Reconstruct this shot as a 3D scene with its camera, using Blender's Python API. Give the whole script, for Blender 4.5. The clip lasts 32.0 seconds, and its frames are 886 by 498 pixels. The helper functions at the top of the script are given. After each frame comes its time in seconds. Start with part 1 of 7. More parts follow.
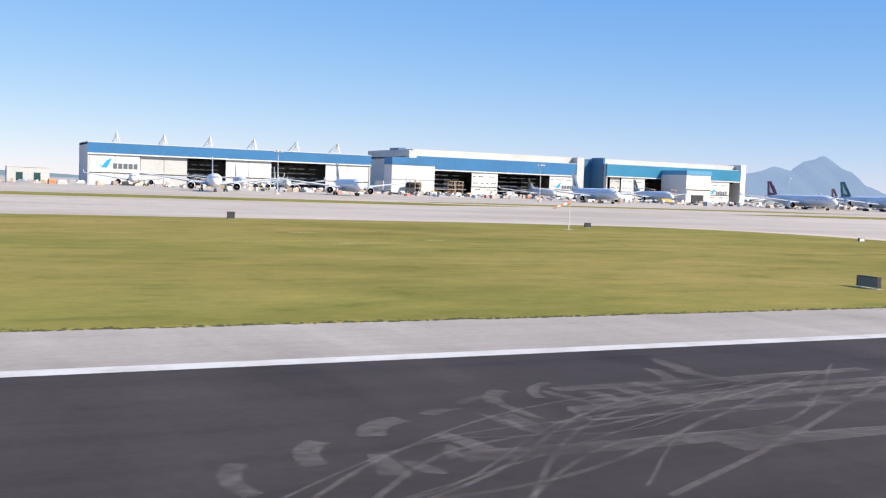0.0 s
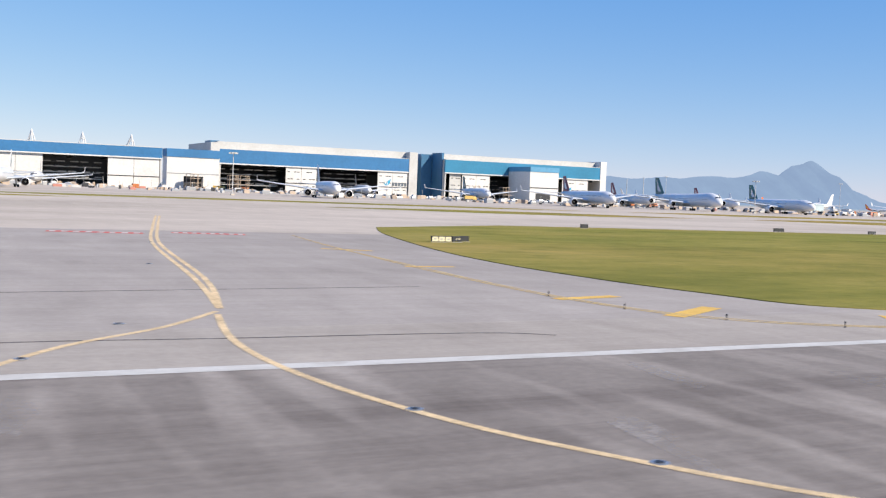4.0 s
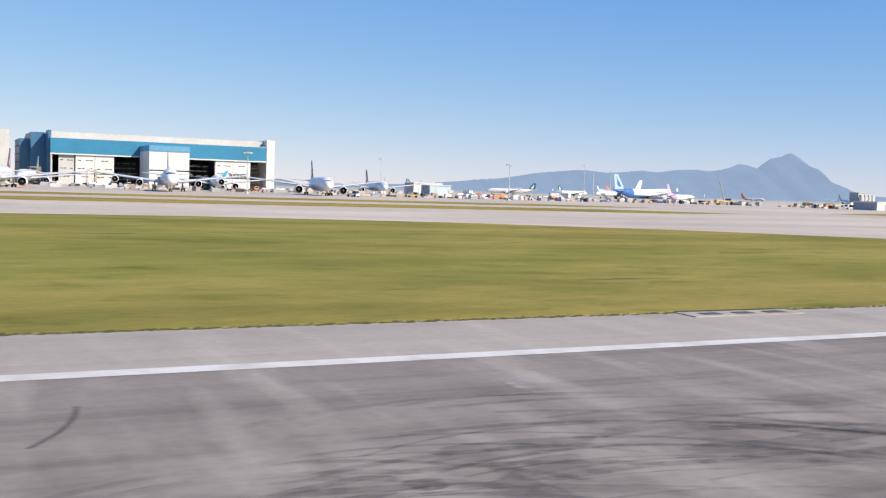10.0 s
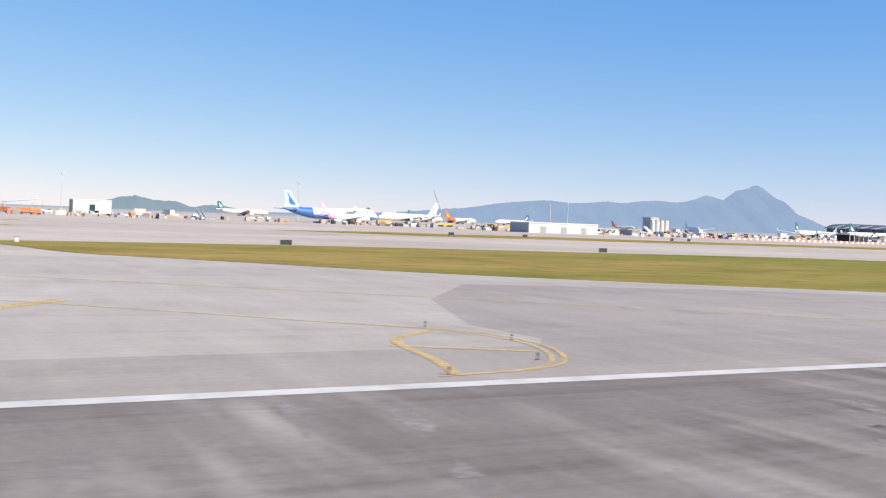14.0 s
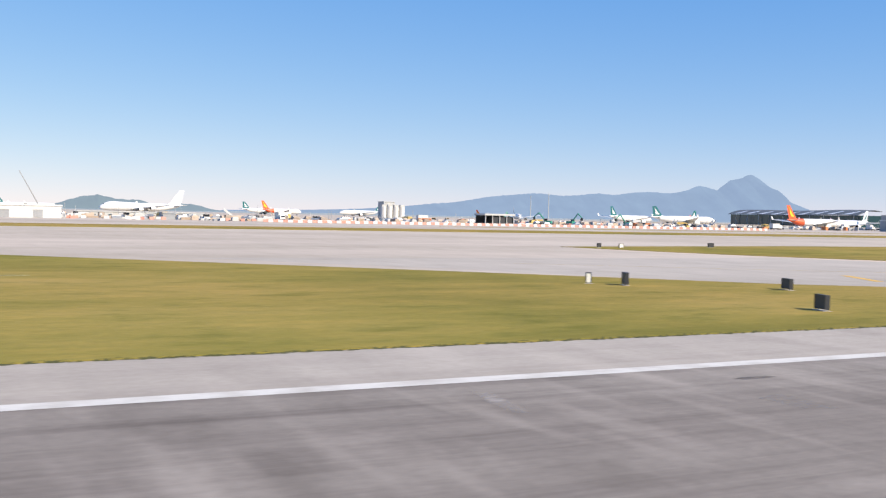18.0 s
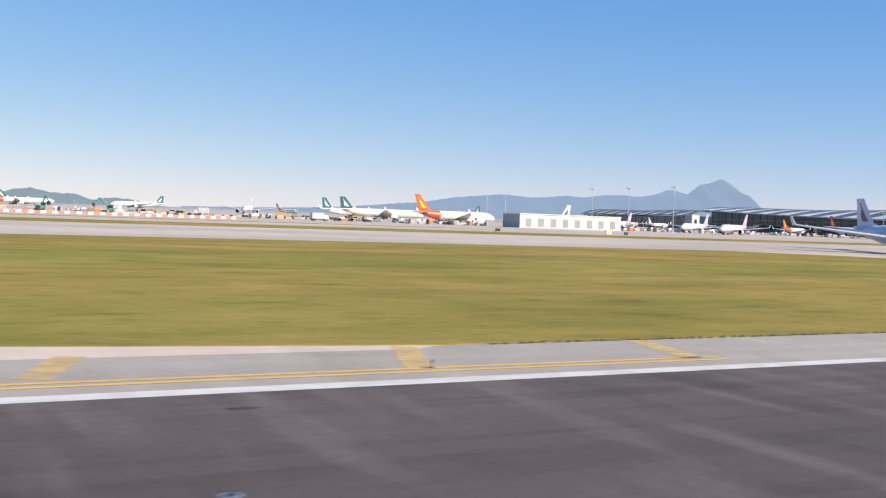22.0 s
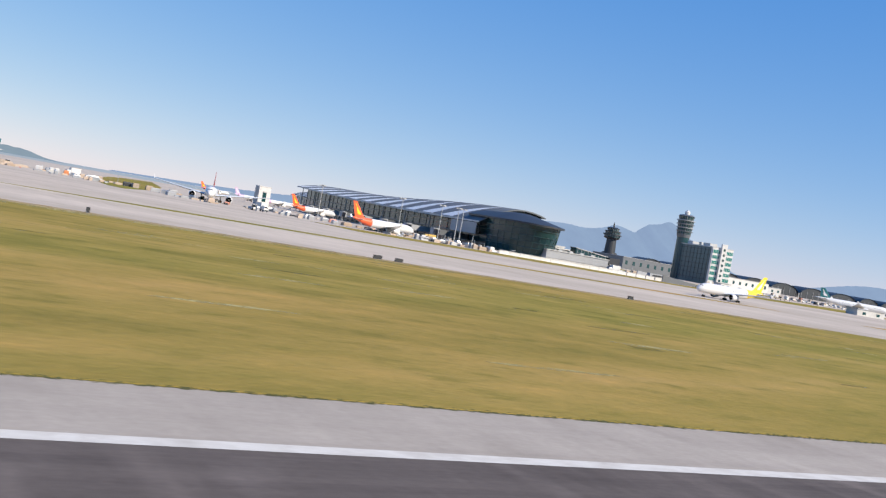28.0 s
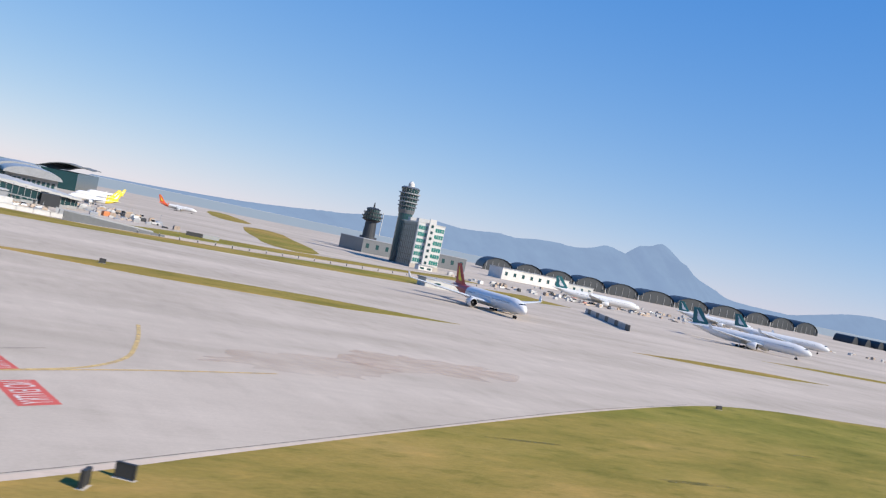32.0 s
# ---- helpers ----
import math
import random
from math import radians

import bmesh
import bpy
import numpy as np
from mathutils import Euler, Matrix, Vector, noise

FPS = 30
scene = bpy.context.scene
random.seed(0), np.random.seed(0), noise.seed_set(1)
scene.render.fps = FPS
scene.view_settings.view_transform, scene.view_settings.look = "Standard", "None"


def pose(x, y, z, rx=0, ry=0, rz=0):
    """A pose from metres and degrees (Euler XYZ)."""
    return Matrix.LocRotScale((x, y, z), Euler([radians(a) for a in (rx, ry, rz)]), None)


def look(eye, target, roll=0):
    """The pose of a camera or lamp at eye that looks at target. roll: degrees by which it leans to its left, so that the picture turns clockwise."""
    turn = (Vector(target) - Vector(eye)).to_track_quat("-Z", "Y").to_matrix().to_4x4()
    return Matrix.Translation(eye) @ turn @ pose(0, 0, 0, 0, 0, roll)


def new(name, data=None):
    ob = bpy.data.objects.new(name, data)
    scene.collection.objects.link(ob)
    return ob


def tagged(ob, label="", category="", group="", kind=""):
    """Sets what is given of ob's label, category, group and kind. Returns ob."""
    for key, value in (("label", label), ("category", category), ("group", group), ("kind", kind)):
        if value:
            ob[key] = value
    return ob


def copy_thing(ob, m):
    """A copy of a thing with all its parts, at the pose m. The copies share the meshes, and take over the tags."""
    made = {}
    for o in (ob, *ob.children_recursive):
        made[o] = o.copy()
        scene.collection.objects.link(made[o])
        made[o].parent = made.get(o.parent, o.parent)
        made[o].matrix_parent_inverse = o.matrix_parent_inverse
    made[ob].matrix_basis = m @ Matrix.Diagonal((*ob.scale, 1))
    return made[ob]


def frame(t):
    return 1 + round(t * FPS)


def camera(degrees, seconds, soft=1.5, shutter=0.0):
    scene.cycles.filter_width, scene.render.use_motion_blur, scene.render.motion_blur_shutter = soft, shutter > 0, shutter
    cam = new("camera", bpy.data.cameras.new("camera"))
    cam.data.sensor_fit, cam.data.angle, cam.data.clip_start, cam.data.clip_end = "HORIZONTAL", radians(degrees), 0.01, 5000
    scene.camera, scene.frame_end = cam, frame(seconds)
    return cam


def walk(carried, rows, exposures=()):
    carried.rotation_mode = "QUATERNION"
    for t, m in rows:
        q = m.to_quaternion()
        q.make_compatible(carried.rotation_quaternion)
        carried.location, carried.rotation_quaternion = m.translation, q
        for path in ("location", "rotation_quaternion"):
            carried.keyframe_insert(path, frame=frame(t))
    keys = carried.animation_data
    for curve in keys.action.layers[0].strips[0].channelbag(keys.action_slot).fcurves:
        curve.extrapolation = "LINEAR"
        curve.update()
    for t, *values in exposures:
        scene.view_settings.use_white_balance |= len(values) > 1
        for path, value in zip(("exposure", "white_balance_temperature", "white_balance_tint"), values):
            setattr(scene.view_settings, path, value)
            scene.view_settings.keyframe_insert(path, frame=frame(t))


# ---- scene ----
# everything below is laid out in metres of the airfield and drawn at this model scale, so that the
# take-off run keeps within the speed that the camera is allowed
SCALE = 0.36
cam = camera(46.65, 32.0, soft=1.25, shutter=0.1)
# take-off roll: seconds, metres along the runway, eye height, yaw, pitch, roll
PATH = [
    (0.0, 0.00, 5.50, -26.06, -3.35, -2.02),
    (0.5, 15.11, 5.53, -26.64, -3.06, -3.38),
    (1.0, 30.73, 5.51, -26.16, -3.05, -2.20),
    (1.5, 46.84, 5.53, -26.12, -3.27, -1.96),
    (2.0, 63.45, 5.52, -26.06, -3.31, -1.19),
    (2.5, 80.54, 5.53, -26.37, -3.32, -2.16),
    (3.0, 98.10, 5.53, -26.05, -3.22, -2.01),
    (3.5, 116.12, 5.53, -26.50, -3.27, -2.33),
    (4.0, 134.60, 5.54, -26.28, -3.15, -2.27),
    (4.5, 153.54, 5.52, -26.72, -3.22, -2.60),
    (6.5, 233.92, 5.49, -26.87, -2.87, -3.86),
    (7.0, 255.17, 5.45, -26.64, -2.72, -2.21),
    (7.5, 276.90, 5.53, -26.68, -2.07, -2.60),
    (8.0, 299.09, 5.52, -26.83, -2.78, -2.39),
    (8.5, 321.75, 5.53, -27.31, -2.26, -3.37),
    (9.0, 344.87, 5.55, -26.98, -2.44, -2.40),
    (9.5, 368.45, 5.53, -26.81, -2.74, -2.72),
    (10.0, 392.47, 5.56, -26.57, -3.34, -1.79),
    (10.5, 416.96, 5.53, -27.14, -2.34, -2.68),
    (11.0, 441.90, 5.54, -27.11, -2.69, -2.44),
    (11.5, 467.32, 5.53, -27.32, -2.36, -2.98),
    (12.0, 493.23, 5.54, -27.36, -2.64, -2.15),
    (12.5, 519.64, 5.52, -27.07, -2.70, -2.39),
    (13.0, 546.57, 5.58, -26.99, -2.16, -2.10),
    (13.5, 574.01, 5.52, -27.73, -1.54, -2.31),
    (14.0, 601.95, 5.53, -27.64, -1.63, -2.22),
    (14.5, 630.36, 5.53, -27.32, -2.10, -3.82),
    (16.5, 748.66, 5.55, -27.22, -1.88, -1.98),
    (17.0, 779.36, 5.51, -27.10, -1.68, -1.30),
    (17.5, 810.48, 5.52, -27.28, -2.04, -1.90),
    (18.0, 842.00, 5.55, -27.20, -1.90, -1.28),
    (18.5, 873.92, 5.52, -27.90, -1.97, -1.20),
    (19.0, 906.20, 5.55, -27.52, -2.09, -2.24),
    (19.5, 938.84, 5.53, -27.55, -1.69, -2.52),
    (20.0, 971.84, 5.55, -27.00, -2.03, -1.68),
    (20.5, 1005.18, 5.53, -27.59, -2.09, -1.06),
    (21.0, 1038.88, 5.53, -27.62, -2.04, -1.40),
    (21.5, 1072.91, 5.53, -28.12, -1.41, -1.39),
    (22.0, 1107.29, 5.51, -27.91, -1.83, -2.17),
    (22.5, 1141.98, 5.53, -27.70, -1.86, -2.59),
    (23.0, 1176.99, 5.49, -27.89, -2.04, -1.95),
    (23.5, 1212.28, 5.53, -27.80, -1.50, -3.62),
    (24.0, 1247.82, 5.52, -28.16, -2.37, -2.06),
    (24.5, 1283.57, 5.52, -27.70, -2.14, -2.75),
    (25.0, 1319.50, 5.53, -27.87, -1.29, -3.02),
    (25.5, 1355.57, 6.20, -29.42, -0.72, -5.35),
    (27.5, 1501.02, 7.46, -29.51, -0.02, -9.40),
    (28.0, 1537.62, 7.77, -29.37, -1.09, -10.21),
    (28.5, 1574.29, 8.19, -29.20, -2.59, -9.75),
    (29.0, 1611.03, 8.94, -29.02, -1.82, -9.77),
    (29.5, 1647.82, 10.21, -28.78, -1.40, -9.63),
    (30.0, 1684.66, 11.88, -28.87, -1.34, -10.11),
    (30.5, 1721.53, 13.83, -28.93, -1.23, -10.58),
    (31.0, 1758.45, 15.97, -28.86, -0.92, -10.61),
    (31.5, 1795.40, 18.22, -28.78, -0.67, -11.14),
    (32.0, 1832.40, 20.51, -28.85, -0.15, -11.85),
]
walk(cam, [(t, pose(x * SCALE, 0, z * SCALE, 90 + p, r, a)) for t, x, z, a, p, r in PATH],
     exposures=[(0, 0.46, 6400, 10), (2, 0.38, 6450, 10), (4, 0.36, 6500, 10), (7, 0.38, 6500, 10), (10, 0.34, 6550, 10), (12, 0.38, 6500, 10), (14, 0.44, 6600, 10), (20, 0.44, 6650, 10), (22, 0.36, 6650, 10), (25, 0.35, 6600, 10), (28, 0.27, 6450, 10), (29, 0.22, 6500, 10), (30, 0.22, 6500, 10), (31, 0.25, 6450, 10), (32, 0.22, 6250, 10)])

# ---- sky and sun ----
world = bpy.data.worlds.new("sky")
scene.world = world
world.use_nodes = True
wn = world.node_tree.nodes
wl = world.node_tree.links
sky = wn.new("ShaderNodeTexSky")
sky.sky_type = "NISHITA"
sky.sun_disc = False
SUN = Vector((0.44, -0.68, 0.58)).normalized()
sky.sun_elevation = math.asin(SUN.z)
sky.sun_rotation = math.atan2(SUN.x, SUN.y)
sky.air_density = 0.85
sky.dust_density = 0.0
sky.ozone_density = 3.0
wn["Background"].inputs["Strength"].default_value = 0.122
# haze evens out the brightness between the horizon and the height of the sky
split = wn.new("ShaderNodeSeparateColor")
joined = wn.new("ShaderNodeCombineColor")
wl.new(sky.outputs[0], split.inputs[0])
for i, (power, gain) in enumerate(((0.62, 1.37), (0.50, 1.75), (0.25, 3.36))):
    p = wn.new("ShaderNodeMath")
    p.operation = "POWER"
    p.inputs[1].default_value = power
    g = wn.new("ShaderNodeMath")
    g.operation = "MULTIPLY"
    g.inputs[1].default_value = gain
    wl.new(split.outputs[i], p.inputs[0])
    wl.new(p.outputs[0], g.inputs[0])
    wl.new(g.outputs[0], joined.inputs[i])
deep = wn.new("ShaderNodeHueSaturation")
deep.inputs["Saturation"].default_value = 1.30
wl.new(joined.outputs[0], deep.inputs["Color"])
wl.new(deep.outputs[0], wn["Background"].inputs["Color"])
sun_data = bpy.data.lights.new("sun", "SUN")
sun_data.energy = 5.3
sun_data.angle = radians(0.53)
sun_data.color = (1.0, 0.89, 0.74)
sun = new("sun", sun_data)
sun.matrix_world = look((0, 0, 200), Vector((0, 0, 200)) - SUN)

# ---- materials ----
def material(name, color, rough=0.6, metal=0.0, spec=None):
    m = bpy.data.materials.new(name)
    m.use_nodes = True
    b = m.node_tree.nodes["Principled BSDF"]
    b.inputs["Base Color"].default_value = (*color, 1)
    b.inputs["Roughness"].default_value = rough
    b.inputs["Metallic"].default_value = metal
    if spec is not None:
        b.inputs["Specular IOR Level"].default_value = spec
    return m


def node(m, kind, **values):
    n = m.node_tree.nodes.new(kind)
    for k, v in values.items():
        n.inputs[k].default_value = v
    return n


def link(m, a, b):
    m.node_tree.links.new(a, b)


def place(m, scale):
    """World-sized coordinates, stretched by scale along each axis."""
    t = m.node_tree.nodes.new("ShaderNodeTexCoord")
    k = node(m, "ShaderNodeMapping", Scale=scale)
    link(m, t.outputs["Object"], k.inputs["Vector"])
    return k.outputs[0]


def ramp(m, value, stops):
    r = m.node_tree.nodes.new("ShaderNodeValToRGB")
    e = r.color_ramp.elements
    while len(e) < len(stops):
        e.new(0.5)
    for one, (p, c) in zip(e, stops):
        one.position = p
        one.color = (*c, 1) if len(c) == 3 else c
    link(m, value, r.inputs[0])
    return r.outputs[0]


def noisy(m, vector, scale, detail=4.0, rough=0.6):
    n = node(m, "ShaderNodeTexNoise", Scale=scale, Detail=detail, Roughness=rough)
    link(m, vector, n.inputs["Vector"])
    return n.outputs[0]


def blend(m, kind, factor, a, b):
    x = m.node_tree.nodes.new("ShaderNodeMix")
    x.data_type, x.blend_type = "RGBA", kind
    for slot, v in ((0, factor), (6, a), (7, b)):
        if isinstance(v, bpy.types.NodeSocket):
            link(m, v, x.inputs[slot])
        elif slot == 0:
            x.inputs[0].default_value = v
        else:
            x.inputs[slot].default_value = (*v, 1)
    return x.outputs[2]


def bump(m, height, strength, distance):
    b = node(m, "ShaderNodeBump", Strength=strength, Distance=distance)
    link(m, height, b.inputs["Height"])
    link(m, b.outputs[0], m.node_tree.nodes["Principled BSDF"].inputs["Normal"])


def base(m, color):
    link(m, color, m.node_tree.nodes["Principled BSDF"].inputs["Base Color"])


def worn(name, color, rough=0.6, metal=0.0, amount=0.18, scale=0.25, tint=(0.55, 0.5, 0.45)):
    """A painted or plain surface with weathering at two sizes."""
    m = material(name, color, rough, metal)
    v = place(m, (1, 1, 1))
    big = noisy(m, v, scale, 3)
    fine = noisy(m, v, scale * 14, 3)
    dirt = ramp(m, big, [(0.42, (0, 0, 0)), (0.75, (1, 1, 1))])
    dark = tuple(c * t for c, t in zip(color, tint))
    x = m.node_tree.nodes.new("ShaderNodeMath")
    x.operation = "MULTIPLY"
    link(m, dirt, x.inputs[0])
    x.inputs[1].default_value = amount
    c = blend(m, "MIX", x.outputs[0], color, dark)
    g = ramp(m, fine, [(0.3, (0.9, 0.9, 0.9)), (0.7, (1.06, 1.06, 1.06))])
    base(m, blend(m, "MULTIPLY", 1.0, c, g))
    return m


def paved(name, low, high, stain, streak=0.5, patch=0.35, blots=1.0):
    """Runway or taxiway surface: large repair patches, rubber streaks along the runway, fine grit."""
    m = material(name, high, 0.88, spec=0.15)
    big = noisy(m, place(m, (0.012, 0.035, 1)), 1.0, 4)
    streaks = noisy(m, place(m, (0.022, 0.55, 1)), 1.0, 5, 0.65)
    cross = noisy(m, place(m, (0.52, 0.085, 1)), 1.0, 2, 0.45)
    grit = noisy(m, place(m, (1, 1, 1)), 2.6, 5, 0.75)
    c = blend(m, "MIX", ramp(m, big, [(0.35, (0, 0, 0)), (0.65, (1, 1, 1))]), low, high)
    s = m.node_tree.nodes.new("ShaderNodeMath")
    s.operation = "MULTIPLY"
    link(m, ramp(m, streaks, [(0.46, (0, 0, 0)), (0.72, (1, 1, 1))]), s.inputs[0])
    s.inputs[1].default_value = streak
    c = blend(m, "MIX", s.outputs[0], c, stain)
    p = m.node_tree.nodes.new("ShaderNodeMath")
    p.operation = "MULTIPLY"
    link(m, ramp(m, cross, [(0.50, (0, 0, 0)), (0.72, (1, 1, 1))]), p.inputs[0])
    p.inputs[1].default_value = patch
    c = blend(m, "MIX", p.outputs[0], c, tuple(min(1, h * 1.42) for h in high))
    blot = noisy(m, place(m, (0.26, 0.12, 1)), 1.0, 4, 0.5)
    c = blend(m, "MULTIPLY", blots, c, ramp(m, blot, [(0.28, (0.74, 0.73, 0.72)), (0.45, (0.97, 0.97, 0.97)), (0.58, (1.02, 1.02, 1.02)), (0.76, (1.26, 1.27, 1.28))]))
    c = blend(m, "MULTIPLY", 0.4 + 0.6 * blots, c, ramp(m, grit, [(0.25, (0.84, 0.84, 0.84)), (0.75, (1.14, 1.14, 1.14))]))
    base(m, c)
    bump(m, grit, 0.3, 0.02)
    return m


M_ASPHALT_DARK = paved("dark_asphalt", (0.048, 0.039, 0.036), (0.068, 0.055, 0.050), (0.028, 0.024, 0.023), 0.5, 0.12)
M_ASPHALT_GREY = paved("grey_runway_surface", (0.20, 0.172, 0.148), (0.27, 0.238, 0.205), (0.12, 0.10, 0.086), 0.7, 0.6)
M_ASPHALT_MID = paved("brown_grey_asphalt", (0.090, 0.075, 0.067), (0.135, 0.113, 0.101), (0.056, 0.046, 0.042), 0.6, 0.45)
M_SHOULDER = paved("shoulder_asphalt", (0.34, 0.298, 0.252), (0.405, 0.36, 0.308), (0.25, 0.215, 0.183), 0.35, 0.15, 0.6)
M_TAXI = paved("taxiway_concrete", (0.415, 0.355, 0.287), (0.54, 0.465, 0.385), (0.37, 0.318, 0.258), 0.18, 0.05, 0.35)
M_EXIT = paved("exit_asphalt", (0.40, 0.355, 0.30), (0.475, 0.425, 0.365), (0.30, 0.265, 0.225), 0.3, 0.12, 0.4)
M_END = paved("runway_end_asphalt", (0.315, 0.278, 0.242), (0.385, 0.342, 0.30), (0.24, 0.21, 0.182), 0.3, 0.12, 0.5)
M_RUNEND = paved("worn_end_asphalt", (0.295, 0.255, 0.215), (0.36, 0.315, 0.27), (0.22, 0.19, 0.16), 0.4, 0.2, 0.7)
M_CROSS = paved("crossing_asphalt", (0.40, 0.355, 0.30), (0.465, 0.418, 0.358), (0.32, 0.28, 0.236), 0.18, 0.08, 0.35)
M_PINK = paved("fillet_concrete", (0.53, 0.43, 0.34), (0.61, 0.50, 0.40), (0.42, 0.35, 0.28), 0.35, 0.15, 0.4)


def grass_material():
    m = material("mown_grass", (0.20, 0.17, 0.05), 0.95, spec=0.05)
    huge = noisy(m, place(m, (0.0035, 0.012, 1)), 1.0, 2)
    big = noisy(m, place(m, (0.030, 0.060, 1)), 1.0, 5, 0.62)
    tufts = noisy(m, place(m, (0.16, 0.30, 1)), 1.0, 5, 0.65)
    fine = noisy(m, place(m, (1.1, 1.8, 1)), 1.0, 4, 0.75)
    c = ramp(m, big, [(0.28, (0.150, 0.150, 0.042)), (0.47, (0.225, 0.205, 0.062)), (0.62, (0.275, 0.235, 0.080)), (0.80, (0.325, 0.265, 0.110))])
    t = m.node_tree.nodes.new("ShaderNodeTexCoord")
    along = m.node_tree.nodes.new("ShaderNodeSeparateXYZ")
    link(m, t.outputs["Object"], along.inputs[0])
    far_end = node(m, "ShaderNodeMapRange", **{"From Min": 200.0, "From Max": 1050.0})
    link(m, along.outputs[0], far_end.inputs[0])
    green = blend(m, "MULTIPLY", 1.0, c, (1.06, 1.0, 0.87))
    c = blend(m, "MULTIPLY", 1.0, c, (1.18, 1.01, 0.90))
    c = blend(m, "MIX", far_end.outputs[0], green, c)
    c = blend(m, "MULTIPLY", 1.0, c, ramp(m, huge, [(0.35, (0.82, 0.95, 0.8)), (0.65, (1.12, 1.02, 1.1))]))
    c = blend(m, "MULTIPLY", 1.0, c, ramp(m, tufts, [(0.26, (0.56, 0.66, 0.52)), (0.44, (0.93, 0.96, 0.93)), (0.60, (1.06, 1.04, 1.03)), (0.80, (1.36, 1.24, 1.20))]))
    c = blend(m, "MULTIPLY", 1.0, c, ramp(m, fine, [(0.25, (0.85, 0.86, 0.84)), (0.75, (1.13, 1.12, 1.11))]))
    base(m, c)
    bump(m, fine, 0.35, 0.1)
    return m


def faded(name, color, amount, scale=0.5, keep=0.0):
    """A worn-through mark: paint or rubber that lets the ground show between its grains."""
    m = worn(name, color, 0.85, amount=0.4, scale=scale)
    v = place(m, (1, 1, 1))
    a = noisy(m, v, scale * 1.2, 3, 0.6)
    b = noisy(m, v, scale * 11, 3, 0.7)
    lo = ramp(m, a, [(0.30, (keep, keep, keep)), (0.58, (1, 1, 1))])
    hi = ramp(m, b, [(0.30, (max(0.25, keep), max(0.25, keep), max(0.25, keep))), (0.62, (1, 1, 1))])
    k = blend(m, "MULTIPLY", 1.0, lo, hi)
    x = m.node_tree.nodes.new("ShaderNodeMath")
    x.operation = "MULTIPLY"
    link(m, k, x.inputs[0])
    x.inputs[1].default_value = amount
    link(m, x.outputs[0], m.node_tree.nodes["Principled BSDF"].inputs["Alpha"])
    return m


M_GRASS = grass_material()
M_FRINGE = worn("long_grass", (0.055, 0.06, 0.02), 0.95, amount=0.5, scale=0.6)
M_WHITE_LINE = worn("white_line_paint", (0.64, 0.61, 0.55), 0.75, amount=0.6, scale=0.5)
M_YELLOW_LINE = worn("yellow_line_paint", (0.74, 0.46, 0.085), 0.7, amount=0.4, scale=0.4)
M_FADED_YELLOW = faded("faded_yellow_paint", (0.70, 0.50, 0.20), 0.95, 0.5, 0.5)
M_RED_PAINT = worn("red_ground_paint", (0.60, 0.11, 0.08), 0.75, amount=0.4, scale=0.4)
M_WHITE = worn("white_cladding", (0.64, 0.63, 0.60), 0.55, amount=0.25, scale=0.06)
M_OFFWHITE = worn("grey_white_cladding", (0.50, 0.50, 0.48), 0.6, amount=0.3, scale=0.06)
M_BLUE = worn("blue_cladding", (0.035, 0.16, 0.34), 0.4, amount=0.3, scale=0.05)
M_TEAL = worn("teal_blue_cladding", (0.03, 0.20, 0.34), 0.4, amount=0.3, scale=0.05)
M_NAVY = worn("dark_blue_cladding", (0.045, 0.15, 0.27), 0.4, amount=0.3, scale=0.05)
M_PALEBLUE = worn("pale_blue_cladding", (0.10, 0.29, 0.45), 0.45, amount=0.25, scale=0.05)
M_GREY = worn("grey_metal_sheet", (0.33, 0.34, 0.35), 0.5, amount=0.3, scale=0.1)
M_DARK = worn("dark_steel", (0.03, 0.032, 0.036), 0.55, amount=0.3, scale=0.3)
M_INSIDE = worn("hangar_inside_shade", (0.10, 0.11, 0.12), 0.8, amount=0.3, scale=0.1)
M_CONCRETE = worn("building_concrete", (0.52, 0.47, 0.40), 0.8, amount=0.4, scale=0.1)
M_RUBBER = worn("black_rubber", (0.015, 0.015, 0.016), 0.85, amount=0.2, scale=1.0)
M_STEEL = worn("galvanised_steel", (0.45, 0.46, 0.47), 0.4, 0.7, amount=0.2, scale=0.5)
M_ORANGE = worn("orange_paint", (0.58, 0.20, 0.07), 0.5, amount=0.3, scale=0.3)
M_YELLOW = worn("yellow_vehicle_paint", (0.62, 0.42, 0.12), 0.5, amount=0.3, scale=0.3)
M_GREEN = worn("green_paint", (0.04, 0.28, 0.20), 0.5, amount=0.3, scale=0.3)
M_LOGO = material("teal_sign_paint", (0.02, 0.30, 0.48), 0.5)
M_INK = material("dark_grey_sign_paint", (0.10, 0.12, 0.14), 0.5)
M_GLASS_DARK = material("dark_curtain_glass", (0.018, 0.060, 0.064), 0.16, 0.0, 0.6)
M_GLASS_OFFICE = worn("teal_office_glass", (0.035, 0.085, 0.095), 0.3, amount=0.2, scale=0.05)
M_GLASS_GREEN = material("green_window_glass", (0.03, 0.20, 0.17), 0.15, 0.0, 0.8)
M_ROOF = worn("grey_metal_roof", (0.17, 0.18, 0.19), 0.4, 0.3, amount=0.3, scale=0.05)
M_ROOF_DARK = worn("dark_vault_roof", (0.035, 0.038, 0.042), 0.5, amount=0.3, scale=0.05)
M_BARRIER_RED = worn("red_plastic", (0.48, 0.21, 0.155), 0.5, amount=0.2, scale=0.8)
M_BARRIER_WHITE = worn("white_plastic", (0.62, 0.60, 0.57), 0.5, amount=0.2, scale=0.8)
M_SEA = material("green_grey_sea", (0.30, 0.34, 0.33), 0.85)
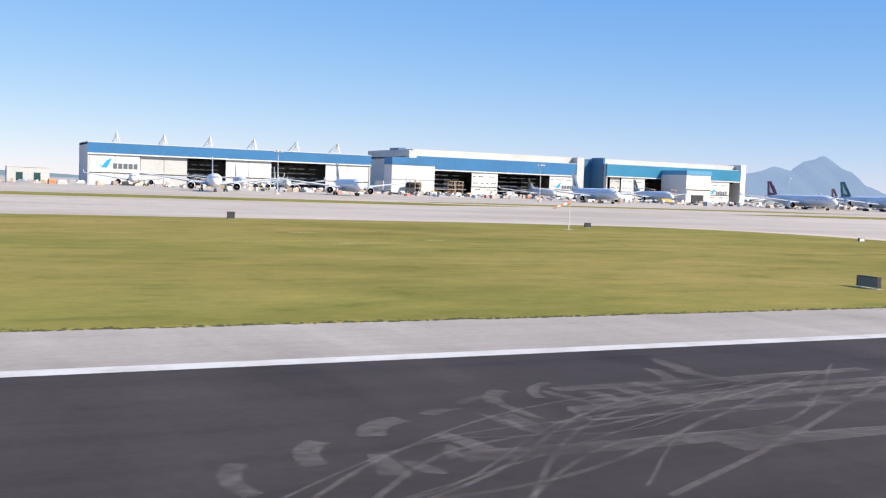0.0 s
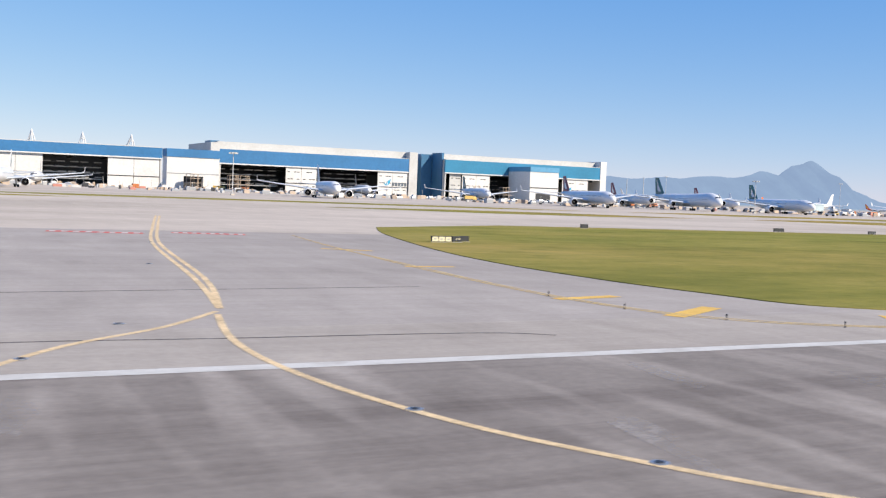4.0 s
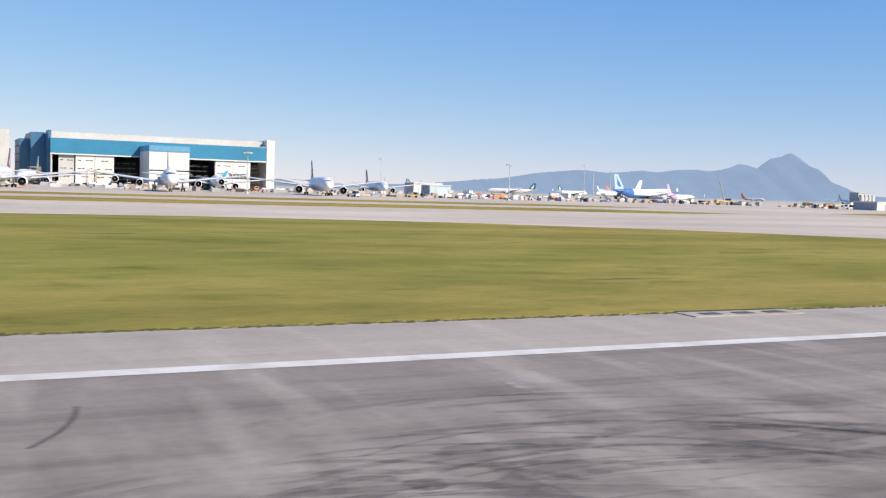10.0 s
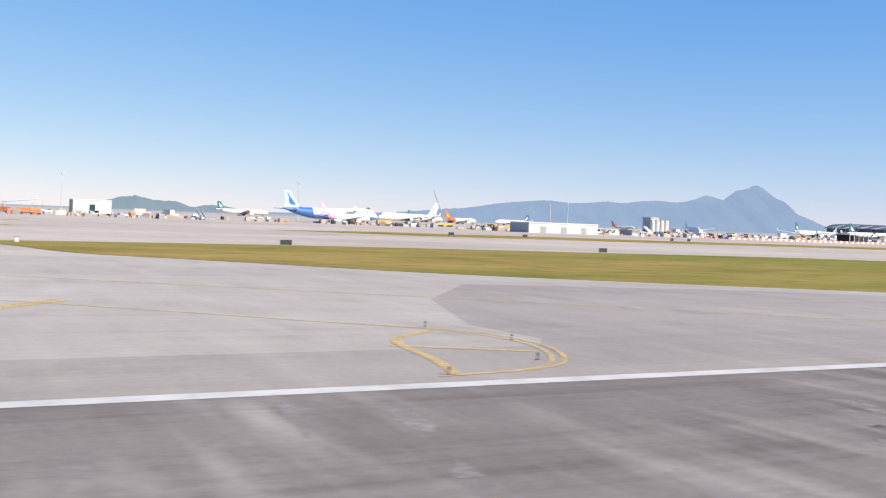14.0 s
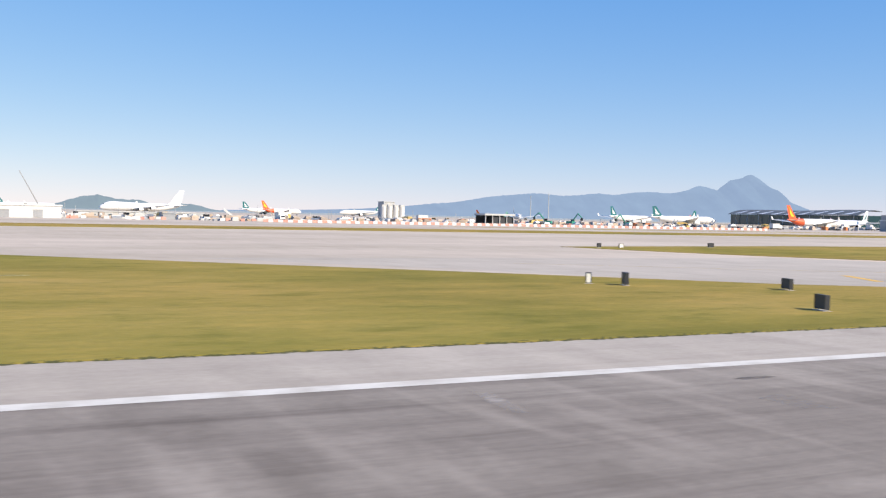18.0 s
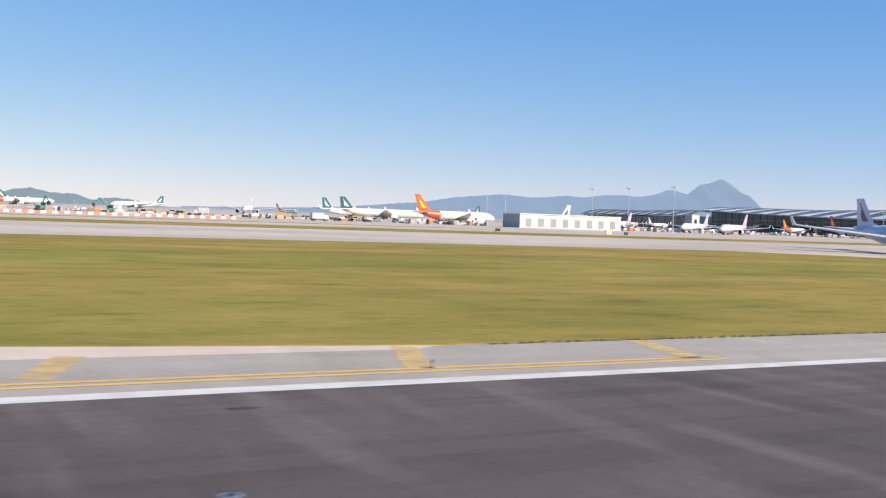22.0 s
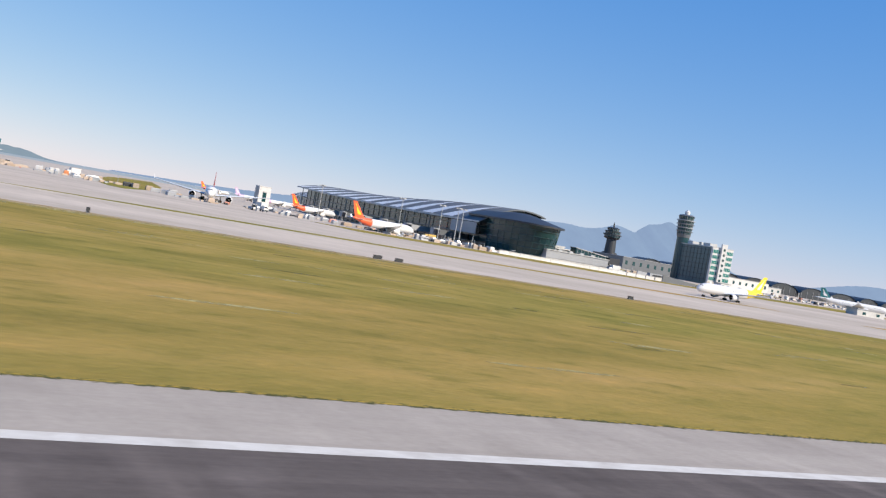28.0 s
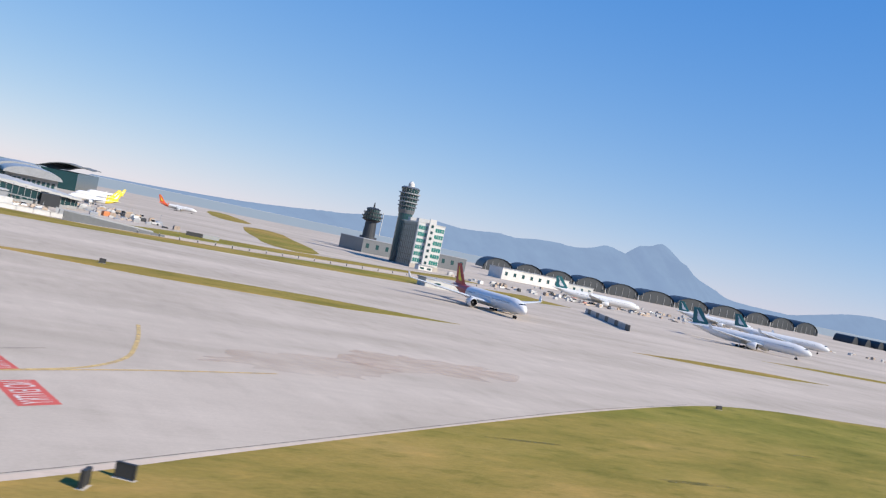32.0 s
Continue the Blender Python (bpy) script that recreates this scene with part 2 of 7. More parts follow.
sv = place(M_SEA, (0.02, 0.05, 1))
bump(M_SEA, noisy(M_SEA, sv, 1.0, 5), 0.3, 1.0)

# ---- building helpers ----
class Shape:
    """Collects vertices and faces for one mesh."""

    def __init__(self):
        self.v, self.f, self.m = [], [], []

    def box(self, x0, x1, y0, y1, z0, z1, mat=0):
        n = len(self.v)
        self.v += [(x, y, z) for z in (z0, z1) for y in (y0, y1) for x in (x0, x1)]
        self.f += [tuple(n + i for i in q) for q in ((0, 2, 3, 1), (4, 5, 7, 6), (0, 1, 5, 4), (2, 6, 7, 3), (0, 4, 6, 2), (1, 3, 7, 5))]
        self.m += [mat] * 6
        return self

    def quad(self, a, b, c, d, mat=0):
        n = len(self.v)
        self.v += [tuple(a), tuple(b), tuple(c), tuple(d)]
        self.f.append((n, n + 1, n + 2, n + 3))
        self.m.append(mat)
        return self

    def poly(self, pts, mat=0):
        n = len(self.v)
        self.v += [tuple(p) for p in pts]
        self.f.append(tuple(range(n, n + len(pts))))
        self.m.append(mat)
        return self

    def slab(self, pts, z0, z1, mat=0):
        """A flat polygon with thickness; pts run anticlockwise."""
        n, k = len(self.v), len(pts)
        self.v += [(x, y, z0) for x, y in pts] + [(x, y, z1) for x, y in pts]
        self.f.append(tuple(n + i for i in reversed(range(k))))
        self.f.append(tuple(n + k + i for i in range(k)))
        self.f += [(n + i, n + (i + 1) % k, n + k + (i + 1) % k, n + k + i) for i in range(k)]
        self.m += [mat] * (k + 2)
        return self

    def loft(self, rings, caps=True, closed=True, mat=0):
        n, k = len(self.v), len(rings[0])
        for r in rings:
            self.v += [tuple(p) for p in r]
        for i in range(len(rings) - 1):
            for j in range(k if closed else k - 1):
                a, b = n + i * k + j, n + i * k + (j + 1) % k
                self.f.append((a, b, b + k, a + k))
                self.m.append(mat)
        if caps:
            self.f.append(tuple(n + j for j in reversed(range(k))))
            self.f.append(tuple(n + (len(rings) - 1) * k + j for j in range(k)))
            self.m += [mat, mat]
        return self

    def tube(self, a, b, r0, r1=None, sides=8, mat=0, caps=True):
        a, b = Vector(a), Vector(b)
        r1 = r0 if r1 is None else r1
        d = (b - a).normalized()
        u = d.orthogonal().normalized()
        w = d.cross(u)
        ring = [u * math.cos(2 * math.pi * i / sides) + w * math.sin(2 * math.pi * i / sides) for i in range(sides)]
        return self.loft([[a + r * r0 for r in ring], [b + r * r1 for r in ring]], caps, True, mat)

    def mesh(self, name, mats, smooth=False):
        me = bpy.data.meshes.new(name)
        me.from_pydata(self.v, [], self.f)
        for one in mats:
            me.materials.append(one)
        if len(mats) > 1:
            me.polygons.foreach_set("material_index", self.m)
        if smooth:
            me.polygons.foreach_set("use_smooth", [True] * len(me.polygons))
            me.set_sharp_from_angle(angle=radians(40))
        me.update()
        return me


def part(name, shape, mats, parent, label="", smooth=False):
    """One mesh under a thing or a part, in the thing's own coordinates."""
    mats = mats if isinstance(mats, (list, tuple)) else [mats]
    me = shape if isinstance(shape, bpy.types.Mesh) else shape.mesh(name, mats, smooth)
    ob = new(name, me)
    ob.parent = parent
    if label:
        ob["label"] = label
    return ob


def ground_rise(y):
    """Height of the ground: the apron lies a little above the runway strip."""
    return 1.3 * min(1.0, max(0.0, (y - 190) / 140))


def thing(name, label, category, at=(0, 0, 0), turn=0.0, group="", kind="", shape=None, mats=None, smooth=False):
    me = None
    if shape is not None:
        mats = mats if isinstance(mats, (list, tuple)) else [mats]
        me = shape.mesh(name, mats, smooth)
    ob = new(name, me)
    put(ob, at, turn)
    return tagged(ob, label, category, group, kind)


def put(ob, at, turn=0.0):
    """Stand a thing at a place of the airfield, turned about the vertical."""
    x, y, z = at
    ob.matrix_basis = Matrix.Scale(SCALE, 4) @ pose(x, y, z + ground_rise(y), 0, 0, turn)
    return ob


def again(proto, at, turn=0.0, label="", group=""):
    """One more of a thing."""
    x, y, z = at if len(at) == 3 else (*at, 0)
    c = copy_thing(proto, pose(x * SCALE, y * SCALE, (z + ground_rise(y)) * SCALE, 0, 0, turn))
    if label:
        c["label"] = label
    if group:
        c["group"] = group
        proto["group"] = group
    return c


def sheet(name, pts, z, mat, label, category, kind="structure"):
    """A flat piece of ground lying at height z."""
    return thing(name, label, category, kind=kind, shape=Shape().poly([(x, y, z) for x, y in pts]), mats=mat)


def ribbon(pts, width):
    """The outline of a painted line that follows pts."""
    left, right = [], []
    for i, p in enumerate(pts):
        a, b = Vector(pts[max(i - 1, 0)]), Vector(pts[min(i + 1, len(pts) - 1)])
        d = (b - a).normalized()
        n = Vector((-d.y, d.x)) * width / 2
        left.append(Vector(p) + n)
        right.append(Vector(p) - n)
    s = Shape()
    for i in range(len(pts) - 1):
        s.quad((*right[i], 0), (*right[i + 1], 0), (*left[i + 1], 0), (*left[i], 0))
    return s


def stripe(name, pts, width, z, mat, label):
    s = ribbon(pts, width)
    s.v = [(x, y, z) for x, y, _ in s.v]
    return thing(name, label, "marking", kind="structure", shape=s, mats=mat)


def arc(cx, cy, r, a0, a1, n=14):
    return [(cx + r * math.cos(radians(a0 + (a1 - a0) * i / n)), cy + r * math.sin(radians(a0 + (a1 - a0) * i / n))) for i in range(n + 1)]


def curve(pts, n=6):
    """A smooth line through pts."""
    out = []
    p = [Vector(a) for a in pts]
    for i in range(len(p) - 1):
        a, b, c, d = p[max(i - 1, 0)], p[i], p[i + 1], p[min(i + 2, len(p) - 1)]
        for k in range(n):
            t = k / n
            out.append(0.5 * (2 * b + (c - a) * t + (2 * a - 5 * b + 4 * c - d) * t * t + (3 * b - a - 3 * c + d) * t ** 3))
    out.append(p[-1])
    return [tuple(a) for a in out]

# ---- ground ----
EDGE, TURF = 30.24, 38.55
thing("water", "calm green-grey sea beyond the airfield", "water", kind="structure",
      shape=Shape().poly([(-9000, -9000, -3), (12000, -9000, -3), (12000, 9000, -3), (-9000, 9000, -3)]), mats=M_SEA)


def apron():
    """One sheet from the runway to the sea, rising gently to the apron."""
    ys = [-900, 190, 330, 1250, 1700]
    ends = [5200, 5200, 5200, 5200, 3300]
    rings = [[(-2500, y, -3.5), (x, y, -3.5), (x, y, ground_rise(y)), (-2500, y, ground_rise(y))] for y, x in zip(ys, ends)]
    return Shape().loft(rings)


ground = thing("ground", "pale weathered concrete of taxiways and apron", "ground", kind="structure",
               shape=apron(), mats=M_TAXI)
Z = 0.004


GRASS = [
    # before the first exit
    [(-900, TURF), (99, TURF)] + curve([(101, TURF), (105.5, 40.2), (111, 50), (116, 62.5), (122, 79), (125.3, 91), (127.4, 108), (126.5, 124), (121, 137), (108, 147), (80, 152)]) + [(-900, 149)],
    # first exit to the second, whose edge slants in
    curve([(193, 140), (186, 121), (178.5, 92), (175.5, 73), (175.5, 58), (177, 48.5), (178.6, 42.5), (184, TURF)]) + [(604, TURF + 0.3), (603, 44.2), (590, 51.4), (566, 69), (553, 84.5), (529, 106), (503, 133), (470, 152), (430, 163), (225, 160)],
    # between the second exit and the third
    curve([(608, 162), (614, 147), (620, 126), (634, 111), (651, 93), (670, 80.5), (689, 70), (712, 57), (735, 46), (752, TURF)]) + [(950, TURF), (939, 45.5), (926, 58.5), (911, 67.5), (889, 89), (850, 124), (810, 152), (780, 167), (660, 172)],
    # between the third exit and the crossing
    curve([(951, 163), (956, 143), (966, 121), (980, 104), (998, 92), (1014, 80.8), (1032, 71), (1050, 62), (1067, 54), (1090, 46), (1112, 41.2), (1128, TURF)]) + curve([(1270, TURF), (1274, 41), (1279.5, 49), (1286, 64), (1292, 80), (1297, 97), (1299, 115), (1299, 135), (1291, 160), (1272, 176)]) + [(1200, 180), (1020, 176)],
    # after the crossing
    curve([(1392, 180), (1376, 157), (1359, 120), (1352.5, 95), (1350, 77), (1349, 57), (1350, 43), (1356, TURF)]) + curve([(1625, TURF), (1660, 45), (1692, 55.8), (1726, 69), (1754, 82.5), (1789, 103.5), (1814, 125), (1829, 139), (1836, 152), (1826, 166), (1800, 171)]) + [(1760, 174), (1600, 178), (1440, 182)],
    # beside the climb-out
    curve([(1815, 54), (1844, 70), (1861, 81), (1893, 101.5), (1935, 127), (1978, 150), (2005, 158), (2030, 158)]) + [(2500, 158), (2500, 36), (1790, 36)],
]
GRASS_NAMES = ["mown grass strip beside the runway with yellowing streaks"] * len(GRASS)
for outline, text in zip(GRASS, GRASS_NAMES):
    thing("grass_field", text, "grass", kind="stuff", shape=Shape().slab(outline, -0.05, 0.06), mats=M_GRASS)
# narrow islands of grass between the taxiways
ISLANDS = [
    (-700, 165, 262, 288), (130, 335, 290, 306), (225, 345, 240, 262),
    (358, 632, 290, 314), (371, 624, 238, 266), (692, 1500, 262, 292), (1010, 1300, 326, 334),
    (1560, 1815, 246, 254), (1848, 1976, 232, 252),
    (2041, 2130, 240, 252), (2160, 2420, 300, 312),
]
for x0, x1, y0, y1 in ISLANDS:
    my, tip = (y0 + y1) / 2, min(40, (x1 - x0) / 3)
    pts = [(x0, my), (x0 + tip, y0), (x1 - tip, y0), (x1, my), (x1 - tip, y1), (x0 + tip, y1)]
    thing("grass_island", "narrow tapering strip of dry grass between taxiways", "grass", kind="stuff", group="grass islands",
          shape=Shape().loft([[(x, y, ground_rise(y) - 0.2) for x, y in pts], [(x, y, ground_rise(y) + 0.06) for x, y in pts]]), mats=M_GRASS)

for pts in ([(2079, 761), (2112, 868), (2138, 915), (2152, 912), (2146, 860), (2114, 747), (2084, 630), (2060, 557), (2046, 532), (2033, 524), (2027, 545), (2033, 585), (2045, 626), (2060, 690)], [(2205, 1320), (2243, 1440), (2270, 1492), (2268, 1430), (2246, 1327), (2218, 1190), (2189, 1080), (2168, 1035), (2150, 1016), (2144, 1046), (2160, 1140)], [(1700, 352), (1793, 352), (1850, 360), (1900, 368), (1955, 380), (2012, 395), (2100, 430), (2180, 470), (2180, 520), (2110, 490), (2040, 455), (1975, 422), (1930, 405), (1900, 396), (1863, 406), (1798, 406), (1700, 400)], [(1907, 420), (1940, 432), (1971, 448), (2010, 470), (2060, 500), (2110, 530), (2180, 570), (2180, 610), (2120, 562), (2080, 545), (2032, 518), (1990, 500), (1955, 485), (1918, 450)], [(1639, 560), (1623, 431), (1627, 419), (1653, 490), (1720, 735), (1848, 1305), (1767, 1099), (1715, 904)]):
    thing("grass_island", "long rounded island of dry grass on the apron", "grass", kind="stuff", group="grass islands",
          shape=Shape().slab(list(reversed(pts)) if sum(a[0] * b[1] - b[0] * a[1] for a, b in zip(pts, pts[1:] + pts[:1])) < 0 else pts, 1.1, 1.36), mats=M_GRASS)

# runway surface: dark new asphalt, old grey surface, brown-grey asphalt
sheet("runway_dark", [(-900, -34), (78, -34), (84.8, 10), (85.5, 15), (85.4, 16.6), (86.0, 18.4), (86.0, 20), (86.7, 22.4), (86.6, 24), (87.3, 27), (87.8, EDGE + 0.5), (-900, EDGE + 0.5)], Z, M_ASPHALT_DARK, "dark new asphalt runway surface with rubber marks", "runway")
sheet("runway_grey", [(78, -34), (942.5, -34), (958, EDGE + 0.5), (87.8, EDGE + 0.5), (87.3, 27), (86.6, 24), (86.7, 22.4), (86.0, 20), (86.0, 18.4), (85.4, 16.6), (85.5, 15), (84.8, 10)], Z, M_ASPHALT_GREY, "grey worn runway surface with repair patches", "runway")
sheet("runway_brown", [(942.5, -34), (2600, -34), (2600, EDGE + 0.5), (958, EDGE + 0.5)], Z, M_ASPHALT_MID, "brown-grey asphalt runway surface with rubber streaks", "runway")
sheet("runway_shoulder", [(-900, EDGE + 0.5), (2600, EDGE + 0.5), (2600, TURF + 0.4), (-900, TURF + 0.4)], Z, M_SHOULDER, "light grey asphalt shoulder beside the runway", "pavement")
sheet("exit_taxiway", [(95, TURF + 0.4), (190, TURF + 0.4), (190, 118), (95, 118)], 0.003, M_END, "grey asphalt exit taxiway", "taxiway")
sheet("rapid_exit", [(590, TURF + 0.4), (760, TURF + 0.4), (640, 118), (548, 118)], 0.003, M_EXIT, "grey asphalt rapid exit taxiway", "taxiway")
sheet("rapid_exit_second", [(936, TURF + 0.4), (1135, TURF + 0.4), (985, 118), (870, 118)], 0.003, M_EXIT, "grey asphalt rapid exit taxiway", "taxiway")
sheet("exit_shoulder", [(968, TURF - 5.8), (975, 41), (1000, 52), (1030, 56), (1060, 46), (1090, 39), (1108, TURF - 5.8)], 0.0055, M_END, "grey asphalt infill of the rapid exit", "taxiway")
sheet("crossing_taxiway", [(1268, TURF + 0.4), (1362, TURF + 0.4), (1362, 150), (1290, 150)], 0.003, M_CROSS, "grey asphalt crossing taxiway", "taxiway")
sheet("end_taxiway", [(1610, TURF + 0.4), (1775, TURF + 0.4), (1790, 54), (1818.5, 67), (1842.9, 81.6), (1841.9, 87), (1843, 103.6), (1838, 118), (1836, 134), (1829, 132), (1806, 107), (1769, 86), (1730, 66)], 0.003, M_RUNEND, "brown-grey asphalt at the runway end", "taxiway")
sheet("exit_shoulder", [(623, TURF - 5.8), (629.2, 41.3), (628.7, 47.6), (634.3, 63.2), (645, 78), (668, 73), (688, 64), (712, 51), (735, 41), (752, TURF - 5.8)], 0.0055, M_END, "grey asphalt infill of the rapid exit", "taxiway")
sheet("exit_shoulder", [(1276, EDGE + 0.4), (1352, EDGE + 0.4), (1358, TURF + 0.5), (1272, TURF + 0.5)], 0.0052, M_CROSS, "pale asphalt infill of the crossing", "taxiway")
# painted lines
PZ = 0.012
for x0, x1 in ((-900, 88.2), (1312, 1755), (205, 1305.4)):
    stripe("runway_edge_line", [(x0, EDGE), (x1, EDGE)], 0.95, PZ, M_WHITE_LINE, "long white runway edge line")

# ---- painted markings, patches and fillets ----
layers = []
stripe("runway_edge_line", [(88.2, EDGE), (205, EDGE)], 0.85, PZ, worn("greyed_line_paint", (0.58, 0.555, 0.50), 0.75, amount=0.6, scale=0.5), "greyed stretch of the runway edge line")
stripe("runway_edge_line", [(1305.4, EDGE), (1312, EDGE)], 0.8, PZ, faded("rubbed_white_paint", (0.50, 0.47, 0.42), 0.85, 0.35), "rubbed-out stretch of the runway edge line")


def lane(pts, width=0.45, mat=None, label="solid yellow taxiway line", n=5):
    layers.append(width)
    return stripe("taxi_line", curve(pts, n), width, PZ + 0.004 + 0.0006 * len(layers), mat or M_YELLOW_LINE, label)


# first exit: centre line, lead-in curves, edge lines, chevron bars
M_CREAM_LINE = faded("worn_cream_paint", (0.82, 0.61, 0.34), 1.0, 0.5, 0.7)
for off in (0.0, 0.6):
    lane([(166.5 + off, 168.5), (158.5 + off, 128), (152.2 + off, 94.2), (148.2 + off, 60), (146, 45)], 0.34, M_CREAM_LINE, "worn cream taxiway centre line")
lane([(145.6, 44), (142.5, 39.5), (138.3, 35.3), (134, 29), (126, 20.5), (113, 13), (96, 8)], 0.3, M_CREAM_LINE)
lane([(145.4, 43), (144.2, 36), (144.2, 30), (145.3, 24), (147.4, 18.6), (152, 12), (162, 6), (178, 2)], 0.3, M_CREAM_LINE)
for off in (0.0, 0.42):
    lane([(139.4 - off, 98), (134.4 - off, 82), (129.9 - off, 68.8), (126.1 - off, 57.5), (123.4 - off, 49.7)], 0.17, M_CREAM_LINE, "worn cream taxiway edge line")
    lane([(123.4 - off, 49.7), (120.7 - off, 43.5), (116.8 - off, 38.3 + 0.6 * off), (110.7 - 0.4 * off, 34.0 + off), (105, 32.2 + off), (100, 31.9 + off)], 0.2)
    lane([(171, 112), (168.4, 92), (166.4 + off, 72), (165.4 + off, 56), (165.8 + off, 45), (168.3 + off, 38 + off), (174.5, 34 + off), (184, 32.4 + off), (200, 32.1 + off)], 0.25, M_FADED_YELLOW, "faded yellow taxiway edge line")
BARS = [((113.5, 41.4), (117, 38.5), 0.45), ((117.5, 47.6), (121.9, 47.0), 0.45), ((124.4, 66.3), (129.4, 66.2), 0.45), ((100.7, 36.9), (99.9, 32.6), 0.9), ((130.8, 84.2), (135.7, 84.6), 0.4),
        ((164.9, 47), (169.6, 48.0), 0.9), ((166.6, 39.2), (171.7, 42.3), 1.1), ((165.6, 68.7), (169.6, 68.4), 0.7), ((166.2, 88.6), (170.2, 86), 0.7), ((176.5, 33.4), (179.5, 37.5), 1.2),
        ((587.4, 76.8), (583.3, 69.6), 1.0), ((610.2, 63.3), (602.3, 53.2), 1.2), ((762, 37.6), (759, 32.5), 1.2), ((792.7, 37.7), (791.1, 31.8), 1.3), ((805.1, 37), (804.3, 31.9), 1.2), ((776, 37.6), (774.4, 31.9), 1.2),
        ((930.7, 78.1), (925.5, 69.2), 0.9), ((950.4, 62), (945.6, 53), 1.0), ((970.6, 46.2), (965.9, 38.0), 1.0), ((1112.8, 38.4), (1111.0, 33.6), 1.1), ((1126, 38.4), (1124, 32.9), 1.1), ((1138.1, 38.3), (1136.6, 32.6), 1.1),
        ((1268.9, 37.4), (1268, 32.2), 1.2), ((1285.9, 47.6), (1291.4, 47.2), 0.6), ((1282.3, 41.4), (1286.1, 38.3), 0.7), ((1294.5, 66.9), (1299.9, 67.4), 0.6), ((1348.3, 41.6), (1343.0, 33.4), 0.8), ((1353.7, 37), (1351.9, 32.2), 1.1),
        ((1337.7, 41.4), (1343.4, 44.7), 0.9), ((1336.3, 50.5), (1342.8, 52.6), 0.8), ((1623, 38.3), (1621.9, 32.5), 0.6), ((1698.2, 56.2), (1697.6, 47), 0.6)]
M_WORN_EDGE = faded("pale_worn_asphalt", (0.42, 0.375, 0.33), 0.9, 0.3, 0.25)
M_FADED_WHITE = faded("faded_white_paint", (0.68, 0.56, 0.36), 1.0, 0.5, 0.55)
for a, b, w in BARS:
    stripe("chevron_bar", [a, b], w, PZ + 0.004, M_FADED_WHITE if 1278 < a[0] < 1345 or a[0] > 1600 else (M_FADED_YELLOW if 580 < a[0] < 920 or a[0] > 1000 or 123 < a[0] < 160 else M_YELLOW_LINE), "broad worn shoulder chevron bar")
for a, b, w in (((1818.7, 74), (1818.6, 66.7), 0.5), ((1794.5, 59.5), (1795.2, 54), 0.5), ((1703.7, 43.7), (1703.6, 40.6), 0.8), ((1757, 50), (1757, 45), 0.5)):
    stripe("shoulder_bar", [a, b], w, PZ + 0.004, M_CREAM_LINE, "faded cream shoulder bar")
# second exit
lane([(560, 121), (585, 102), (608.5, 84.5), (635.7, 64.1), (659.1, 46), (690, 27), (720, 14), (760, 5)], 0.4, M_FADED_YELLOW)
lane([(570, 92), (588, 77), (606.8, 63), (621.9, 49.2)], 0.3, M_FADED_YELLOW)
for off in (0.0, 0.6):
    lane([(621.9, 49.2), (625.6 + off, 45.8), (627.3 + off, 41.0), (626.4 + off, 36.5), (623.6 + off, 33), (618.8, 31.9)], 0.24, M_FADED_YELLOW)
lane([(620.6, 40.2), (623.4, 38.6), (626.2, 37.2)], 0.45, M_FADED_YELLOW)
lane([(625.8, 45.9), (622.2, 42.6), (621.2, 40.2), (620.6, 36), (619.6, 32.2)], 0.45, M_FADED_YELLOW)
# third exit
lane([(905, 104), (935, 86), (976, 63.1)], 0.3, M_FADED_YELLOW, "faded yellow exit centre line")
lane([(976, 63.1), (986.9, 55.8), (1003.8, 47), (1018.3, 38.2), (1030.6, 30.9)], 0.36)
for off in (0.0, 0.45):
    lane([(966.2, 38.6), (965.6 + off, 35), (965.0 + off, 31.9)], 0.3)
    lane([(966.4, 37.8), (969, 37.2 + off), (971.2, 36.8 + off), (972.1 - off, 36.2), (971.6 - off, 35.2), (970.2 - off, 33.0)], 0.24)
lane([(1033.6, 29.5), (1040.8, 25.5), (1050.4, 21.8), (1061.3, 18), (1085, 11), (1120, 5)], 0.42)
for off in (0.0, 0.7):
    stripe("shoulder_edge_line", [(1068, 32.2 + off), (1138, 32.1 + off)], 0.28, PZ + 0.004, M_YELLOW_LINE, "double yellow taxiway edge line")
# crossing
lane([(1330, 112), (1321, 70), (1316.9, 51.5)], 0.24, M_FADED_WHITE, "worn pale crossing centre line")
lane([(1316.9, 51.5), (1315.1, 48.3), (1312, 40), (1309.2, 33.6)], 0.34, M_FADED_YELLOW, "faded yellow crossing centre line")
lane([(1309.2, 33.6), (1304.6, 26.2), (1299.5, 19.2), (1292, 12.0), (1276, 6)], 0.24)
# runway end
lane([(1715, 28), (1740, 43), (1766.4, 58.5), (1790, 72), (1814.5, 86.4), (1830, 96), (1846.1, 106.3), (1862, 115.5), (1880.9, 124.5)], 0.55, M_FADED_YELLOW, "faded yellow taxiway line")
lane([(1846.1, 106.3), (1854.9, 113), (1861, 122), (1864.6, 133.3), (1867, 143), (1869, 152.5)], 0.6, M_FADED_YELLOW, "faded yellow taxiway line")
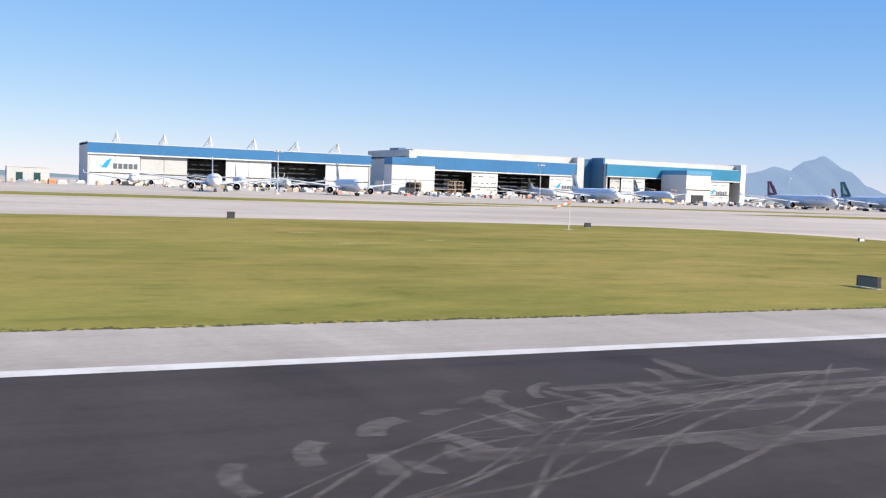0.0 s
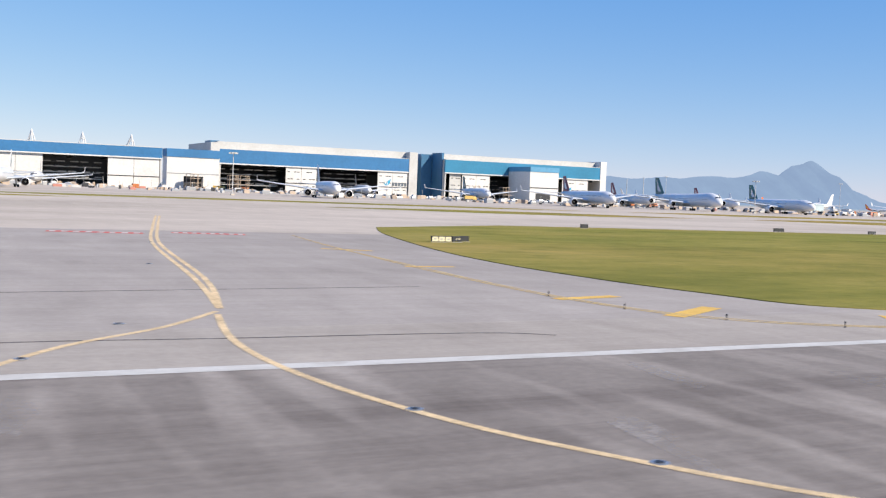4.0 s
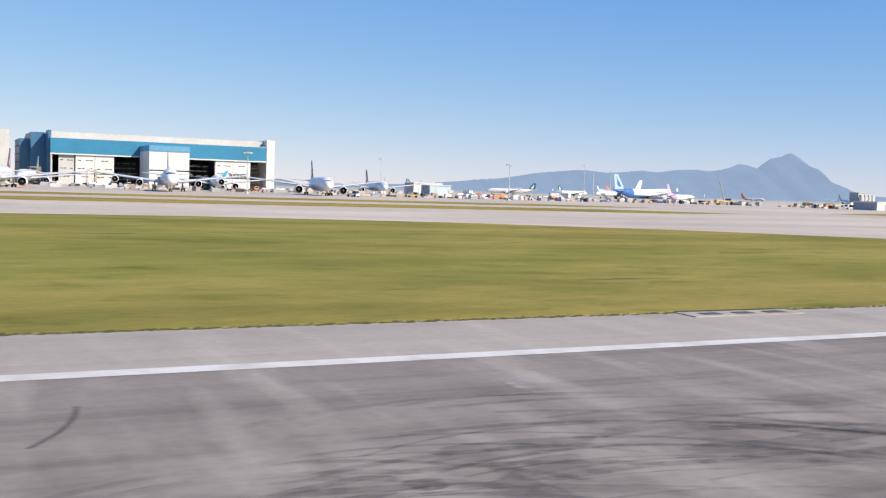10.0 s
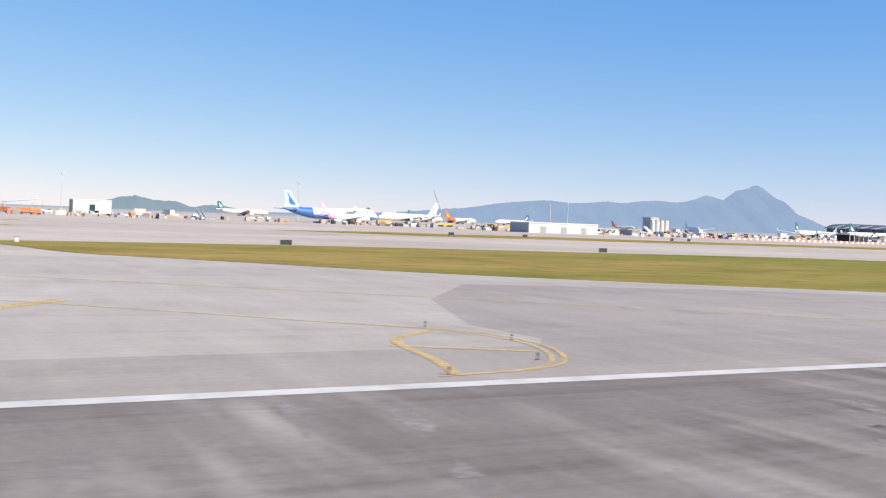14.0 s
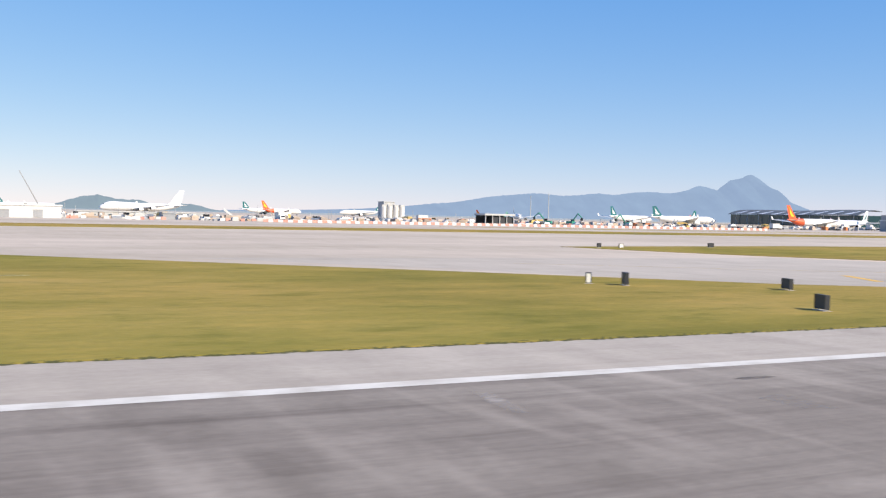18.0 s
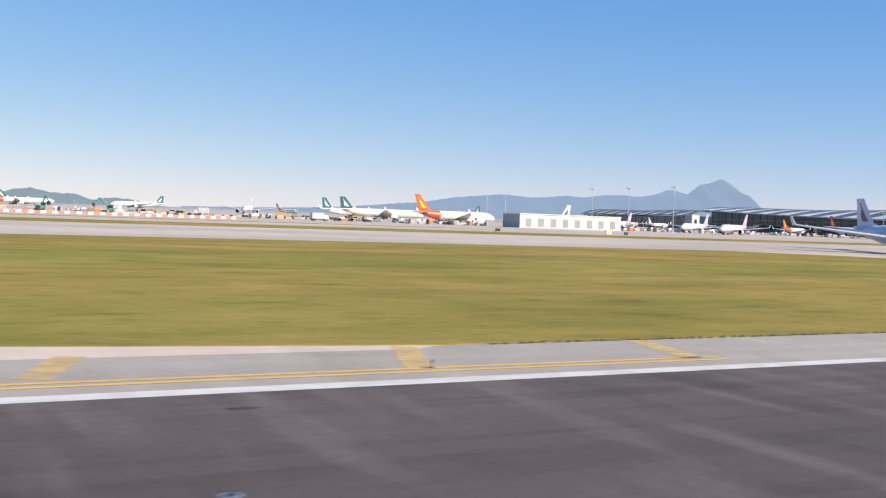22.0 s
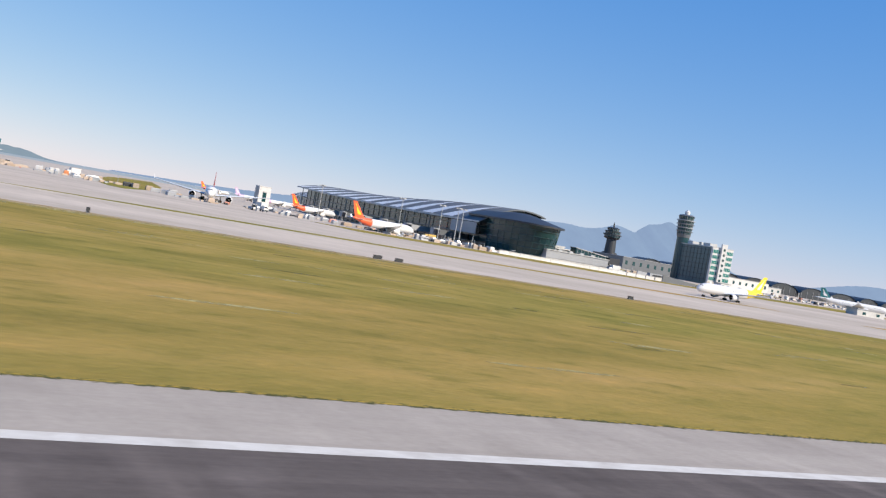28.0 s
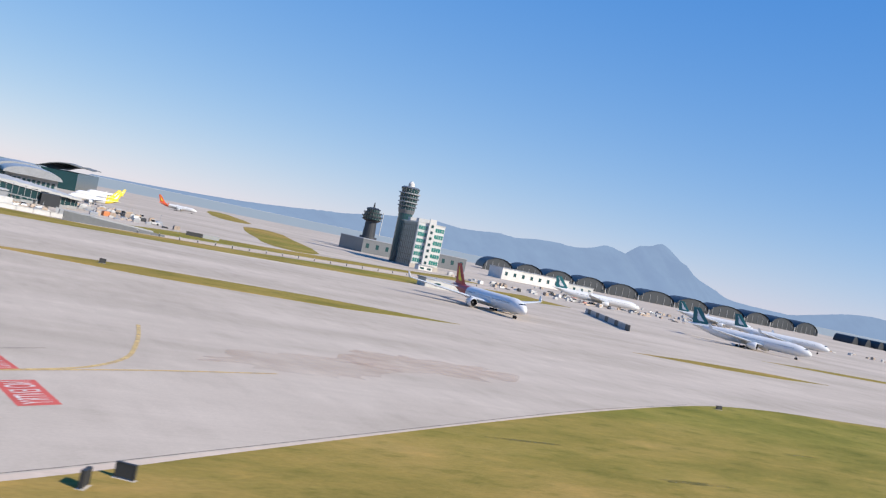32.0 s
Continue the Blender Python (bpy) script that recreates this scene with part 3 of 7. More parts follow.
# pale fillet slabs at the grass corners
FILLETS = [
    [(951, 163), (948, 150), (957, 126), (967, 110), (978, 95.8), (998, 79.6), (1016.4, 66.3), (1041, 57), (1058, 48.5), (1082, 41), (1100, 38.2), (1126, 37.6), (1128, TURF), (1112, 41.2), (1090, 46), (1067, 54), (1050, 62), (1032, 71), (1014, 80.8), (998, 92), (980, 104), (966, 121), (956, 143)],
    [(1270, TURF), (1279.7, 39.9), (1283, 42.3), (1285.2, 45.9), (1288.5, 54), (1292.1, 63), (1301.4, 88.8), (1306, 110), (1309.5, 135), (1311, 161), (1302, 178), (1272, 176), (1291, 160), (1299, 135), (1299, 115), (1297, 97), (1292, 80), (1286, 64), (1279.5, 49), (1274, 41)],
    [(1355, TURF), (1347.2, 43), (1346.2, 57), (1347.4, 77), (1350, 95), (1356, 118), (1373, 155), (1389, 180), (1393, 180), (1376, 157), (1359, 120), (1352.5, 95), (1350, 77), (1349, 57), (1350, 43)],
    [(1650, 42.4), (1664, 43), (1692, 51.5), (1728, 64), (1757, 77), (1793, 97), (1821, 119), (1838, 135), (1846, 153), (1834, 172), (1826, 166), (1836, 152), (1829, 139), (1814, 125), (1789, 103.5), (1754, 82.5), (1726, 69), (1692, 55.8), (1660, 45)],
]
for f in FILLETS:
    sheet("fillet_slab", f, 0.008, M_PINK, "pale pinkish concrete fillet along the grass edge", "pavement")
sheet("fillet_slab", [(110, 156), (130, 142), (137, 126), (136, 112), (128.4, 106), (127.5, 124), (122, 138), (109, 148), (84, 154)], 0.008, M_PINK, "pale concrete fillet along the grass edge", "pavement")
# mandatory words painted on the red ground panels
def ground_word(text, corner, along, across):
    """White letters on a red panel; corner, reading direction and height direction on the ground."""
    u, v = Vector(along), Vector(across)
    c = Vector(corner)
    pts = [c, c + u, c + u + v, c + v]
    panel = thing("ground_sign", "white words on a red panel painted on the taxiway", "marking", kind="structure",
                  shape=Shape().poly([(p.x, p.y, PZ + 0.002) for p in pts]), mats=M_RED_PAINT)
    cu = bpy.data.curves.new("words", "FONT")
    cu.body = text
    cu.align_x, cu.align_y = "CENTER", "CENTER"
    tmp = bpy.data.objects.new("words", cu)
    scene.collection.objects.link(tmp)
    bpy.context.view_layer.update()
    me = bpy.data.meshes.new_from_object(tmp.evaluated_get(bpy.context.evaluated_depsgraph_get()))
    bpy.data.objects.remove(tmp)
    xs = [p.co.x for p in me.vertices]
    ys = [p.co.y for p in me.vertices]
    wx, wy = max(xs) - min(xs), max(ys) - min(ys)
    cx, cy = (max(xs) + min(xs)) / 2, (max(ys) + min(ys)) / 2
    mid = c + (u + v) / 2
    for p in me.vertices:
        q = mid + u * ((p.co.x - cx) / wx * 0.9) + v * ((p.co.y - cy) / wy * 0.72)
        p.co = (q.x, q.y, PZ + 0.012)
    me.materials.append(M_WHITE_LINE)
    part("letters", me, M_WHITE_LINE, panel, "white painted letters")


# letters face the traffic that comes from the far side
ground_word("NO ENTRY", (1848.6, 103.2), (1.2, -9.6), (-4.0, -2.4))
ground_word("NO ENTRY", (1845.8, 117.4), (2.0, -10.0), (-3.6, -2.2))
for x0, y0, x1, y1 in ((144.9, 112.4, 154.3, 110.6), (157.8, 113.4, 165.5, 111.6), (1318.4, 124.2, 1346, 125.0), (1337, 148, 1346, 153)):
    p = stripe("ground_sign", [(x0, y0), (x1, y1)], 2.6, PZ + 0.002, M_RED_PAINT, "faded red panel painted on the taxiway")
    for i in range(8):
        a, b = (i + 0.2) / 8, (i + 0.7) / 8
        d = Vector((x1 - x0, y1 - y0)).normalized()
        nn = Vector((-d.y, d.x)) * 0.8
        q0, q1 = Vector((x0 + (x1 - x0) * a, y0 + (y1 - y0) * a)), Vector((x0 + (x1 - x0) * b, y0 + (y1 - y0) * b))
        part("letter_bar", Shape().poly([(*(q0 - nn), PZ + 0.012), (*(q1 - nn), PZ + 0.012), (*(q1 + nn), PZ + 0.012), (*(q0 + nn), PZ + 0.012)]), M_WHITE_LINE, p)
stripe("red_panel", [(568, 99), (578, 115), (590, 132)], 5.5, PZ + 0.002, faded("worn_red_paint", (0.48, 0.22, 0.17), 0.5, 0.25), "worn red painted panel on the exit taxiway")
for k in range(16):
    y = 12.5 + 1.0 * k
    x = 88.5 - 0.14 * (28 - y)
    sheet("worn_band", [(x - 0.8, y - 0.8), (x + 1.2 + 0.8 * math.sin(k * 2.3), y - 0.9), (x + 1.6 + 0.7 * math.sin(k * 1.7), y + 0.7), (x - 0.5, y + 0.9)], 0.0075 + 0.00005 * k, M_WORN_EDGE, "pale worn band beside the asphalt joint", "patch")
# touchdown-zone bars on the runway
for x0, x1, y0, y1 in ((89.5, 108, 13.6, 16.7), (171, 194, 13.4, 17.0), (89.5, 108, 8.4, 11.6), (171, 194, 8.4, 11.6)):
    sheet("touchdown_bar", [(x0, y0), (x1, y0), (x1, y1), (x0, y1)], PZ, M_WHITE_LINE, "worn white touchdown bar on the runway", "marking")

# pale worn patches, cross joints and rubber marks on the runway
rnd = random.Random(11)
M_TYRE = faded("pale_tyre_scuff", (0.24, 0.205, 0.185), 0.5, 0.3)
M_PATCH = faded("pale_repair_patch", (0.33, 0.30, 0.27), 0.5, 0.3)
M_PATCH_DULL = faded("dull_repair_patch", (0.22, 0.19, 0.175), 0.65, 0.3)
M_SEAL = faded("crack_sealant", (0.10, 0.085, 0.075), 0.9, 0.5, 0.45)
M_SKID = faded("rubber_mark", (0.055, 0.046, 0.043), 0.5, 0.35)


def ragged(cx, cy, w, h, rn, n=14, lean=0.0):
    """A patch with an uneven outline."""
    pts = []
    for i in range(n):
        a = 2 * math.pi * i / n
        k = rn.uniform(0.72, 1.12)
        x, y = math.copysign(abs(math.cos(a)) ** 0.6, math.cos(a)) * w / 2 * k, math.copysign(abs(math.sin(a)) ** 0.6, math.sin(a)) * h / 2 * k
        pts.append((cx + x + lean * y, cy + y))
    return pts


for i in range(16):
    t = i / 15
    x, y = 8 + 13.8 * t + rnd.uniform(-0.5, 0.5), 18.6 + 7.6 * t + rnd.uniform(-1.1, 0.5)
    sheet("peeled_patch", ragged(x, y, rnd.uniform(0.25, 0.7), rnd.uniform(1.0, 2.6), rnd, lean=rnd.uniform(-0.3, 0.5)), PZ + rnd.uniform(0, 0.004), M_TYRE, "pale peeled patch on dark asphalt", "patch")
for i in range(12):
    x0 = rnd.uniform(2, 14)
    pts = [(x0, rnd.uniform(12, 17)), (x0 + 5, 18 + rnd.uniform(-2, 2)), (x0 + 11, 21 + rnd.uniform(-2, 2)), (x0 + 19, 24 + rnd.uniform(-2, 1.5))]
    stripe("tyre_mark", curve(pts, 5), rnd.uniform(0.06, 0.2), PZ - 0.002 + 0.0006 * i, M_TYRE, "curved pale tyre mark on the runway")
for i in range(34):
    x, y = rnd.uniform(8, 40), rnd.uniform(17, 24.5)
    dx = rnd.uniform(5, 16)
    stripe("tyre_mark", curve([(x, y), (x + dx * 0.5, y + rnd.uniform(-0.3, 0.3)), (x + dx, y + rnd.uniform(-0.5, 0.5))], 4), rnd.uniform(0.15, 0.9), PZ + 0.006 + 0.00004 * i, M_TYRE, "long pale scuff along the dark asphalt")
for i in range(7):
    x, y, a = 7 + 1.6 * i, 18.5 + 0.8 * i + rnd.uniform(-0.5, 0.5), rnd.uniform(90, 150)
    stripe("tyre_mark", arc(x, y, rnd.uniform(1.4, 2.4), a, a + rnd.uniform(40, 70), 8), rnd.uniform(0.3, 0.7), PZ + 0.008 + 0.00004 * i, M_TYRE, "pale crescent scuff on the dark asphalt")
for i in range(110):
    x = rnd.uniform(100, 1740)
    y = rnd.uniform(11, 28)
    dark = x > 952
    kind = rnd.random()
    if kind < 0.45:
        sheet("repair_patch", ragged(x, y, rnd.uniform(0.5, 1.8), rnd.uniform(2.0, 7.5), rnd, lean=rnd.uniform(-0.06, 0.06)), PZ - 0.004 + 0.00003 * i, M_PATCH_DULL if dark or rnd.random() < 0.5 else M_PATCH, "pale repair patch across the runway", "patch")
    elif kind < 0.55:
        stripe("rubber_streak", curve([(x, y), (x + rnd.uniform(6, 18), y + rnd.uniform(-0.6, 0.6)), (x + rnd.uniform(20, 40), y + rnd.uniform(-1, 1))], 4), rnd.uniform(0.12, 0.5), PZ - 0.004 + 0.00003 * i, M_SKID, "dark rubber streak along the runway")
    else:
        sheet("oil_patch", ragged(x, y, rnd.uniform(0.6, 2.2), rnd.uniform(0.3, 1.0), rnd), PZ - 0.004 + 0.00003 * i, M_SKID, "dark stain on the runway", "patch")
# pale cross-wise smears where the surface was ground down
M_SMEAR = faded("ground_down_surface", (0.41, 0.37, 0.33), 0.7, 0.2)
M_SMEAR_DARK = faded("ground_down_asphalt", (0.25, 0.218, 0.20), 0.75, 0.2)
SMEARS = [(594.8, 21.7, 1.0, 4.2), (598.6, 24.4, 0.9, 4.4), (592.1, 27.4, 0.7, 3.4), (605.4, 23.3, 0.8, 3.6), (585, 22, 1.3, 6), (580.5, 20, 1.5, 8), (1187, 24.6, 1.3, 6.4), (1261.6, 20.3, 1.2, 5.6), (1264.8, 22.6, 1.0, 4.4), (1151.5, 21.4, 1.2, 6), (629.5, 22, 1.0, 5.6)]
for i in range(70):
    lo, hi = rnd.choice(((470, 700), (470, 700), (760, 940), (1100, 1330), (1100, 1330)))
    SMEARS.append((rnd.uniform(lo, hi), rnd.uniform(14, 27), rnd.uniform(0.6, 1.5), rnd.uniform(2.5, 6.5)))
for i in range(30):
    SMEARS.append((rnd.uniform(100, 420), rnd.uniform(14, 27), rnd.uniform(0.5, 1.2), rnd.uniform(2.5, 6)))
M_SWIRL = faded("pale_swirled_stain", (0.66, 0.60, 0.53), 0.6, 0.22)
for i in range(46):
    x = rnd.uniform(978, 1062)
    stripe("swirl_stain", curve([(x, rnd.uniform(31.5, 36)), (x + rnd.uniform(0.5, 3), rnd.uniform(36, 40)), (x + rnd.uniform(2, 9), rnd.uniform(40, 46))], 5), rnd.uniform(0.3, 1.1), PZ + 0.00005 * i, M_SWIRL, "pale swirling stain on the asphalt")
for i, (x, y, w, h) in enumerate(SMEARS):
    sheet("ground_smear", ragged(x, y, w, h, rnd, 16, 0.15), PZ - 0.001 + 0.00003 * i, M_SMEAR if x < 952 else M_SMEAR_DARK, "pale ground-down strip across the runway", "patch")
M_BURN = faded("soft_rubber_burn", (0.085, 0.075, 0.07), 0.26, 0.16)
for i in range(44):
    x0 = rnd.uniform(397, 411)
    stripe("skid_mark", arc(x0, rnd.uniform(4, 12), rnd.uniform(7, 14), rnd.uniform(25, 70), rnd.uniform(80, 125), 10), rnd.uniform(0.05, 0.4), PZ + 0.0005 * i / 10, M_BURN, "soft dark curved skid mark on the runway")
for i in range(6):
    sheet("rubber_cloud", ragged(rnd.uniform(394, 414), rnd.uniform(13, 21), rnd.uniform(2, 6), rnd.uniform(0.8, 2.0), rnd, 18), PZ + 0.0035 + 0.0001 * i, M_BURN, "soft dark rubber cloud on the runway", "stain")
stripe("skid_mark", curve([(395.7, 26.0), (395.5, 24.8), (395.0, 23.4), (394.3, 22.2)], 4), 0.12, PZ, M_SEAL, "short dark skid mark on the runway")
stripe("joint", [(267.2, 30.5), (265.3, 21.6), (264.2, 16.4)], 0.06, PZ - 0.001, M_SEAL, "dark sealed joint across the runway")
# sealed cracks on the exit and shoulder
for pts in ([(100, 36.9), (106, 35.9), (112, 35.1), (120, 36.2), (127, 36), (137, 36.6), (144, 36.2), (154, 35.8), (157, 34.6)], [(112, 49), (124, 51), (138, 52.5), (160, 54)], [(915, 62), (926.2, 58.7), (936.7, 54.8), (944.2, 51.8), (950, 47.6), (955, 44.8), (960, 43.2)], [(966, 50), (968.6, 47.4), (973, 46)], [(957.9, EDGE - 1), (956, 22), (954.4, 15)], [(1795, 88), (1815, 96), (1838, 112), (1852, 122)]):
    stripe("sealed_crack", curve(pts, 4), 0.2, PZ + 0.001, M_SEAL, "dark sealed crack in the pavement")
for i in range(9):
    x, y = 1311.6 + 0.75 * i + 0.5 * (i % 3), 40.5 - 0.95 * i + 1.4 * (i % 3)
    stripe("tyre_mark", [(x, y), (x + 0.5, y - 0.9)], 0.22, PZ + 0.03, M_SKID, "short dark scuff beside the crossing line")
for pts in ([(1313, 36.4), (1317, 35.1), (1322, 33.8)], [(1314.5, 39.4), (1320, 37.0), (1327, 34.4)]):
    stripe("taxi_line", curve(pts, 4), 0.16, PZ + 0.03, M_FADED_WHITE, "worn white dashes beside the crossing line")
# dry ellipse, concrete slab and worn path in the grass
M_DRY = faded("dry_grass", (0.42, 0.36, 0.14), 1.0, 0.2)
M_STRAW = faded("straw_grass", (0.46, 0.40, 0.17), 1.0, 0.2, 0.75)
sheet("dry_grass_patch", [(275.5 + 8.6 * math.cos(a * 0.2618) * (1 + 0.04 * math.sin(a * 2.7)), 74.5 + 7.6 * math.sin(a * 0.2618)) for a in range(24)], 0.075, M_STRAW, "dry yellow oval patch in the grass", "grass", "stuff")
sheet("dry_grass_patch", ragged(287.5, 73.7, 3.2, 1.0, rnd), 0.075, M_STRAW, "dry yellow patch in the grass", "grass", "stuff")
for i in range(40):
    x, y = rnd.choice([(rnd.uniform(-40, 95), rnd.uniform(44, 140)), (rnd.uniform(200, 520), rnd.uniform(44, 120)), (rnd.uniform(770, 880), rnd.uniform(44, 90)), (rnd.uniform(1120, 1265), rnd.uniform(44, 150)), (rnd.uniform(1370, 1700), rnd.uniform(62, 150))])
    sheet("dry_grass_patch", ragged(x, y, rnd.uniform(3, 10), rnd.uniform(0.4, 1.6), rnd), 0.0665 + 0.00004 * i, M_DRY, "dry yellow patch in the grass", "grass", "stuff")
for k, (x0, x1, yy, ww) in enumerate(((1400, 1520, 181, 5), (1440, 1600, 176, 4), (1480, 1640, 171, 2.5))):
    stripe("dry_grass_patch", curve([(x0, yy), ((x0 + x1) / 2, yy - 1.5), (x1, yy - 3)], 6), ww, 0.068 + 0.0004 * k, M_DRY, "dry yellow band along the edge of the grass")
stripe("dry_verge", curve([(1402, 177.5), (1440, 178.5), (1520, 176.5), (1600, 174.8), (1680, 172.6), (1745, 171)], 4), 5.5, 0.072, faded("tan_verge", (0.50, 0.38, 0.20), 0.85, 0.15, 0.5), "bare tan verge along the far edge of the grass")
stripe("worn_path", curve([(1489, 180), (1481, 168.6), (1469, 146), (1459, 122), (1451, 98), (1448, 82), (1449, 68)], 4), 1.1, 0.07, M_PINK, "worn pale track across the grass")
M_DUST = faded("tan_dust", (0.56, 0.38, 0.27), 0.32, 0.02)
for k, (x, y, w, h) in enumerate(((1890, 136, 26, 20), (1918, 152, 34, 20))):
    sheet("dust_stain", ragged(x, y, w, h, rnd, 40, 0.8), 0.02 + 0.004 * k + ground_rise(y + 30), M_DUST, "thin tan dust blown over the concrete", "stain")
for pts, w in (([(1768, 45), (1785, 55.5), (1804.5, 65.5), (1826, 76.8), (1844, 87)], 0.8), ([(1806, 47), (1843, 67.5), (1860, 78), (1892, 98), (1934, 124), (1977, 147)], 6)):
    stripe("fillet_slab", curve(pts, 4), w, 0.0095, M_PINK, "pale pinkish concrete strip beside the taxiway")
    stripe("joint", curve([(x - 0.24 * w, y + 0.5 * w) for x, y in pts], 4), 0.14, 0.0125, M_SEAL, "dark joint along the concrete strip")
stripe("taxi_line", [(1835.0, 124.1), (1837.5, 119.4), (1840.0, 114.5)], 0.5, PZ + 0.001, M_CREAM_LINE, "worn dashed border line of the holding point")
stripe("taxi_line", [(1843.4, 104.9), (1843.6, 101.1)], 0.5, PZ + 0.001, M_CREAM_LINE, "worn dashed border line of the holding point")
for pts in ([(1805.3, 74.7), (1816.1, 80.1), (1829.6, 88.0)], [(1806.6, 90.1), (1817.2, 97.8), (1833.5, 110.9)], [(1804.9, 70.9), (1812.9, 74.8), (1824.2, 81.0)]):
    stripe("rubber_streak", curve(pts, 4), 3.2, PZ - 0.006, M_BURN, "soft dark wheel track along the taxiway")
for i in range(40):
    x = rnd.uniform(1560, 1790)
    y = rnd.uniform(max(48, 60 + 0.42 * (x - 1600)), 160)
    sheet("dry_grass_patch", ragged(x, y, rnd.uniform(4, 12), rnd.uniform(0.5, 2.0), rnd, 18), 0.0685 + 0.00004 * i, M_DRY, "dry yellow patch in the grass", "grass", "stuff")
M_LUSH = faded("lush_grass", (0.13, 0.135, 0.04), 0.6, 0.12)
for i in range(80):
    x, y = rnd.choice([(rnd.uniform(1390, 1780), rnd.uniform(46, 165)), (rnd.uniform(1600, 1790), rnd.uniform(60, 165)), (rnd.uniform(1820, 1990), rnd.uniform(44, 120)), (rnd.uniform(220, 560), rnd.uniform(42, 130))])
    if (x > 1800 and y > 0.62 * (x - 1815) + 48) or (1600 < x < 1800 and y < 46 + 0.42 * (x - 1600)) or (x > 1740 and y > 160):
        continue
    sheet("lush_grass_patch", ragged(x, y, rnd.uniform(4, 14), rnd.uniform(0.5, 2.2), rnd, 18), 0.071 + 0.00004 * i, M_LUSH, "darker lush patch in the grass", "grass", "stuff")
M_MUD = worn("dried_mud", (0.48, 0.43, 0.36), 0.9, amount=0.6, scale=0.6)
sheet("bare_patch", ragged(1356.5, 75, 11, 5, rnd, 22), 0.068, M_MUD, "bare pale muddy patch in the grass", "patch")


M_GRATE = worn("rusty_grate", (0.085, 0.075, 0.065), 0.7, amount=0.4, scale=0.8)
M_DRAIN = worn("stained_drain_concrete", (0.40, 0.355, 0.30), 0.85, amount=0.6, scale=0.6)


def drain(x, y, n=3):
    d = thing("drain", "concrete drain surround with dark slotted grates", "drain", (x, y, 0))
    part("surround", Shape().slab([(-3.4, -0.7), (3.4, -0.7), (3.6, 0.8), (-3.3, 0.9)], 0, 0.05), M_DRAIN, d)
    for i in range(n):
        part("grate", Shape().box(-2.5 + 2.0 * i, -1.4 + 2.0 * i, -0.3, 0.3, 0.051, 0.075), M_GRATE, d)
    part("turf_lip", Shape().box(-3.2, 3.2, 0.92, 1.2, 0, 0.07), M_FRINGE, d)
    return d


for x, y in ((55.5, 37.4), (236, 37.6), (301.6, 36.8), (427.6, 37.6), (500.6, 37.6), (600, 37.7), (931.6, 37.7), (1063.8, 50.3), (1272.2, 37.3), (1360.6, 37.1), (1662, 43.0), (818, 37.7)):
    drain(x, y)
thing("manhole_slab", "pale concrete manhole slab in the grass", "slab", shape=Shape().box(75.7, 77.3, 52.2, 53.0, 0, 0.12), mats=M_CONCRETE)
# ragged fringe of longer grass along the runway side of the turf
fr = Shape()
for x0, x1 in ((-60, 100), (184, 603), (756, 951), (1130, 1270), (1358, 1626)):
    x = x0
    while x < x1:
        x += rnd.uniform(0.06, 0.2)
        y, h, w = TURF + rnd.uniform(-0.26, 0.02) + 0.05 * noise.noise((x * 0.25, 3.0, 0.0)), rnd.uniform(0.03, 0.10), rnd.uniform(0.05, 0.16)
        fr.quad((x - w, y, 0.0), (x + w, y + rnd.uniform(-0.1, 0.1), 0.0), (x + w * 0.5, y + 0.08, h), (x - w * 0.6, y + 0.08, h * 0.9))
thing("grass_fringe", "ragged fringe of longer grass along the shoulder", "grass", kind="stuff", shape=fr, mats=M_FRINGE)

# ---- signs, lights and markers of the field ----
M_SIGN_YELLOW = worn("cream_sign_face", (0.70, 0.63, 0.42), 0.5, amount=0.2, scale=0.8)
M_SIGN_GREY = worn("grey_sign_face", (0.16, 0.165, 0.15), 0.5, amount=0.3, scale=0.8)
M_SIGN_WHITE = worn("white_sign_face", (0.80, 0.78, 0.70), 0.5, amount=0.2, scale=0.8)


def letters(text, parent, width, height, at, mat):
    """Flat letters on a vertical face that looks along -y, centred at a point."""
    cu = bpy.data.curves.new("letters", "FONT")
    cu.body = text
    cu.align_x, cu.align_y = "CENTER", "CENTER"
    tmp = bpy.data.objects.new("letters", cu)
    scene.collection.objects.link(tmp)
    bpy.context.view_layer.update()
    me = bpy.data.meshes.new_from_object(tmp.evaluated_get(bpy.context.evaluated_depsgraph_get()))
    bpy.data.objects.remove(tmp)
    xs, ys = [v.co.x for v in me.vertices], [v.co.y for v in me.vertices]
    kx, ky = width / (max(xs) - min(xs)), height / (max(ys) - min(ys))
    mx, my = (max(xs) + min(xs)) / 2, (max(ys) + min(ys)) / 2
    for v in me.vertices:
        v.co = (at[0] + (v.co.x - mx) * kx, at[1], at[2] + (v.co.y - my) * ky)
    me.materials.clear()
    me.materials.append(mat)
    return part("letters", me, mat, parent)


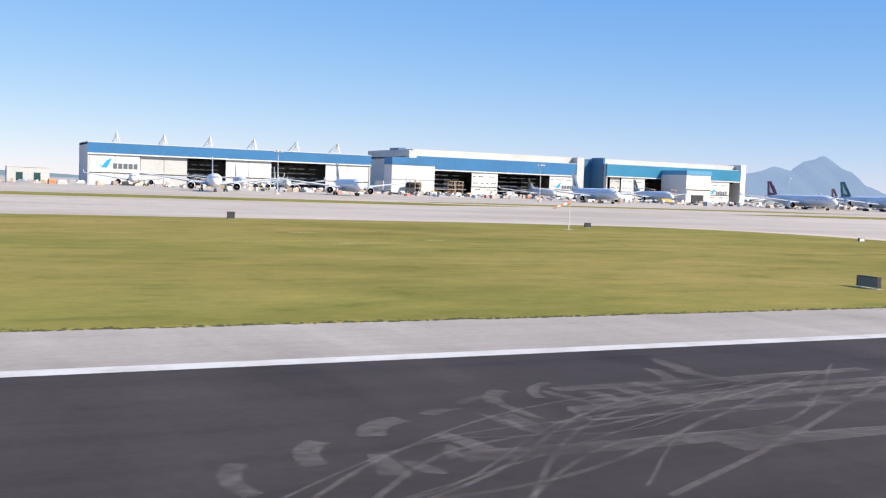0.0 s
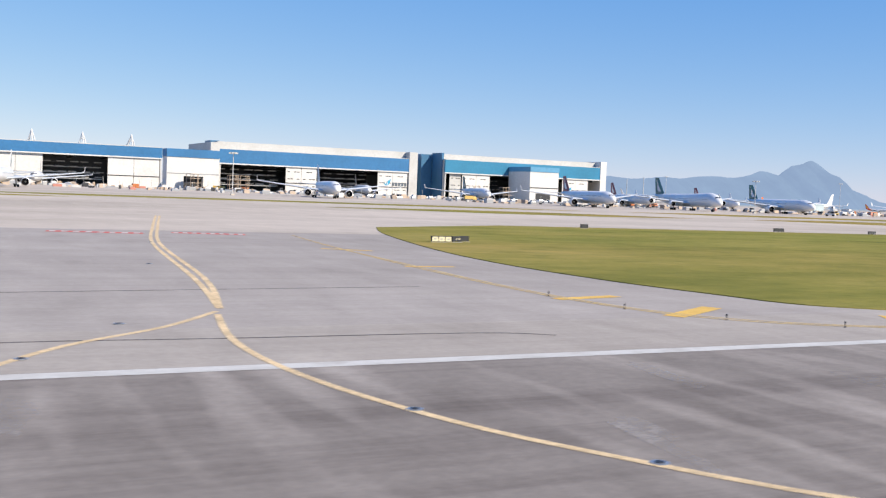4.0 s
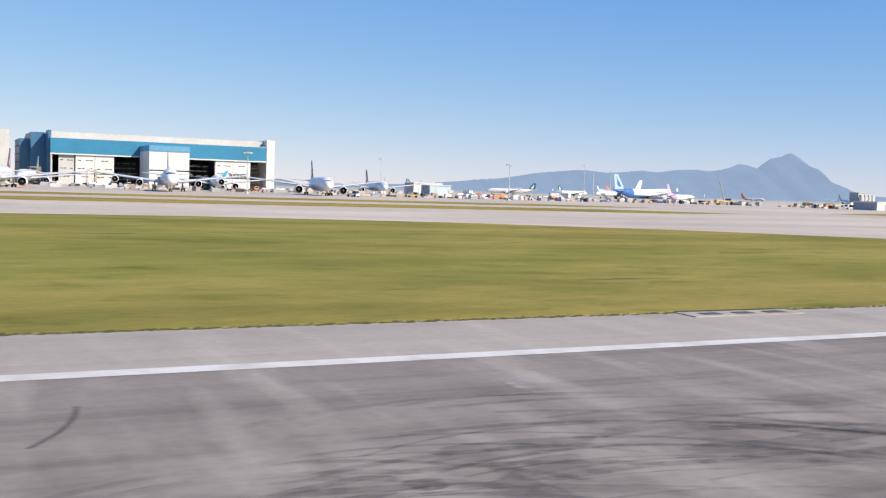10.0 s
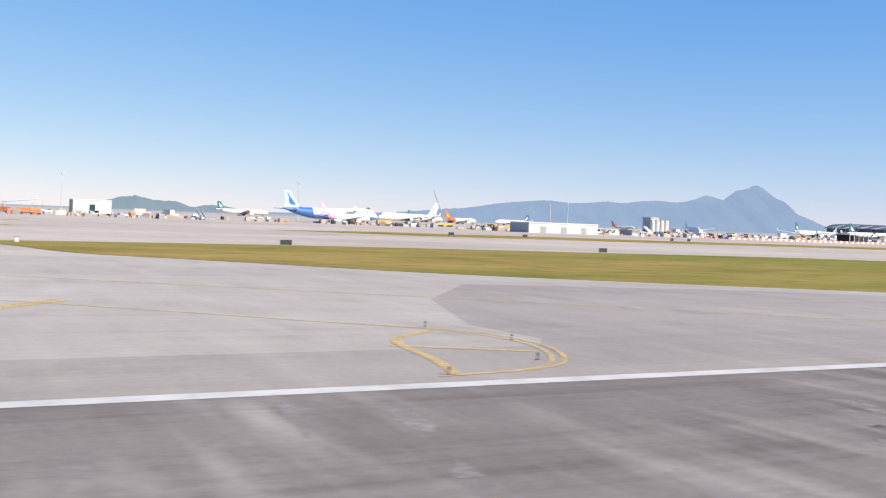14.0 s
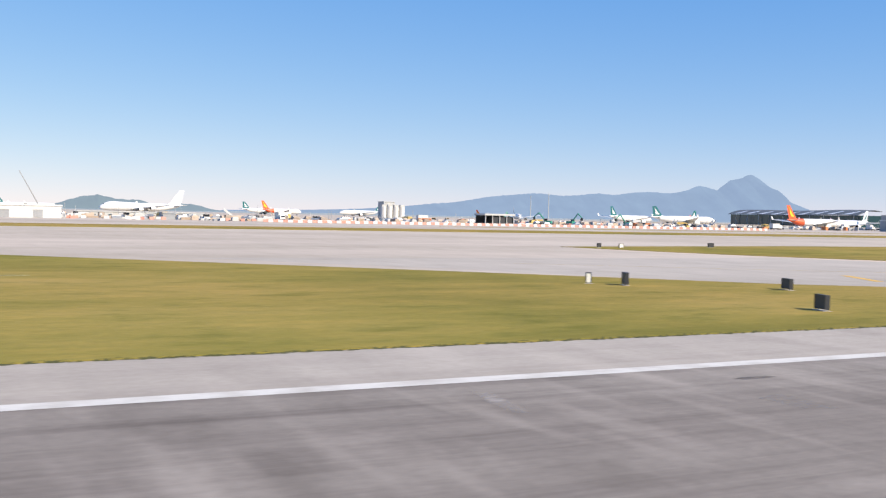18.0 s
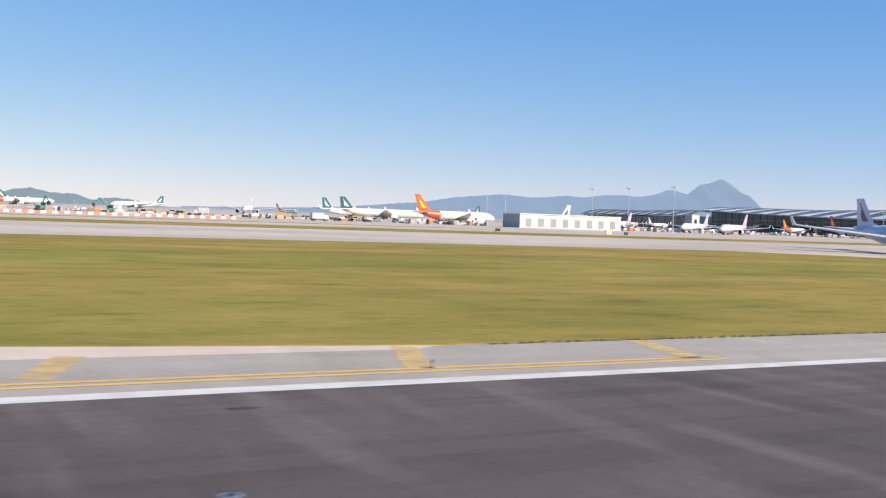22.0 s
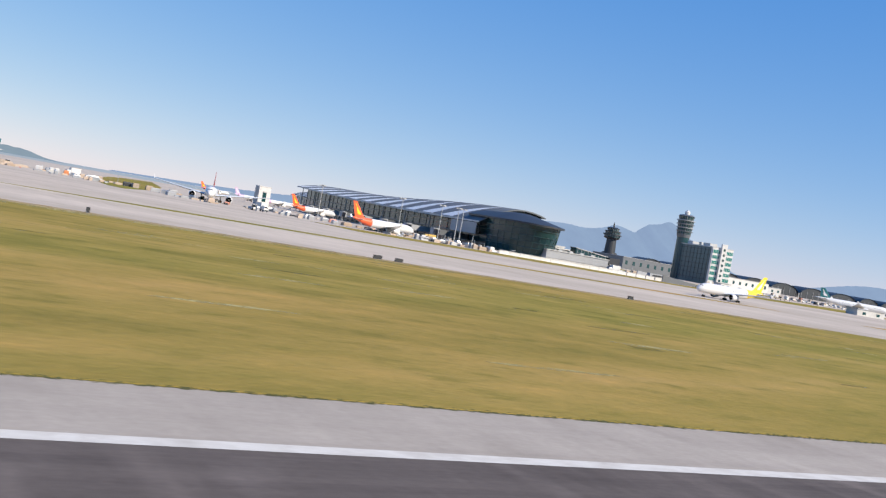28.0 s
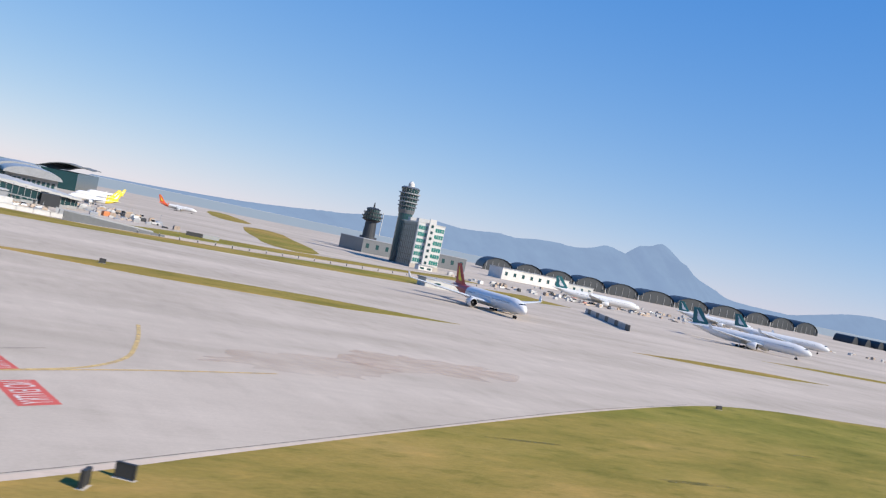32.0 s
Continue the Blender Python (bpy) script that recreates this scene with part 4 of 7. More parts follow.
def sign(x, y, w, h, turn=0.0, face="dark", panels=1, label="", text=""):
    s = thing("taxi_sign", label or {"dark": "black-backed taxiway sign standing in the grass", "grey": "weathered grey taxiway sign in the grass", "cream": "cream taxiway sign with dark panels in the grass", "white": "white marker box in the grass"}[face], "sign", (x, y, 0), turn)
    part("base", Shape().box(-w / 2 - 0.1, w / 2 + 0.1, -0.3, 0.3, 0, 0.07), M_CONCRETE, s)
    back = {"dark": M_DARK, "grey": M_SIGN_GREY, "cream": M_SIGN_YELLOW, "white": M_SIGN_WHITE}[face]
    for i in range(panels):
        a, b = -w / 2 + w * i / panels, -w / 2 + w * (i + 1) / panels
        bx = part("panel", Shape().box(a + 0.02, b - 0.02, -0.13, 0.13, 0.16, 0.16 + h), back, s)
        part("frame", Shape().box(a, b, -0.16, 0.16, 0.16 + h, 0.22 + h).box(a, a + 0.04, -0.16, 0.16, 0.14, 0.16 + h).box(b - 0.04, b, -0.16, 0.16, 0.14, 0.16 + h), M_DARK, bx)
        if not text and (face in ("cream", "grey") or panels > 1):
            part("symbol_bar", Shape().box(a + 0.28 * (b - a), a + 0.68 * (b - a), -0.145, -0.131, 0.16 + h * 0.36, 0.16 + h * 0.60), M_GREY if face in ("dark", "cream") else M_DARK, bx)
    if text:
        letters(text, s, w * 0.55, h * 0.5, (0.05 * w, -0.145, 0.16 + h * 0.5), M_SIGN_YELLOW if face == "dark" else M_DARK)
    for px in (-w / 2 + 0.2, w / 2 - 0.2):
        part("post", Shape().tube((px, 0, 0.06), (px, 0, 0.16), 0.05), M_STEEL, s)
    return s


SIGNS = [
    (37.9, 147, 1.6, 1.3, 0, "dark", 1), (93.9, 138.5, 1.6, 0.9, 0, "dark", 1), (118.9, 105.9, 2.4, 0.5, 18, "white", 1), (116.4, 94.3, 2.0, 0.8, 8, "dark", 2), (118.9, 94.5, 2.8, 0.8, 8, "cream", 2),
    (184.8, 101.6, 3.6, 0.75, 0, "cream", 3), (188.4, 103.1, 1.6, 0.7, 0, "dark", 1), (239.5, 154.5, 2.2, 0.9, 0, "dark", 1), (292, 160.5, 4.0, 0.9, 0, "dark", 1),
    (317, 158.5, 3.0, 0.8, 0, "dark", 3), (384, 160.5, 2.4, 1.0, 0, "dark", 1), (240.8, 46.1, 1.3, 1.35, 40, "cream", 1),
    (555.2, 75.2, 2.2, 1.2, 62, "dark", 1), (553.8, 79, 0.5, 1.3, -25, "dark", 1), (564.5, 63.4, 2.0, 1.1, 75, "dark", 1), (612.6, 157.5, 1.5, 0.9, 0, "dark", 1), (616, 156, 0.9, 0.9, 0, "white", 1),
    (660.5, 170, 3.0, 1.1, 0, "dark", 1), (728, 170, 2.6, 1.1, 0, "dark", 1), (749, 275, 2.6, 1.2, 0, "dark", 1), (776, 276, 2.4, 1.2, 0, "dark", 1), (849, 292, 1.8, 1.2, 0, "dark", 1), (857, 292, 1.8, 1.2, 0, "dark", 1),
    (894.5, 68.8, 2.0, 1.3, 65, "dark", 1), (892.5, 71.2, 0.7, 1.1, -25, "white", 1), (905.4, 61.6, 2.2, 1.1, 70, "dark", 1), (893, 46.6, 2.1, 1.2, 70, "dark", 1), (988, 163, 2.2, 1.1, 0, "dark", 1), (961, 157.5, 1.4, 0.9, 0, "white", 1), (957, 159, 1.2, 1.0, 0, "dark", 1),
    (816, 108, 0.3, 1.3, 0, "white", 1), (1284.5, 295, 2.6, 1.3, 0, "dark", 1), (1342, 300, 2.4, 1.3, 0, "dark", 1),
    (1218.8, 46.2, 2.8, 1.3, 82, "dark", 2), (1236.6, 47.4, 2.2, 1.1, 86, "dark", 1), (1290.2, 121.5, 2.2, 0.9, 20, "white", 1), (1288.4, 110, 3.4, 1.0, 20, "dark", 3), (1290.6, 107.6, 2.6, 1.0, 20, "white", 1),
    (1414, 164, 3.4, 0.9, 0, "dark", 1), (1356, 108, 4.2, 1.0, -15, "cream", 3), (1443, 176, 3.0, 1.1, 0, "dark", 1), (1530, 176, 4.5, 0.9, 0, "dark", 1), (1521.8, 48, 2.0, 1.3, 60, "dark", 2), (1406.3, 47.2, 2.0, 1.3, 65, "dark", 1),
    (1622.7, 174, 2.6, 0.9, 0, "dark", 1), (1627, 173.5, 2.4, 0.9, 0, "dark", 1), (1681.8, 170.5, 2.0, 0.9, 0, "dark", 1), (1570, 176, 0.8, 1.2, 0, "dark", 1), (1809, 151, 1.2, 0.9, 0, "dark", 1), (1823.8, 151.5, 2.2, 1.0, 20, "dark", 1), (1829, 147.5, 3.4, 1.2, 20, "dark", 2), (1809.3, 129.5, 3.0, 1.0, 30, "dark", 1),
    (1850.8, 71.6, 2.2, 1.4, -35, "dark", 1), (1847.6, 69.0, 2.0, 1.6, 60, "dark", 1), (1983, 149, 2.0, 0.9, 0, "dark", 1), (1880, 244, 2.2, 1.4, 0, "dark", 1),
]
for x, y, w, h, t, f, n in SIGNS:
    sign(x, y, w * 0.68, h * 0.7, t, f, n)
sign(54, 47.3, 1.9, 0.62, 82, "grey", 1, "grey taxiway sign with worn black letters", "J3")
sign(186.7, 101.6, 1.1, 0.52, 0, "dark", 1, "dark taxiway sign with pale letters", "J3")
sign(117.3, 94.0, 0.7, 0.56, 8, "dark", 1, "dark taxiway sign with pale letters", "J3")
sign(1338, 305, 2.6, 1.4, 0, "cream", 1, "bright yellow sign box on the taxiway edge")


def edge_light(x, y):
    e = thing("edge_light", "small dark edge light on a short stem", "light", (x, y, 0), group="edge lights")
    part("base", Shape().tube((0, 0, 0), (0, 0, 0.03), 0.07, sides=10), M_DARK, e)
    part("stem", Shape().tube((0, 0, 0.03), (0, 0, 0.2), 0.018), M_DARK, e)
    part("lamp", Shape().tube((0, 0, 0.2), (0, 0, 0.25), 0.045, 0.045, 10).tube((0, 0, 0.25), (0, 0, 0.31), 0.045, 0.02, 10), M_DARK, e, "dark lamp head")
    return e


proto = edge_light(100.0, 31.6)
LIGHTS = [
    (105.7, 32.1), (111.2, 34.7), (116.1, 38.6), (122.8, 48.9), (165.3, 48.4), (166, 42.3), (168.5, 37.6), (172.7, 34.3), (625.7, 46.9), (627.3, 41), (624.8, 34.9), (619.3, 32.2), (793.8, 31.9), (804.1, 31.9), (911, 34.1), (912.4, 35.4),
    (990, 82.3), (1012.2, 70.6), (1033.9, 57.9), (1048.5, 49.1), (1052.7, 48.5), (1077.3, 41.8), (1124.5, 32.9), (1201.1, 32), (1268.1, 32), (1273.4, 32.3), (1279, 34.9), (1284.6, 39.5), (1288.1, 44.2), (1291.1, 50.3), (1342.3, 35), (1339.3, 39.6),
    (1337.8, 46.4), (1346.7, 32.4), (1352.3, 31.9), (1621.4, 31.9), (1645.5, 34.5), (1694.9, 46.5),
]
for x, y in LIGHTS:
    again(proto, (x, y), 0, group="edge lights")


def flush_light(x, y):
    e = thing("flush_light", "round metal light set in the pavement", "light", (x, y, 0.012), group="flush lights")
    part("rim", Shape().tube((0, 0, 0), (0, 0, 0.02), 0.22, sides=14), M_STEEL, e)
    part("lens", Shape().tube((0, 0, 0.02), (0, 0, 0.04), 0.11, sides=10), M_DARK, e)
    return e


fl = flush_light(145.6, 23.4)
for x, y in ((148.4, 17.1), (141.0, 40.6), (137.0, 33.2), (130, 24.4), (152.2, 95), (147.5, 70), (991, 19), (991.4, 17.9), (1012, 17.6), (1113, 19), (1114, 17.5), (1299, 19), (1306, 29), (1784, 69), (1806, 81)):
    again(fl, (x, y, 0.012), 0, group="flush lights")

# windsock and light masts
ws = thing("windsock", "faded orange and white windsock on a frangible pole", "windsock", (85.1, 130.5, 0))
part("pole", Shape().tube((0, 0, 0), (0, 0, 4.2), 0.09, 0.06), M_WHITE, ws)
part("footing", Shape().box(-0.5, 0.5, -0.5, 0.5, 0, 0.1), M_CONCRETE, ws)
for i in range(5):
    a, b = i * 0.55, (i + 1) * 0.55
    part("sock_band", Shape().tube((-a, 0.05, 4.1 - 0.18 * i), (-b, 0.05, 3.92 - 0.18 * i), 0.26 - 0.03 * i, 0.23 - 0.03 * i, 10), M_ORANGE if i % 2 == 0 else M_WHITE, ws)


def light_mast(x, y, h, heads=6):
    m = thing("light_mast", "slender grey apron light mast with a ring of lamps", "light mast", (x, y, 0), group="apron light masts")
    part("pole", Shape().tube((0, 0, 0), (0, 0, h), 0.24, 0.12, 10), M_OFFWHITE, m)
    part("plinth", Shape().box(-0.7, 0.7, -0.7, 0.7, 0, 0.6), M_CONCRETE, m)
    c = part("crown", Shape().tube((0, 0, h), (0, 0, h + 0.3), 1.1, 1.1, 12), M_OFFWHITE, m)
    for i in range(heads):
        a = 2 * math.pi * i / heads
        part("lamp_head", Shape().box(1.4 * math.cos(a) - 0.35, 1.4 * math.cos(a) + 0.35, 1.4 * math.sin(a) - 0.35, 1.4 * math.sin(a) + 0.35, h - 0.3, h + 0.2), M_OFFWHITE, c)
    return m


lm = light_mast(113.2, 372, 16)
for x, y in ((236, 386), (504, 394), (628, 404)):
    again(lm, (x, y), 0, group="apron light masts")
tall = light_mast(1490, 524, 25, 8)
for x, y in ((691, 700), (1495, 494), (1486, 443), (830, 640)):
    again(tall, (x, y), 0, group="apron light masts")

low_mast = light_mast(1793, 458, 18.5, 4)
for x, y in ((1801, 455), (1808, 462), (1776, 470), (1752, 520)):
    again(low_mast, (x, y), 0, group="apron light masts")

# ---- maintenance hangars ----
def hangar(label, at, x0, x1, y, depth, door_top, band_top, roof_top, bays, doors, band_mat, roof_back=3.0, slots=0):
    """bays: open stretches; doors: (x0, x1, y step) closed leaves; all along the front at y."""
    h = thing("hangar", label, "hangar", at)
    w = 0.9
    s = Shape()
    s.box(x0, x0 + w, y, y + depth, 0, band_top)
    s.box(x1 - w, x1, y, y + depth, 0, band_top)
    s.box(x0 + w, x1 - w, y + depth - w, y + depth, 0, band_top)
    part("wall", s, M_OFFWHITE, h)
    part("fascia", Shape().box(x0 - 0.2, x1 + 0.2, y - 0.6, y + 1.4, door_top, band_top), band_mat, h, "blue fascia band")
    part("fascia_trim", Shape().box(x0 - 0.3, x1 + 0.3, y - 0.75, y - 0.61, door_top - 0.5, door_top + 0.25), M_WHITE, h)
    r = Shape()
    r.box(x0, x1, y + roof_back, y + depth, band_top - 1.0, roof_top)
    r.box(x0 - 0.2, x1 + 0.2, y - 0.5, y + roof_back, band_top, band_top + 0.35)
    part("roof", r, M_OFFWHITE, h)
    part("floor_slab", Shape().box(x0 + w, x1 - w, y + 0.2, y + depth - w, 0, 0.05), M_CONCRETE, h)
    # dark sheet before the back wall puts the bays' shade into colour
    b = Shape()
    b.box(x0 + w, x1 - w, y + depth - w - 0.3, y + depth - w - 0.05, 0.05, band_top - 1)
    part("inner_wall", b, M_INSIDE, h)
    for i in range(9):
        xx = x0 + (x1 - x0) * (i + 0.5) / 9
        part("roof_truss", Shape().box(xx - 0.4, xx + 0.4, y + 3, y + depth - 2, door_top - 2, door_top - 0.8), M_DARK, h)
    for k, (a, c, step) in enumerate(doors):
        n = max(1, round((c - a) / 14))
        leaf = (c - a) / n
        for i in range(n):
            d = part("door", Shape().box(a + i * leaf + 0.12, a + (i + 1) * leaf - 0.12, y + 0.3 + step, y + 0.9 + step, 0.05, door_top - 0.5), M_WHITE if step < 1 else M_OFFWHITE, h)
            for q, f in enumerate((0.30, 0.55, 0.80)):
                for u in range(4):
                    if (u + q + i) % 3 == 0 or slots == 0:
                        continue
                    xa = a + (i + 0.12 + 0.2 * u) * leaf
                    part("slot_window", Shape().box(xa, xa + leaf * 0.16, y + 0.24 + step, y + 0.296 + step, door_top * f, door_top * f + 0.55), M_DARK, d)
            part("rail", Shape().box(a + i * leaf + 0.12, a + (i + 1) * leaf - 0.12, y + 0.18 + step, y + 0.298 + step, door_top * 0.40, door_top * 0.43), M_DARK, d)
    for a, c in bays:
        for q in range(4):
            for u in range(5):
                xa = a + (c - a) * (u + 0.15 + 0.1 * ((q + u) % 3)) / 5
                part("dock_rail", Shape().box(xa, xa + (c - a) * 0.13, y + 14 + q, y + 14.3 + q, 6 + q * 3.0, 6.6 + q * 3.0), M_OFFWHITE, h, "pale dock railing inside the bay")
        for q in range(3):
            part("dock_beam", Shape().box(a + 1, c - 1, y + 12 + q * 9, y + 12.5 + q * 9, 5 + q * 3.5, 5.5 + q * 3.5), M_STEEL, h)
    return h


def sign_bars(parent, x, y, z, size, ink=True):
    """A swoosh and a row of bars in place of a company sign."""
    part("emblem", Shape().poly([(x, y, z + 0.55 * size), (x + 0.12 * size, y, z + 0.22 * size), (x + 0.3 * size, y, z + 0.22 * size)]).poly([(x + 0.2 * size, y - 0.01, z + 0.1 * size), (x + 0.75 * size, y - 0.01, z + 0.1 * size), (x + 1.0 * size, y - 0.01, z + 0.5 * size), (x + 1.25 * size, y - 0.01, z + 1.1 * size), (x + 0.7 * size, y - 0.01, z + 0.8 * size)]), M_LOGO, parent, "teal swoosh emblem")
    if ink:
        for i in range(5):
            part("sign_bar", Shape().box(x + (1.35 + 0.5 * i) * size, x + (1.75 + 0.5 * i) * size, y - 0.02, y + 0.02, z + 0.02 * size, z + 0.55 * size), M_INK, parent)


h1 = hangar("large white aircraft hangar with blue fascia and open bays", (0, 0, 0), 78.6, 258.5, 640, 42, 19.4, 25.8, 26.4,
            [(137.7, 161), (191, 226.8)], [(79.6, 109, 0), (109.2, 137.4, 1.2), (161.2, 190.8, 0.6), (227, 257.4, 0)], M_BLUE)
sign_bars(h1, 85, 640.2, 10.5, 6)
for i in range(6):
    x = 99 + 29.2 * i
    m = part("roof_mast", Shape().tube((x - 2.2, 668, 26.4), (x, 668, 34), 0.35).tube((x + 2.2, 668, 26.4), (x, 668, 34), 0.35).tube((x, 664, 26.4), (x, 668, 34), 0.35).tube((x, 690, 26.6), (x, 668, 33.6), 0.25).tube((x - 1.1, 668, 30), (x + 1.1, 668, 30), 0.25), M_WHITE, h1, "white tubular roof mast")
h2 = hangar("white aircraft hangar with blue fascia and open docks", (0, 0, 0), 296.5, 434, 650, 90, 18.6, 27.6, 32.6,
            [(297.5, 340), (362, 404.5)], [(340.4, 361.8, 0), (405.5, 428, 0)], M_BLUE, 6, 1)
part("corner_pier", Shape().box(428.4, 434.6, 649.0, 700, 0, 32.4), M_OFFWHITE, h2)
part("corner_pier", Shape().box(290.5, 296.3, 649.0, 656, 0, 31.5), M_OFFWHITE, h2)
part("stair_head", Shape().box(300, 306, 690, 706, 32.6, 34.4), M_NAVY, h2, "dark roof stair head")
sign_bars(h2, 410, 650.2, 8.5, 4.6)
a = thing("hangar_annex", "white annex block with blue top band and open doorway", "building")
sa = Shape().box(251, 260.5, 586, 598, 0, 19.6).box(271.5, 280.4, 586, 598, 0, 19.6).box(260.5, 271.5, 586, 598, 9, 19.6)
part("wall", sa, M_WHITE, a)
part("fascia", Shape().box(250.8, 280.5, 585.6, 598.2, 19.6, 24.2), M_BLUE, a, "blue top band")
part("line", Shape().box(251, 280.4, 585.85, 585.99, 10.2, 10.7), M_GREY, a)
# dark panel stands in for the shade inside the doorway
part("doorway", Shape().box(260.6, 271.4, 590, 590.4, 0, 8.9), M_DARK, a)
h3 = hangar("white aircraft hangar with teal fascia and projecting porch", (0, 0, 0), 457.5, 592, 652, 90, 19.6, 28.8, 32.8,
            [(494, 510), (533, 555.5), (579.5, 589)], [(462, 471.3, 1.2), (471.5, 494, 0), (556, 579, 0)], M_TEAL, 6, 1)
part("corner_pier", Shape().box(589.2, 594.5, 651, 720, 0, 33.5), M_WHITE, h3)
sign_bars(h3, 559, 652.2, 8.5, 4.6)
p = thing("hangar_porch", "white projecting porch block with pale blue band", "building")
part("wall", Shape().box(509, 532.5, 621, 651.2, 0, 22.6), M_WHITE, p)
part("fascia", Shape().box(508.8, 532.7, 620.6, 651.3, 22.6, 26), M_PALEBLUE, p, "pale blue band")
part("line", Shape().box(508.9, 532.6, 620.85, 620.98, 11, 11.7), M_DARK, p)
# dark panel on the solid wall, painting a shaded opening
part("doorway", Shape().box(514, 526, 620.8, 620.98, 0, 7.5), M_DARK, p)
t = thing("hangar_tower", "dark blue clad stair block between the hangars", "building")
part("wall", Shape().box(442.5, 448, 682, 720, 0, 28.6), M_NAVY, t)
part("upper_wall", Shape().box(448.1, 456.5, 672, 720, 0, 31.0), M_NAVY, t)
part("cap", Shape().box(448.6, 456.4, 674, 718, 31.0, 32.6), M_NAVY, t)
part("fin_wall", Shape().box(456.6, 458.2, 656, 671.8, 0, 33.6), M_NAVY, t)
for k in range(5):
    part("louvre", Shape().box(442.3, 442.49, 684, 718, 4 + 5 * k, 4.6 + 5 * k), M_DARK, t)
lb = thing("hangar_annex", "low white annex between the hangars", "building")
part("wall", Shape().box(262, 276, 626, 640, 0, 9.5), M_OFFWHITE, lb)
part("line", Shape().box(262, 276, 625.85, 625.98, 4.6, 5.2), M_GREY, lb)

# ---- aircraft ----
def paint(name, color):
    return worn(name, color, 0.35, amount=0.12, scale=0.2)


LIV = {
    "white": paint("white_aircraft_paint", (0.70, 0.70, 0.69)),
    "grey": paint("pale_grey_aircraft_paint", (0.55, 0.58, 0.60)),
    "green": paint("dark_green_tail_paint", (0.02, 0.13, 0.14)),
    "maroon": paint("maroon_tail_paint", (0.16, 0.02, 0.06)),
    "orange": paint("orange_red_tail_paint", (0.80, 0.13, 0.045)),
    "yellow": paint("yellow_tail_paint", (0.85, 0.62, 0.04)),
    "blue": paint("deep_blue_aircraft_paint", (0.05, 0.16, 0.45)),
    "navy": paint("black_blue_tail_paint", (0.02, 0.03, 0.05)),
    "red": paint("red_tail_paint", (0.45, 0.04, 0.03)),
    "slate": paint("slate_grey_tail_paint", (0.10, 0.12, 0.15)),
    "pale": paint("silver_blue_tail_paint", (0.42, 0.52, 0.62)),
    "pink": paint("pink_tail_paint", (0.56, 0.40, 0.55)),
}
M_WINDOW = material("aircraft_window_glass", (0.015, 0.018, 0.022), 0.15)
M_INTAKE = material("dark_engine_intake", (0.012, 0.012, 0.013), 0.9, spec=0.05)
M_NACELLE = LIV["white"]


def section(L, R, zc, y):
    """Radius and axis height of the fuselage at y behind the nose."""
    if y < 0.16 * L:
        t = y / (0.16 * L)
        r = R * math.sqrt(max(0.0, 1 - (1 - t) ** 2.1))
        return r, zc - 0.32 * R * (1 - t) ** 2
    if y > 0.66 * L:
        t = (y - 0.66 * L) / (0.34 * L)
        r = R * (1 - 0.93 * t ** 1.5)
        return r, zc + 0.72 * R * t ** 1.6
    return R, zc


